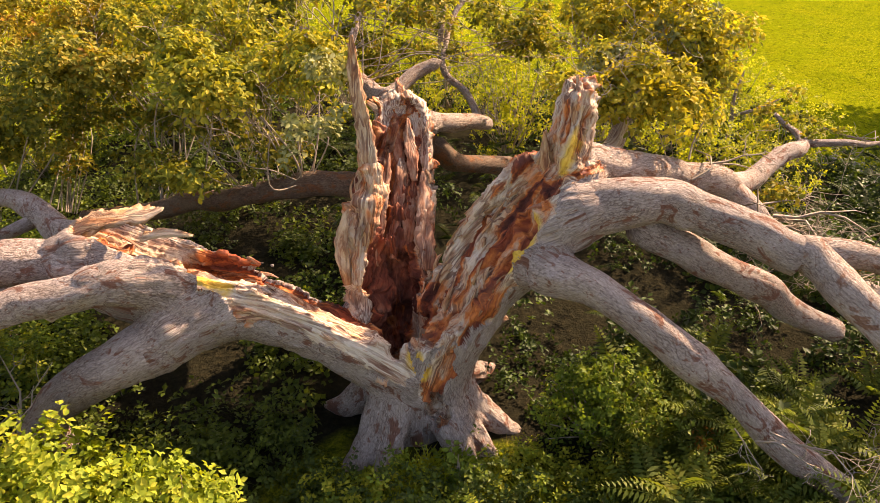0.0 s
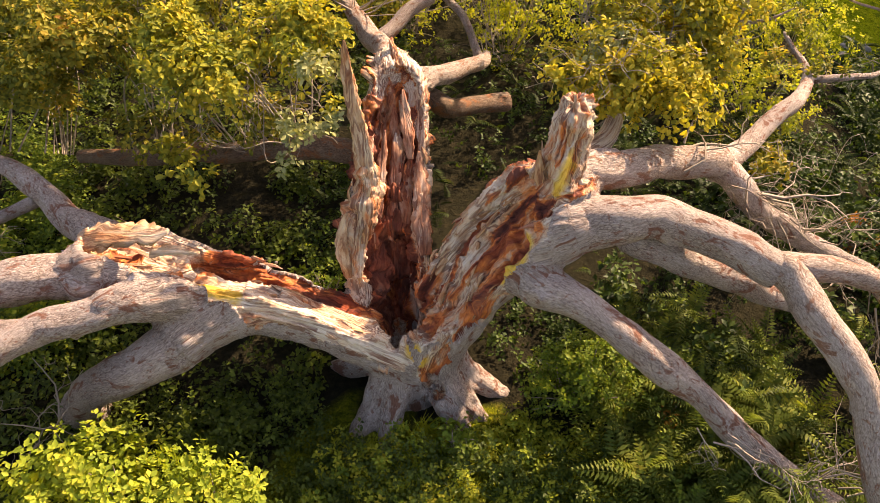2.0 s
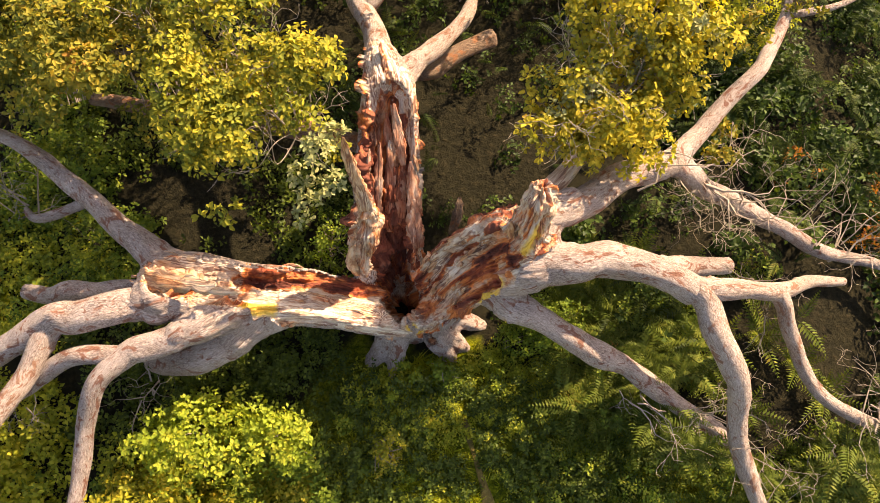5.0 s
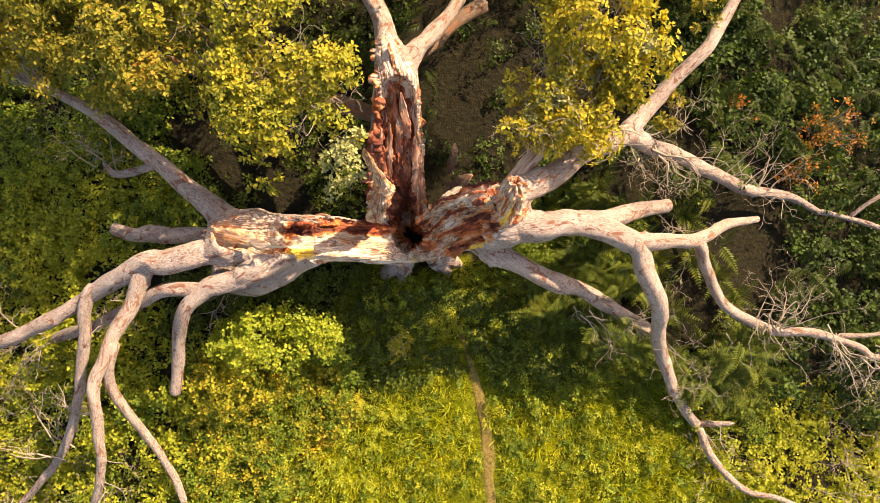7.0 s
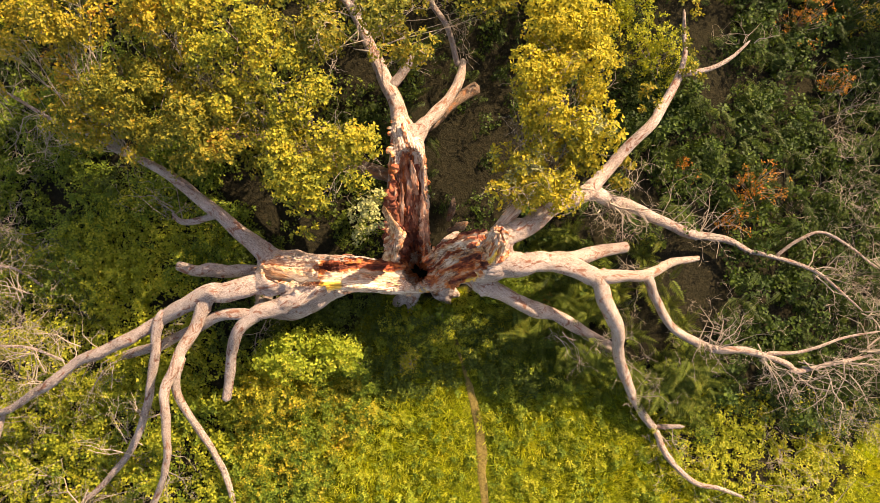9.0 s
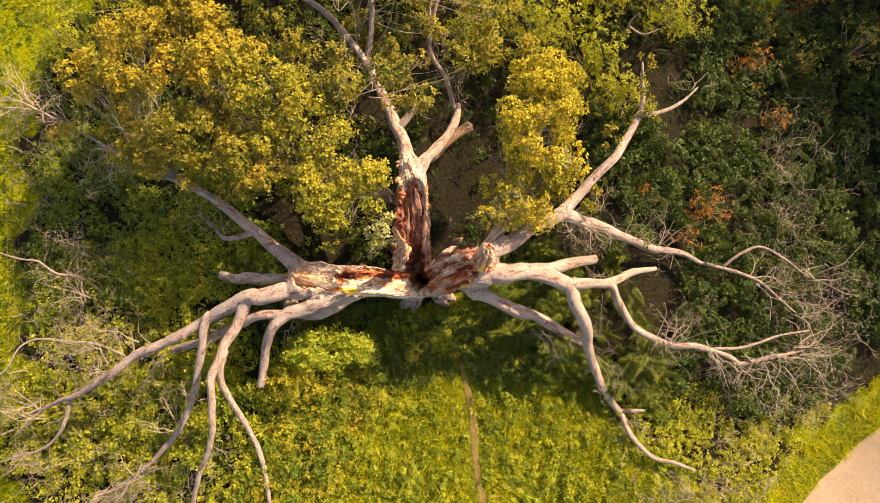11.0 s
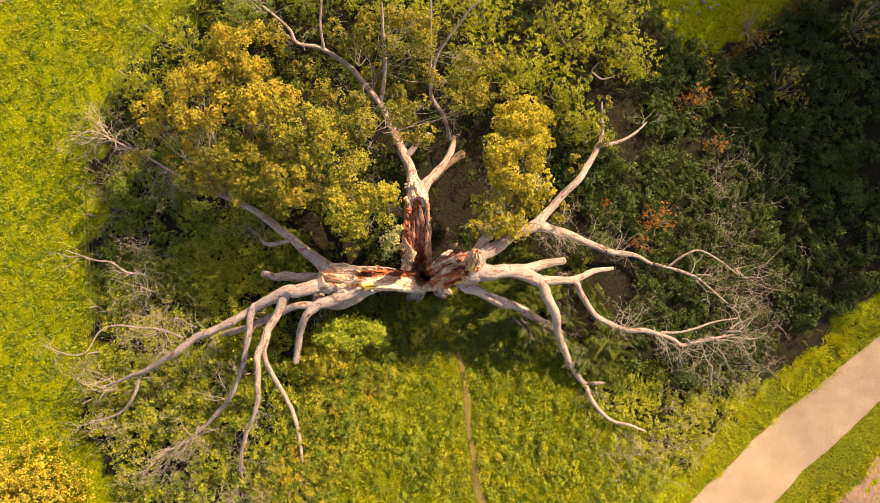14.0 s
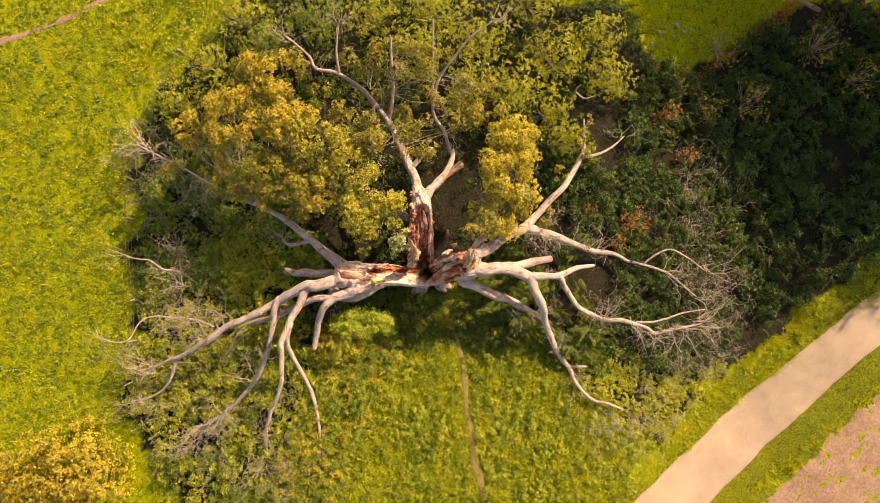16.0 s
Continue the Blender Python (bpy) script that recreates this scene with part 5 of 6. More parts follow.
# ---------------------------------------------------------------- crown of the oak
def crown(blobs, mat, shape, size, label, seed, parent=OAK, lobe=(0.22, 0.52), fill=1.0, leaves=6, name="crown"):
    """Leaves in stars over lobed masses. blobs: rows (x, y, z, rx, ry, rz)."""
    rng = np.random.default_rng(seed)
    cs, rs = [], []
    for b in blobs:
        rad = np.array(b[3:6])
        area = rad[0] * rad[1] + rad[0] * rad[2] + rad[1] * rad[2]
        n = max(2, int(fill * 3.4 * area / (np.mean(lobe) ** 2 * 4)))
        d = rand_dirs(n, rng)
        d[:, 2] = np.where(d[:, 2] < -0.3, -d[:, 2], d[:, 2])
        p = np.array(b[:3]) + d * rad * rng.uniform(0.55, 1.08, (n, 1)) * (1 + 0.25 * vnoise(d * 1.7 + np.sum(b)))[:, None]
        cs.append(p)
        rs.append(rng.uniform(lobe[0], lobe[1], n) * rng.uniform(0.7, 1.0, n))
    c, r = np.vstack(cs), np.concatenate(rs)
    at, out = dome_stars(c, r, rng, size * 1.55)
    pos, axis, normal = rosettes(at, out, leaves, size * 0.4, rng)
    me = leaf_cloud(name, shape, pos, axis, normal, size * rng.uniform(0.6, 1.2, len(pos)), mat)
    return part(name, me, parent, label, "stuff"), c


CROWN_LEFT = [(-2.2, 8.9, 3.7, 1.0, 0.8, 0.6), (-3.4, 9.4, 3.5, 1.2, 0.9, 0.7), (-3.5, 11.0, 3.9, 1.4, 1.1, 0.7), (-1.9, 10.2, 3.8, 0.7, 0.8, 0.5), (-4.6, 12.6, 3.8, 1.2, 1.0, 0.7)]
CROWN_RUST = [(-8.4, 13.6, 2.9, 1.6, 1.6, 1.1), (-6.2, 13.4, 3.3, 1.3, 1.3, 0.9), (-9.6, 11.6, 1.8, 0.7, 0.7, 0.5), (-8.2, 11.0, 2.5, 0.8, 0.7, 0.5), (-10.3, 13.4, 2.0, 0.9, 0.9, 0.7), (-6.8, 15.4, 3.2, 1.3, 1.1, 0.8), (-11.6, 11.9, 1.3, 0.4, 0.4, 0.3)]
CROWN_RIGHT = [(3.0, 10.6, 4.15, 1.2, 1.2, 0.8), (2.5, 9.2, 3.65, 1.0, 0.8, 0.6), (2.0, 8.7, 3.55, 0.5, 0.5, 0.4), (3.4, 12.2, 3.85, 1.1, 1.1, 0.7), (3.35, 9.75, 3.6, 0.7, 0.7, 0.5), (3.3, 11.4, 3.9, 0.9, 0.9, 0.6)]
CROWN_MID = [(-0.9, 12.5, 4.1, 0.9, 1.0, 0.5), (-1.7, 15.8, 3.9, 1.8, 1.3, 0.8), (-2.9, 12.6, 4.0, 0.9, 0.9, 0.6), (0.9, 13.5, 3.3, 1.1, 1.0, 0.7), (2.0, 14.3, 3.0, 1.0, 1.0, 0.7)]
_, cl = crown(CROWN_LEFT, OAK_YELLOW, OAK_LEAF, 0.094, "yellow-green autumn oak leaves", 1, fill=0.95)
_, cr = crown(CROWN_RUST, OAK_RUST, OAK_LEAF, 0.094, "rusty autumn oak leaves", 2, fill=0.95)
_, cy = crown(CROWN_RIGHT, OAK_SUNLIT, OAK_LEAF, 0.094, "yellow-green oak leaves, lightened in colour for sunlight", 3, fill=1.5)
_, cm = crown(CROWN_MID, OAK_OLIVE, OAK_LEAF, 0.10, "yellow-olive oak leaves", 4, fill=0.8)
crown([(-1.55, 7.9, 3.5, 0.38, 0.33, 0.5), (-1.35, 8.3, 4.1, 0.35, 0.3, 0.3)], LEAF_GREY, OAK_LEAF, 0.085, "grey-green leafy sprig beside the hollow stem", 5, lobe=(0.12, 0.24), fill=0.7)
crown([(2.5, 9.1, 3.75, 0.9, 0.6, 0.6), (3.5, 10.3, 4.0, 1.0, 0.9, 0.8)], LEAF_GREY, OAK_LEAF, 0.085, "dry straw-coloured leaves among the gold", 10, lobe=(0.14, 0.3), fill=0.3)
crown([(-3.75, 8.9, 2.3, 0.45, 0.35, 0.35), (-3.1, 7.9, 2.9, 0.22, 0.2, 0.22)], OAK_YELLOW, OAK_LEAF, 0.11, "golden leaf tufts hanging low", 6, lobe=(0.12, 0.26), fill=0.7)
crown([(6.8, 13.2, 2.2, 0.35, 0.7, 0.4), (5.6, 11.0, 2.6, 0.4, 0.5, 0.3), (5.0, 9.2, 2.0, 0.6, 0.5, 0.4), (6.8, 12.2, 2.0, 0.5, 0.5, 0.3)], OAK_OLIVE, OAK_LEAF, 0.10, "thin leaf tufts along a limb", 8, lobe=(0.10, 0.24), fill=0.35)
crown([(-5.1, 10.2, 3.3, 1.4, 1.1, 0.8), (-6.9, 11.2, 2.9, 1.3, 1.2, 0.8), (-7.5, 10.3, 2.5, 0.9, 0.6, 0.45), (-9.2, 10.9, 2.1, 0.7, 0.5, 0.35)], OAK_OLIVE, OAK_LEAF, 0.094, "olive-green leaves not yet turned", 9, fill=1.0)
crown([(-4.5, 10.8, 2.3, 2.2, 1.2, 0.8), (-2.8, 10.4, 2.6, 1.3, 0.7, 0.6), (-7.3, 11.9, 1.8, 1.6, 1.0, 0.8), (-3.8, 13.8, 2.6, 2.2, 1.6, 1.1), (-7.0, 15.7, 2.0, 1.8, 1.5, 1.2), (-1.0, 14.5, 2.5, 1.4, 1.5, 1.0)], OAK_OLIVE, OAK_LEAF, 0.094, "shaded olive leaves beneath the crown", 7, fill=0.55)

# boughs that carry the leaves
rng = np.random.default_rng(5)
lines = []
for centres, roots in ((cl, [(-2.9, 9.92, 1.9), (-1.93, 9.62, 2.2), (-3.95, 10.28, 1.55), (-5.2, 10.7, 1.2)]), (cr, [(-6.4, 11.0, 0.95), (-7.4, 9.85, 1.95), (-8.3, 10.25, 1.75)]),
                       (cy, [(2.5, 9.15, 3.45), (2.35, 8.8, 3.25), (3.28, 8.45, 2.8)]), (cm, [(-1.3, 12.2, 2.95), (-2.15, 13.75, 3.15), (-1.62, 15.1, 4.1)])):
    for c in centres[rng.choice(len(centres), 40, replace=False)]:
        k, f = rng.integers(0, len(roots) - 1, 7), rng.uniform(0, 1, (7, 1))
        a = np.array(roots)[k] * (1 - f) + np.array(roots)[k + 1] * f
        a = a[np.argmin(np.linalg.norm(a - c, axis=1))]
        mid1 = a * 0.65 + c * 0.35 + rng.normal(0, 0.24, 3)
        mid2 = a * 0.3 + c * 0.7 + rng.normal(0, 0.24, 3)
        w = rng.uniform(0.008, 0.018)
        lines.append(spline([(*a, w), (*mid1, w * 0.8), (*mid2, w * 0.55), (*c, 0.006)], 0.15))
        for _ in range(2):
            spray(lines, mid2, c - a + rng.normal(0, 0.6, 3), 0.75, w * 0.6, 1, rng, -0.02, 0.4)
part("brushwood", thin_tubes("brushwood", lines, TWIG, 4), OAK, "thin pale boughs inside the crown", "stuff")

# bare dead twigs on the fallen limbs
lines = []
for at, way, ln, r, dep, cnt in (
    ((12.0, 4.3, 0.35), (1, 0.1, 0.05), 1.5, 0.026, 3, 5), ((12.2, 5.4, 0.2), (1, -0.2, 0.1), 1.6, 0.022, 3, 4), ((11.0, 4.1, 0.5), (0.8, -0.7, 0.0), 1.3, 0.025, 3, 6), ((12.5, 6.8, 0.2), (1, 0.0, 0.1), 1.7, 0.02, 3, 4),
    ((9.0, 4.4, 0.75), (0.3, -1, 0.0), 1.2, 0.022, 3, 5), ((7.3, 4.7, 0.95), (0.2, -1, 0.2), 0.9, 0.02, 2, 5), ((7.5, 4.7, 0.95), (0.6, 1, 0.4), 1.1, 0.02, 3, 5), ((8.3, 0.45, -0.6), (0.8, -0.6, 0.0), 1.3, 0.025, 3, 7),
    ((7.0, 0.9, -0.2), (0.2, -1, 0.0), 1.0, 0.02, 3, 6), ((6.3, 1.8, -0.1), (-0.3, -1, 0.0), 1.0, 0.018, 3, 4), ((5.1, 6.6, 2.4), (0.4, 0.3, -0.5), 0.7, 0.014, 2, 4), ((4.3, 8.8, 2.2), (0.6, -0.4, 0.1), 1.1, 0.02, 3, 5), ((4.9, 8.5, 1.8), (0.2, -1, 0.0), 1.0, 0.018, 2, 5),
    ((3.2, 8.4, 2.9), (0.4, 0.4, 1.0), 1.0, 0.022, 2, 3), ((3.4, 5.3, 1.4), (0.7, -0.5, 0.5), 0.9, 0.018, 2, 3), ((4.4, 4.9, 0.8), (0.8, 0.2, 0.6), 1.1, 0.02, 3, 4), ((4.9, 4.6, 0.4), (0.6, -0.8, 0.3), 0.9, 0.018, 2, 3),
    ((5.5, 3.2, 0.5), (0.8, 0.3, 0.4), 0.8, 0.016, 2, 3), ((6.4, 8.0, 1.0), (0.3, 0.9, 0.4), 1.2, 0.018, 2, 3), ((7.5, 7.7, 0.6), (0.8, 0.7, 0.3), 1.2, 0.018, 2, 4), ((8.3, 12.6, 1.7), (0.8, 0.6, 0.2), 1.0, 0.018, 2, 3),
    ((-13.5, 2.8, -0.4), (-1, -0.1, 0.1), 1.4, 0.028, 3, 7), ((-14.0, 1.3, -0.7), (-0.7, -0.6, 0.2), 1.2, 0.02, 3, 6), ((-11.2, -0.1, -0.5), (-0.7, -0.8, 0.1), 1.4, 0.026, 3, 8), ((-8.0, -1.2, 0.0), (-0.2, -1, 0.1), 1.3, 0.024, 3, 6),
    ((-9.8, 0.9, 0.0), (-0.4, -1, 0.2), 1.2, 0.022, 3, 6), ((-5.5, -1.0, 0.1), (-0.1, -1, 0.0), 1.0, 0.02, 2, 3), ((-13.3, 13.0, 0.5), (-0.9, 0.5, 0.3), 1.5, 0.026, 3, 8), ((-11.5, 12.0, 1.0), (-0.6, 0.9, 0.5), 1.3, 0.022, 3, 5),
    ((-10.4, 11.3, 1.3), (-0.3, -1, -0.1), 1.2, 0.02, 3, 5), ((-8.2, 2.4, 0.8), (-0.8, 0.2, 0.2), 1.1, 0.02, 2, 4), ((-4.6, 5.5, 0.9), (-0.2, -0.5, 0.8), 0.7, 0.018, 2, 4), ((-6.8, 8.5, 1.6), (-0.6, 0.5, 0.1), 1.1, 0.02, 3, 4),
    ((-6.0, 16.9, 3.8), (-0.6, 0.7, 0.2), 1.1, 0.02, 2, 4), ((-3.8, 17.0, 4.5), (0.1, 1, 0.5), 0.9, 0.02, 2, 4), ((-4.9, 15.7, 3.6), (-0.9, 0.2, 0.2), 1.0, 0.018, 2, 3), ((0.85, 12.3, 2.2), (0.1, 0.7, 0.6), 0.9, 0.018, 2, 3),
    ((2.5, 16.8, 5.3), (0.6, 0.6, 0.4), 1.0, 0.02, 2, 4), ((-9.0, 4.7, 0.2), (-1, -0.2, 0.1), 1.2, 0.022, 3, 4), ((-14.9, 8.2, 0.0), (-0.9, 0.2, 0.3), 0.9, 0.014, 2, 3), ((-13.0, 7.5, -0.3), (0.2, -0.8, 0.3), 1.0, 0.016, 3, 4), ((-15.3, 4.3, 0.35), (-1, 0.3, 0.2), 1.2, 0.014, 3, 3), ((-12.3, 5.2, 0.4), (-0.4, -1, 0.1), 1.1, 0.016, 3, 4), ((-14.3, 4.1, 0.25), (-0.8, -0.8, 0.0), 1.0, 0.014, 2, 3),
    ((-12.0, 6.6, -0.4), (-0.8, 0.3, 0.5), 1.4, 0.022, 3, 6), ((-11.4, 5.0, 0.2), (-0.9, -0.3, 0.4), 1.4, 0.022, 3, 6), ((-10.8, 4.0, 0.8), (-0.3, 0.9, 0.2), 1.2, 0.02, 3, 4), ((-9.6, 4.6, 1.2), (-0.6, 0.8, 0.0), 1.2, 0.02, 3, 3),
    ((-7.7, 3.4, 1.1), (-0.9, -0.2, 0.0), 1.0, 0.02, 2, 3), ((-7.0, 2.0, 1.6), (0.8, -0.3, -0.3), 0.9, 0.02, 2, 3), ((-6.6, 5.4, 1.2), (-0.2, -0.6, -0.4), 0.8, 0.016, 2, 4), ((-10.0, 0.6, -0.1), (-0.9, 0.1, 0.2), 1.5, 0.026, 3, 5),
    ((-7.9, -0.2, 0.4), (0.5, -0.9, 0.0), 1.2, 0.02, 3, 4), ((-5.5, -0.6, 0.2), (0.4, -0.9, 0.0), 1.1, 0.018, 2, 4), ((9.8, 4.0, 0.6), (0.5, -0.9, 0.1), 1.6, 0.028, 3, 5), ((10.7, 6.6, 0.3), (0.8, -0.6, 0.2), 1.5, 0.024, 3, 4),
    ((5.4, 8.5, 1.5), (0.3, -0.9, 0.6), 1.0, 0.026, 2, 2), ((4.4, 8.7, 2.2), (0.1, -0.7, 0.8), 0.9, 0.028, 2, 2), ((6.2, 2.3, 0.0), (0.6, -0.5, 0.2), 1.0, 0.02, 3, 4), ((6.4, 4.6, 0.7), (0.4, -0.9, 0.1), 0.9, 0.018, 2, 3)):
    for _ in range(int(cnt * 1.6)):
        jitter = rng.normal(0, 0.22, 3) * (1, 1, 0.3)
        spray(lines, np.array(at) + jitter * 0.8, np.array(way) + rng.normal(0, 0.35, 3), ln * rng.uniform(0.7, 1.4), r * rng.uniform(0.6, 1.2), dep, rng, -0.03, 0.42, (2, 4))
part("brushwood", thin_tubes("brushwood", lines, TWIG, 3), OAK, "bare pale dead twigs on the fallen limbs", "stuff")


# ---------------------------------------------------------------- undergrowth
def shrub_field(name, poly, count, heights, radii, per, size, mat, shape, label, category, seed, keep=None):
    """A spread of low leafy mounds over a stretch of ground."""
    rng = np.random.default_rng(seed)
    poly = np.array(poly)
    lo, hi = poly.min(0), poly.max(0)
    xy = rng.uniform(lo, hi, (count * 6, 2))
    xy = xy[inside(poly, xy[:, 0], xy[:, 1])]
    if keep is not None:
        xy = xy[keep(xy[:, 0], xy[:, 1], rng)]
    xy = xy[:count]
    n = len(xy)
    rad = rng.uniform(*radii, n)
    h = rng.uniform(*heights, n)
    stars = max(2, per // 5)
    c = np.repeat(np.c_[xy, ground_z(xy[:, 0], xy[:, 1])], stars, 0)
    d = rand_dirs(n * stars, rng)
    d[:, 2] = np.abs(d[:, 2])
    k = (rng.uniform(0.15, 1, n * stars) ** 0.35) * (1 + 0.45 * vnoise(d * 2.5 + c))
    R, H = np.repeat(rad, stars), np.repeat(h, stars)
    at = c + d * np.stack([R * k, R * k, H * k], -1)
    pos, axis, normal = rosettes(at, d, 5, size * 0.45, rng, 0.75)
    me = leaf_cloud(name, shape, pos, axis, normal, size * rng.uniform(0.6, 1.25, len(pos)), mat)
    return thing(name, label, category, data=me, kind="stuff")


def off_trunk(x, y, rng):
    return np.hypot(x + 0.3, y - 6.9) > 1.3


def in_drifts(x, y, rng):
    """Off the trunk, and in drifts with bare, shade-darkened soil between."""
    return off_trunk(x, y, rng) & (fbm(np.c_[x * 0.55, y * 0.55, 0 * x + 3], 3) + 0.45 * vnoise(np.c_[x * 1.7, y * 1.7, 0 * x]) > -0.12 - 0.5 * (x > 10.5) - 0.22 * (x < -4.6))


def behind_stem(x, y, rng):
    """Drifts thinned beside the hollow stem, where bare dark soil stands in for deep shade."""
    return in_drifts(x, y, rng) & ((np.abs(x - 0.9) > 1.5) | (np.abs(y - 10.4) > 2.2) | (rng.random(len(x)) < 0.4))


LEFT_WOOD = [(-9.6, 20.8), (-12.2, 17.6), (-14.1, 15.1), (-15.0, 11.7), (-14.8, 8.3), (-14.7, 5.3), (-14.5, 3.6), (-7, 4.4), (-2.2, 4.9), (-1.5, 9), (-1.5, 21), (-4, 22)]
BACK_WOOD = [(-2, 8.6), (5, 8.6), (10.5, 11), (10.5, 17.2), (9.2, 20.3), (4, 21.5), (-2, 22)]
RIGHT_WOOD = [(3.2, 6.6), (5.8, 5.2), (8.5, 2.8), (12.9, 1.8), (16.6, 4.2), (22.1, 7.6), (25, 9.4), (25, 20), (18, 20), (13.0, 16.4), (10.5, 17.4), (6, 12), (2.4, 8.4)]
FRONT_LEFT = [(-14.9, 3.4), (-15.2, 0.9), (-14.0, -1.5), (-13.0, -5.5), (-8.5, -5.5), (-8.0, -1.9), (-5.0, 1.4), (-3.9, 4.4), (-7, 4.8)]
FRONT_RIGHT = [(5.8, 3.4), (7.2, 0.4), (9.6, -1.4), (10.6, -1.5), (12.9, 1.0), (14.5, 2.4), (8.5, 3.4)]
shrub_field("undergrowth", [(-14.6, 0.6), (-14.4, 7.6), (-11.5, 8.6), (-8.4, 7.6), (-6.4, 6.0), (-6.6, 3.0), (-9.5, 0.2)], 420, (0.35, 1.1), (0.2, 0.5), 120, 0.095, LEAF_LIME, BROAD_LEAF, "sunlit yellow-green brambles under dead twigs", "undergrowth", 25)
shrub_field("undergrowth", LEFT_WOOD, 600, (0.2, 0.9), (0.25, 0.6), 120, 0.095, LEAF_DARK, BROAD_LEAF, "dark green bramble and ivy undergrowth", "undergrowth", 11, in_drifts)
shrub_field("undergrowth", BACK_WOOD, 300, (0.3, 1.1), (0.3, 0.8), 110, 0.085, LEAF_SHADED, BROAD_LEAF, "undergrowth behind the hollow trunk, deep shade put into its dark green", "undergrowth", 12, behind_stem)
shrub_field("undergrowth", RIGHT_WOOD, 900, (0.3, 1.3), (0.25, 0.65), 120, 0.12, LEAF_SHADED, BROAD_LEAF, "dense green thicket, darkened in colour for shade", "undergrowth", 13, in_drifts)
shrub_field("undergrowth", FRONT_LEFT, 330, (0.3, 1.0), (0.2, 0.5), 130, 0.095, LEAF_LIME, BROAD_LEAF, "sunlit lime-green bramble leaves", "undergrowth", 14)
shrub_field("undergrowth", FRONT_LEFT, 240, (0.3, 1.0), (0.25, 0.6), 120, 0.085, LEAF_GREEN, BROAD_LEAF, "mid-green bramble among the dead twigs", "undergrowth", 24)
shrub_field("undergrowth", FRONT_RIGHT, 260, (0.15, 0.5), (0.18, 0.45), 90, 0.085, LEAF_LIME, BROAD_LEAF, "sunlit yellow-green scrub below the dead limbs", "undergrowth", 15)
# Dark leaf instead of mid-green: shade under the left arm is in its colour.
shrub_field("undergrowth", [(-5.4, 4.4), (-1.4, 4.5), (1.0, 5.2), (1.0, 6.0), (-1.4, 6.0), (-2.2, 6.9), (-5.4, 6.6)], 210, (0.2, 0.95), (0.12, 0.36), 75, 0.06, LEAF_DARK, BROAD_LEAF, "low nettles and brambles round the trunk, coloured dark for shade", "undergrowth", 16, in_drifts)


# The darkest leaf here paints the shade below the right arm.
shrub_field("undergrowth", [(0.9, 6.4), (2.6, 6.6), (3.0, 8.8), (0.2, 8.8), (0.3, 8.1)], 30, (0.15, 0.5), (0.2, 0.45), 70, 0.075, LEAF_SHADED, BROAD_LEAF, "ivy and nettles with the trunk's shade put into their dark colour", "undergrowth", 17, off_trunk)
shrub_field("undergrowth", [(-14.3, 12), (-9, 14), (-5.5, 9.4), (-5, 7.4), (-14, 5.4)], 420, (0.4, 1.2), (0.25, 0.6), 110, 0.085, LEAF_GREEN, BROAD_LEAF, "brighter green shrubs among the brambles", "undergrowth", 18, in_drifts)
shrub_field("undergrowth", [(1.6, 6.6), (2.4, 5.0), (5.6, 3.4), (7.6, 2.0), (8.0, 5.6), (6.6, 7.6), (3.2, 8.2)], 130, (0.25, 0.9), (0.2, 0.45), 100, 0.066, LEAF_GREEN, BROAD_LEAF, "leafy green plants among the ferns", "undergrowth", 21, in_drifts)
shrub_field("undergrowth", [(-9.6, 6.2), (-5.4, 7.0), (-5.6, 8.0), (-8.2, 9.6), (-10.6, 8.6)], 110, (0.3, 1.0), (0.25, 0.6), 120, 0.075, LEAF_LIME, BROAD_LEAF, "yellow-green shrubs beneath the dead limbs", "undergrowth", 22)
shrub_field("leaf_litter", [(12.6, 15.9), (13.4, 16.6), (18.6, 20.6), (18.2, 19.6)], 120, (0.05, 0.2), (0.2, 0.45), 60, 0.08, LEAF_ORANGE, SMALL_LEAF, "strip of rust-brown dead bracken", "bracken", 19)
shrub_field("meadow_tuft", [(-24, -6), (-15.6, -2), (-15.4, 6), (-15.4, 12), (-12.6, 18), (-9, 24), (-24, 24)], 3600, (0.06, 0.16), (0.05, 0.20), 15, 0.11, LEAF_GREEN, SMALL_LEAF, "darker green tufts in the meadow", "grass", 20)


def fronds(name, poly, count, length, mat, label, seed, lift=0.15, keep=None):
    rng = np.random.default_rng(seed)
    poly = np.array(poly)
    xy = rng.uniform(poly.min(0), poly.max(0), (count * 5, 2))
    xy = xy[inside(poly, xy[:, 0], xy[:, 1])]
    if keep is not None:
        xy = xy[keep(xy[:, 0], xy[:, 1], rng)]
    xy = xy[:count]
    n = len(xy)
    hump = 0.5 + 0.5 * fbm(np.c_[xy * 0.7, np.zeros(n)], 2)
    z = ground_z(xy[:, 0], xy[:, 1]) + lift + hump * rng.uniform(0.1, 0.9, n)
    a = rng.uniform(0, 2 * np.pi, n)
    axis = np.stack([np.cos(a), np.sin(a), rng.uniform(0.0, 0.7, n)], -1)
    normal = rand_dirs(n, rng) * 0.35 + (0, 0, 1)
    me = leaf_cloud(name, FROND, np.c_[xy, z], axis, normal, rng.uniform(*length, n), mat)
    return thing(name, label, "bracken", data=me, kind="stuff")


fronds("bracken", RIGHT_WOOD, 1300, (0.35, 0.75), FERN_SHADED, "dense green bracken fronds", 31, 0.40, in_drifts)
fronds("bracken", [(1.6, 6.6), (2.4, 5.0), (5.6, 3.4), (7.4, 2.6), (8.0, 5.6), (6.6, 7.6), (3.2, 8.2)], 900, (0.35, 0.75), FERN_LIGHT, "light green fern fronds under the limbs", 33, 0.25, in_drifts)
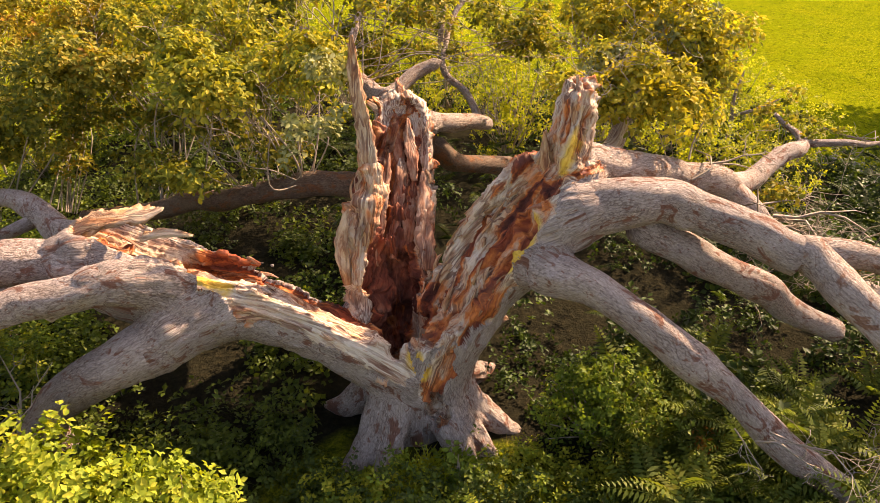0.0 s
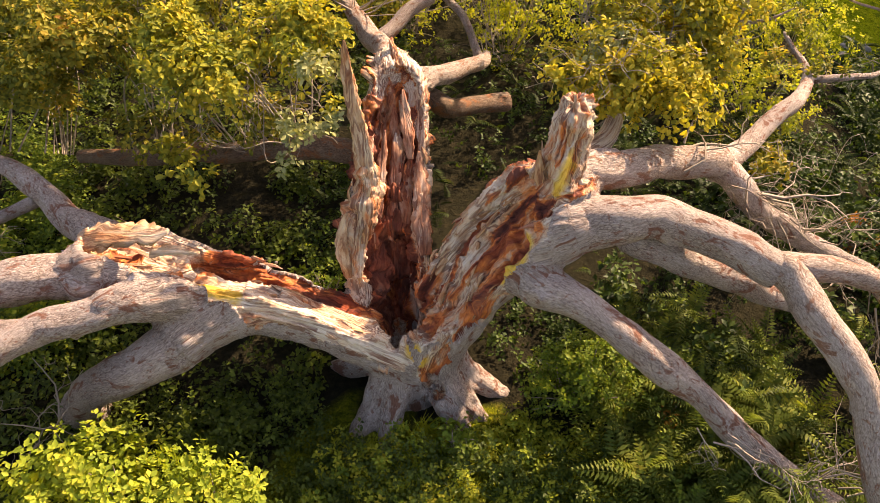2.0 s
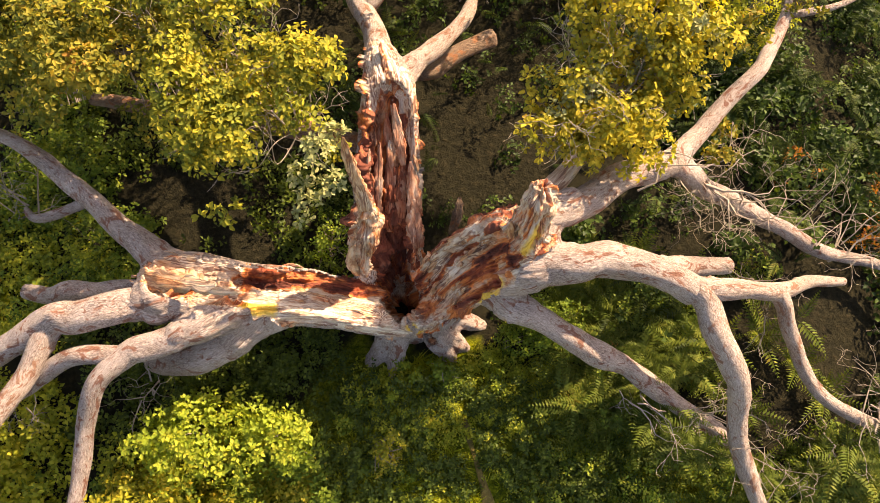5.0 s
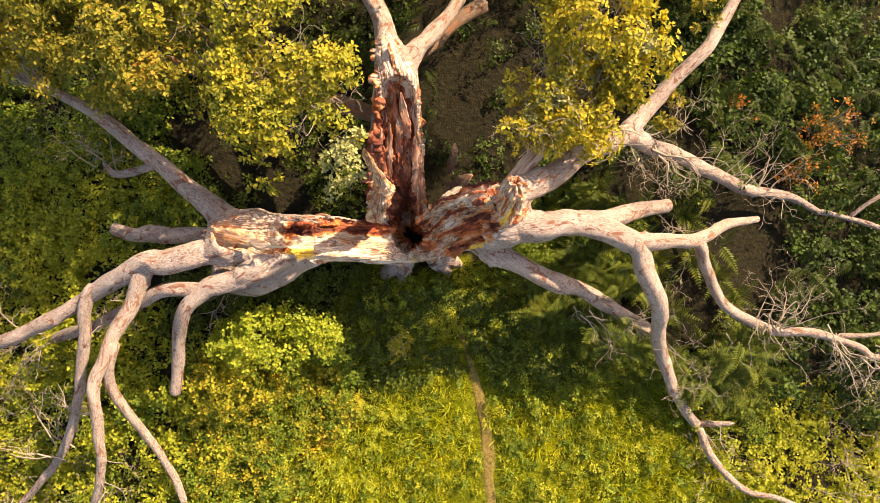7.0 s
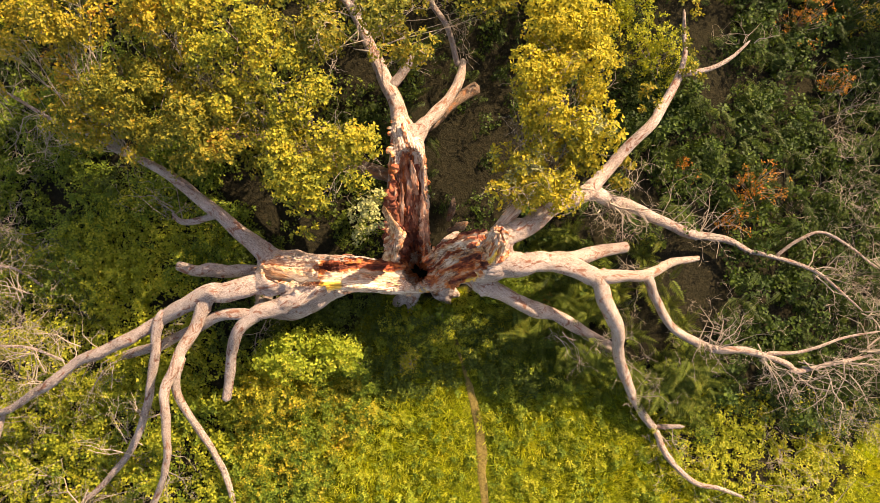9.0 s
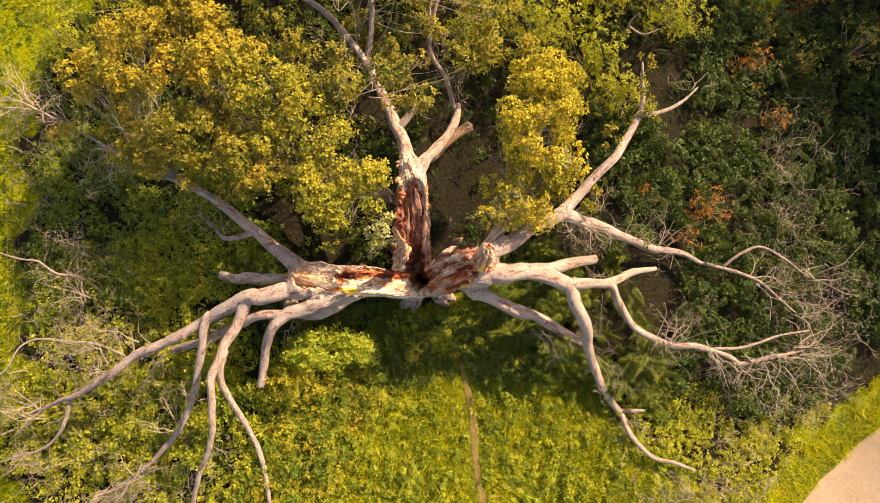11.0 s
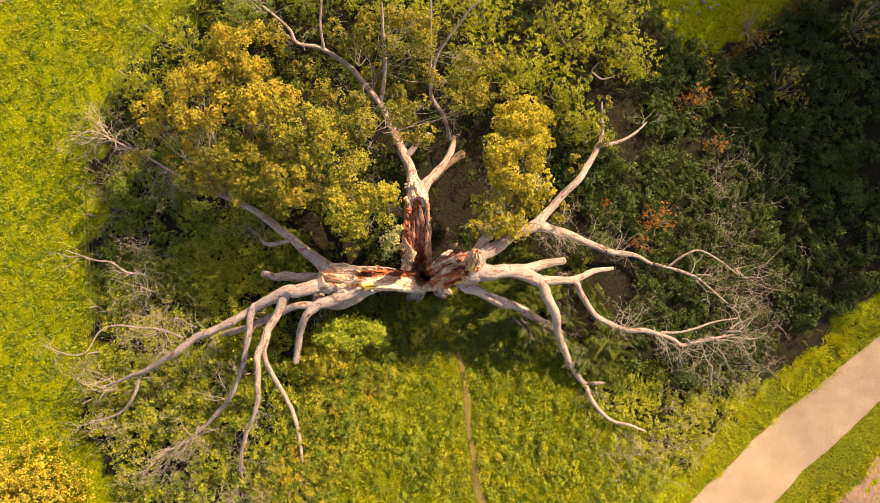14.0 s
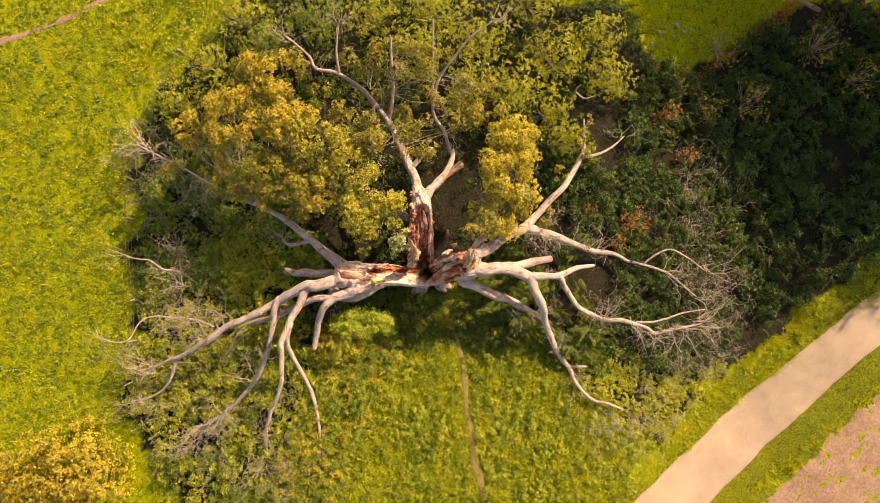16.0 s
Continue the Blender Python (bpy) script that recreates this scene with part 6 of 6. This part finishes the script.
fronds("bracken", BACK_WOOD, 800, (0.28, 0.6), FERN_SHADED, "bracken behind the fallen crown", 32, 0.35, behind_stem)


def bush(at, radii, mat, shape, size, clump_n, per, label, seed, category="bush", gaps=-0.2, group=""):
    """A bush: bare stems from the ground and leaves in clumps."""
    rng = np.random.default_rng(seed)
    x, y = at
    z = float(ground_z(np.array([x]), np.array([y]))[0])
    root = thing("bush", label, category, (x, y, z), group=group)
    c, out = blob_points(clump_n, np.array([x, y, z + radii[2] * 0.85]), radii, rng, gaps, 1.8)
    c[:, 2] = np.maximum(c[:, 2], z + 0.05)
    lines = []
    for q in c[:: max(1, len(c) // 26)]:
        mid = np.array([x, y, z]) * 0.5 + q * 0.5 + rng.normal(0, 0.06, 3)
        lines.append(spline([(x + rng.normal(0, 0.05), y + rng.normal(0, 0.05), z - 0.05, 0.016), (*mid, 0.012), (*q, 0.005)], 0.15))
    part("stem_tangle", thin_tubes("stem_tangle", lines, TWIG, 4), root, "thin woody stems", "stuff")
    pos, axis, normal = clumps(c, per, size * 1.9, rng, out)
    part("foliage", leaf_cloud("foliage", shape, pos, axis, normal, size * rng.uniform(0.65, 1.2, len(pos)), mat), root)
    return root


bush((-3.75, 4.65), (1.15, 0.80, 1.05), LIME_BUSH, BROAD_LEAF, 0.088, 620, 12, "bright lime-green bush in sunlight beside the fallen limb", 41)
bush((-2.55, 4.65), (0.65, 0.55, 0.75), LIME_BUSH, BROAD_LEAF, 0.086, 260, 12, "lime-green bush at the clearing's edge", 42)
bush((-0.95, 4.55), (0.42, 0.42, 0.40), LEAF_GOLD, BROAD_LEAF, 0.07, 90, 10, "small yellow-green bush in front of the trunk", 43)
bush((-4.6, 3.7), (0.9, 0.7, 0.85), LEAF_GOLD, BROAD_LEAF, 0.085, 300, 12, "sunlit green bramble mound beside the clearing", 44)
bush((0.25, 5.75), (0.35, 0.25, 0.25), LEAF_GREEN, BROAD_LEAF, 0.09, 50, 9, "fresh green nettles at the trunk's foot", 45)
bush((-1.9, 8.3), (0.55, 0.7, 0.5), LEAF_GREEN, SMALL_LEAF, 0.07, 90, 10, "sunlit green plants behind the limb", 46)
bush((2.0, 6.5), (0.75, 0.5, 0.75), LEAF_GREEN, BROAD_LEAF, 0.062, 300, 13, "leafy green bush under the straight limb", 47)
bush((3.15, 6.05), (0.28, 0.24, 0.30), LEAF_ORANGE, SMALL_LEAF, 0.08, 26, 8, "dead rust-brown bracken among green ferns", 48, "bracken")
for k, (x, y, rx, rz) in enumerate([(9.3, 9.1, 0.8, 0.9), (8.6, 8.2, 0.5, 0.6), (11.3, 14.2, 0.9, 0.9), (13.3, 14.6, 1.0, 1.0), (7.2, 9.6, 0.45, 0.5), (14.5, 17.8, 1.2, 1.0), (12.3, 12.4, 0.6, 0.6), (15.6, 15.0, 1.2, 1.3), (11.9, 15.8, 0.6, 0.6), (19.2, 17.8, 1.4, 1.2), (21.2, 16.2, 1.2, 1.2)]):
    bush((x, y), (rx, rx, rz), LEAF_ORANGE if k in (0, 1, 2, 4, 6) else OAK_RUST, SMALL_LEAF, 0.075, int(110 * rx), 7, "russet autumn shrub in the thicket", 50 + k, gaps=0.05, group="russet shrubs")
bush((-17.6, -2.2), (3.0, 2.5, 1.6), OAK_RUST, OAK_LEAF, 0.11, 1300, 12, "rounded golden-yellow tree at the meadow's edge", 60, "tree")
bush((-21.0, -2.6), (1.5, 1.5, 1.2), OAK_RUST, OAK_LEAF, 0.12, 420, 13, "rounded orange-yellow bush on the meadow", 61, "bush")
for k, (x, y, r, h) in enumerate([(3.6, 15.2, 1.5, 1.7), (5.4, 14.2, 1.2, 1.3), (5.8, 16.6, 1.5, 1.6), (2.2, 17.6, 1.6, 2.1), (7.6, 17.8, 1.3, 1.2), (-5.2, 18.8, 1.8, 1.5), (-8.0, 18.0, 1.4, 1.2), (-2.6, 18.8, 1.5, 2.1), (0.2, 19.2, 1.6, 2.2), (4.6, 19.6, 1.5, 1.9), (1.6, 15.6, 1.2, 1.7), (-0.6, 17.2, 1.4, 2.1), (6.4, 12.8, 1.0, 1.0), (8.2, 15.8, 1.2, 1.2), (-10.4, 17.0, 1.5, 2.2), (-9.0, 19.2, 1.5, 2.2), (-12.2, 15.4, 1.3, 1.8)]):
    bush((x, y), (r, r, h), LEAF_LIME if k < 5 or k > 6 else LEAF_GREEN, BROAD_LEAF, 0.075, int(230 * r), 14, "bright green shrub behind the fallen oak", 70 + k, group="shrubs behind the oak")

# ferns close to the camera, frond by frond
frond_me = leaf_cloud("frond", FROND, np.zeros((1, 3)), np.array([[0, 1.0, 0.55]]), np.array([[0, 0, 1.0]]), np.array([1.0]), FERN_LIGHT)
FERN = None
rng = np.random.default_rng(90)
spots = [(2.6, 5.1), (3.1, 4.5), (3.3, 5.2), (2.2, 5.6), (3.7, 4.3), (4.1, 4.0), (2.9, 6.3), (3.4, 6.4), (4.3, 5.7), (4.9, 5.5), (3.8, 5.9), (5.5, 5.0), (4.5, 6.6), (5.2, 6.2), (6.0, 6.3), (6.6, 5.8), (2.5, 4.6), (3.6, 3.6), (4.7, 3.5), (6.3, 4.2), (7.0, 5.2), (2.0, 6.6), (2.6, 7.2), (5.9, 7.2), (4.9, 7.3), (5.2, 4.1)]
for k, (x, y) in enumerate(spots):
    z = float(ground_z(np.array([x]), np.array([y]))[0])
    m = pose(x, y, z + 0.02, 0, 0, rng.uniform(0, 360))
    if FERN is None:
        FERN = thing("fern", "green bracken fern with arching fronds", "fern", (0, 0, 0), group="ferns under the right limbs")
        for j in range(8):
            fr = new("frond", frond_me)
            fr.parent = FERN
            s = rng.uniform(0.5, 0.85)
            fr.matrix_basis = pose(0, 0, 0.1, rng.uniform(-12, 22), 0, j * 45 + rng.uniform(-15, 15)) @ Matrix.Diagonal((s, s, s, 1))
        FERN.matrix_basis = m
    else:
        copy_thing(FERN, m)


# ---------------------------------------------------------------- grass
def grass(name, poly, count, height, label, seed, mat=None, keep=None, shape=WISP):
    rng = np.random.default_rng(seed)
    poly = np.array(poly)
    xy = rng.uniform(poly.min(0), poly.max(0), (int(count * 2.4), 2))
    xy = xy[inside(poly, xy[:, 0], xy[:, 1])]
    dens = fbm(np.c_[xy * 1.3, np.zeros(len(xy))], 3)
    xy = xy[dens + rng.uniform(-0.6, 0.8, len(xy)) > -0.15]
    if keep is not None:
        xy = xy[keep(xy[:, 0], xy[:, 1], rng)]
    blades = 13
    xy = xy[: count // blades]
    n = len(xy)
    tall = height * (1 + 0.55 * fbm(np.c_[xy * 0.9, np.zeros(n)], 2)) * rng.uniform(0.6, 1.35, n)
    lean = np.repeat(0.5 * np.stack([vnoise(np.c_[xy * 0.8, np.zeros(n)]), vnoise(np.c_[xy * 0.8, np.ones(n) * 9])], -1) + rng.normal(0, 0.22, (n, 2)), blades, 0)
    a = rng.uniform(0, 2 * np.pi, n * blades)
    way = np.stack([np.cos(a), np.sin(a)], -1)
    xy = np.repeat(xy, blades, 0) + way * rng.uniform(0, 0.09, (n * blades, 1))
    pos = np.c_[xy, ground_z(xy[:, 0], xy[:, 1]) - 0.02]
    axis = np.c_[lean + way * rng.uniform(0.1, 0.9, (n * blades, 1)), np.ones(n * blades)]
    normal = np.c_[way + rng.normal(0, 0.3, (n * blades, 2)), np.full(n * blades, 0.3)]
    h = np.repeat(tall, blades) * rng.uniform(0.55, 1.2, n * blades)
    me = leaf_cloud(name, shape, pos, axis, normal, h, mat or GRASS)
    return thing(name, label, "grass", data=me, kind="stuff")


def off_path(x, y, rng):
    px = np.interp(y, [-7, -3.4, -1.3, 0.8, 2.3, 3.9, 5.0], [2.4, 1.9, 1.5, 1.3, 1.15, 0.85, 0.55])
    return np.abs(x - px + 0.10 * np.sin(3.1 * y)) > 0.25


grass("grass", CLEARING, 130000, 0.21, "long sunlit grass in the clearing", 101, keep=off_path)
grass("grass", [(8.0, -6.5), (10.0, -2.2), (12.9, 0.8), (16.6, 3.5), (22.5, 7.4), (23.5, 6.2), (16.0, 1.2), (10.8, -2.6), (6.5, -6.0)], 22000, 0.22, "rough grass verge beside the track", 102)
grass("grass", [(12.6, -6.0), (16, -3.2), (22.5, 1.7), (22.6, 0.8), (15.8, -4.3), (13.8, -6.2)], 9000, 0.18, "narrow grass verge between track and field", 103)
grass("grass", [(-24, -6), (-15.4, -2), (-15.2, 6), (-15.2, 12), (-12.4, 18), (-9, 22), (-24, 22)], 60000, 0.20, "short meadow grass", 104)
BRAMBLE_EDGE = [(-8.0, -3.5), (-7.6, -1.6), (-5.8, 1.4), (-5.2, 4.4), (-3.0, 4.9), (-1.9, 4.2), (-1.6, 3.2), (-2.6, 2.0), (-3.4, 0.4), (-4.2, -1.4), (-4.6, -3.5)]
shrub_field("bramble", BRAMBLE_EDGE, 300, (0.25, 0.75), (0.16, 0.42), 150, 0.075, LEAF_GOLD, BROAD_LEAF, "brambles turning gold at the clearing's edge", "bramble", 110, off_path)
shrub_field("bramble", BRAMBLE_EDGE, 260, (0.25, 0.8), (0.16, 0.42), 150, 0.075, LEAF_GREEN, BROAD_LEAF, "green brambles at the clearing's edge", "bramble", 111, off_path)
shrub_field("herbs", CLEARING, 1000, (0.12, 0.45), (0.08, 0.26), 60, 0.065, LEAF_GREEN, BROAD_LEAF, "low green herbs in the grass", "herbs", 105, off_path)
shrub_field("herbs", CLEARING, 950, (0.12, 0.42), (0.08, 0.28), 60, 0.06, LEAF_LIME, BROAD_LEAF, "yellow-green herbs in the grass", "herbs", 106, off_path)
# Herbs take the dark leaf here, so the bole's shade is painted in.
shrub_field("herbs", [(-2.4, 4.2), (-1.6, 5.6), (2.4, 5.6), (3.6, 3.6), (2.4, 3.2), (0.6, 3.6), (-1.4, 3.4)], 260, (0.15, 0.5), (0.10, 0.30), 80, 0.07, LEAF_DARK, BROAD_LEAF, "herbs given a dark green for the shade of the bole", "herbs", 112, off_path)


def weed_drifts(x, y, rng):
    return off_path(x, y, rng) & (fbm(np.c_[x * 0.8, y * 0.8, 0 * x + 11], 3) > 0.02)


shrub_field("herbs", [(-1.6, 5.2), (-1.3, 6.1), (-0.6, 5.75), (0.3, 5.75), (1.0, 6.3), (2.2, 5.9), (2.6, 4.8), (1.0, 4.6), (-1.0, 4.6)], 170, (0.12, 0.45), (0.10, 0.26), 60, 0.058, LEAF_LIME, BROAD_LEAF, "fresh green herbs round the foot of the trunk", "herbs", 108)
shrub_field("weeds", CLEARING, 330, (0.3, 0.75), (0.08, 0.26), 80, 0.065, LIME_BUSH, SMALL_LEAF, "tall sunlit yellow-green weeds in drifts", "weeds", 107, weed_drifts)


# ---------------------------------------------------------------- trees beyond the thicket, in shade
def tree(at, height, radius, seed, label):
    rng = np.random.default_rng(seed)
    x, y = at
    z = float(ground_z(np.array([x]), np.array([y]))[0])
    root = thing("tree", label, "tree", (x, y, z), group="hedgerow trees")
    p = [(x, y, z - 0.2, 0.34), (x + 0.1, y, z + height * 0.25, 0.26), (x - 0.1, y + 0.15, z + height * 0.5, 0.2), (x + 0.1, y, z + height * 0.85, 0.06)]
    part("trunk", limb_mesh("trunk", p, BARK, 16, 0.2, seed=seed), root)
    c, out = blob_points(900, np.array([x, y, z + height * 0.67]), (radius, radius, height * 0.29), rng, -0.1, 0.8)
    lines = []
    for q in c[::16]:
        a = np.array([x, y, z + rng.uniform(0.25, 0.7) * height])
        lines.append(spline([(*a, 0.07), (*(a * 0.5 + q * 0.5 + rng.normal(0, 0.15, 3)), 0.045), (*q, 0.012)], 0.3))
    part("limbs", thin_tubes("limbs", lines, BARK, 6), root)
    pos, axis, normal = clumps(c, 26, 0.60, rng, out)
    part("crown", leaf_cloud("crown", BROAD_LEAF, pos, axis, normal, 0.27 * rng.uniform(0.7, 1.2, len(pos)), OAK_OLIVE), root, "", "stuff")


for k, (x, y, h, r) in enumerate([(22.7, 28.0, 12.0, 4.8), (26.2, 23.6, 12.0, 4.5), (29.4, 18.2, 12.0, 4.4)]):
    tree((x, y), h, r, 200 + k, "tall leafy hedgerow tree shading the thicket")


# ---------------------------------------------------------------- dead twiggy shrubs along the thicket's edge
def dead_shrub(x, y, height, count, seed):
    rng = np.random.default_rng(seed)
    z = float(ground_z(np.array([x]), np.array([y]))[0])
    lines = []
    for _ in range(count):
        a = rng.uniform(0, 2 * np.pi)
        spray(lines, (x + rng.normal(0, 0.6), y + rng.normal(0, 0.6), z), (0.8 * np.cos(a), 0.8 * np.sin(a), rng.uniform(0.4, 1.0)), height * rng.uniform(0.8, 1.5), 0.017, 3, rng, -0.02, 0.34, (2, 4))
    thing("dead_shrub", "leafless pale grey shrub with tangled fine twigs", "shrub", (0, 0, 0), thin_tubes("dead_shrub", lines, TWIG, 3), "dead shrubs along the edge")


for k, (x, y, h) in enumerate([(12.6, 10.4, 1.3), (12.9, 9.0, 1.4), (13.1, 7.6, 1.4), (12.8, 6.2, 1.4), (13.6, 4.6, 1.3), (12.4, 3.2, 1.2), (11.2, 1.8, 1.1), (10.2, 0.2, 1.1), (12.2, 12.0, 1.2), (13.2, 2.6, 1.0),
                             (-11.6, 7.2, 1.3), (-12.4, 5.6, 1.2), (-12.6, 2.4, 1.2), (-11.0, 0.4, 1.2), (-10.0, -1.4, 1.1), (-13.0, 11.2, 1.3), (-13.6, 13.0, 1.2), (-13.2, 9.4, 1.2), (-8.6, -2.6, 1.1), (-7.4, -3.4, 1.0), (-11.8, -2.0, 1.1), (7.2, -0.3, 0.8), (8.6, -0.6, 0.9), (9.6, 1.8, 0.9), (-9.2, 0.2, 1.2), (-8.0, 1.2, 1.1), (-9.9, 2.6, 1.2), (-11.3, 3.5, 1.2), (-10.6, 5.4, 1.2), (-6.9, -1.7, 1.0), (-13.2, 0.6, 1.2), (11.8, 5.2, 1.2), (12.0, 8.4, 1.3)]):
    dead_shrub(x, y, h, 10, 300 + k)


# ---------------------------------------------------------------- wire fence along the meadow and rocks in the rough
FENCE = thing("fence", "old wire fence with weathered wooden posts along the wood", "fence", (-15.6, 8.0, 0))
line = [(-12.3, 18.2), (-13.5, 16.2), (-14.5, 14.0), (-15.1, 12.0), (-15.0, 10.0), (-14.9, 8.0), (-14.8, 6.0), (-14.85, 4.0), (-15.0, 2.0)]
tops = []
for k, (x, y) in enumerate(line):
    z = float(ground_z(np.array([x]), np.array([y]))[0])
    lean = np.random.default_rng(400 + k).normal(0, 0.04, 2)
    part("post", limb_mesh("post", [(x, y, z - 0.2, 0.05), (x + lean[0] * 0.5, y + lean[1] * 0.5, z + 0.5, 0.048), (x + lean[0], y + lean[1], z + 1.0, 0.045)], TWIG, 10, 0.15, seed=400.0 + k, up=(1, 0, 0), cap=0.1), FENCE)
    tops.append((x, y, z))
for h in (0.35, 0.65, 0.98):
    part("wire", thin_tubes("wire", [spline([(x - 0.04, y, z + h, 0.004) for x, y, z in tops], 0.5)], ROCK, 4), FENCE, "rusty grey fence wire")


def rock(x, y, s, seed):
    bm = bmesh.new()
    bmesh.ops.create_icosphere(bm, subdivisions=3, radius=s)
    for q in bm.verts:
        q.co *= 1 + 0.3 * noise.noise(q.co * 2.2 / s * 0.5 + Vector((seed, 0, 0)))
        q.co.z *= 0.6
    me = bpy.data.meshes.new("rock")
    bm.to_mesh(me)
    bm.free()
    me.materials.append(ROCK)
    z = float(ground_z(np.array([x]), np.array([y]))[0])
    thing("rock", "small pale rock lying in rough grass", "rock", (x, y, z + s * 0.2), me, "rocks in the rough grass")


for k, (x, y, s) in enumerate([(11.3, 18.6, 0.16), (11.7, 18.9, 0.12), (12.3, 19.1, 0.20), (12.7, 18.8, 0.16), (12.1, 18.5, 0.11), (10.9, 18.0, 0.14), (11.2, 17.4, 0.10), (13.1, 19.0, 0.12)]):
    rock(x, y, s * 0.7, k * 3.1)
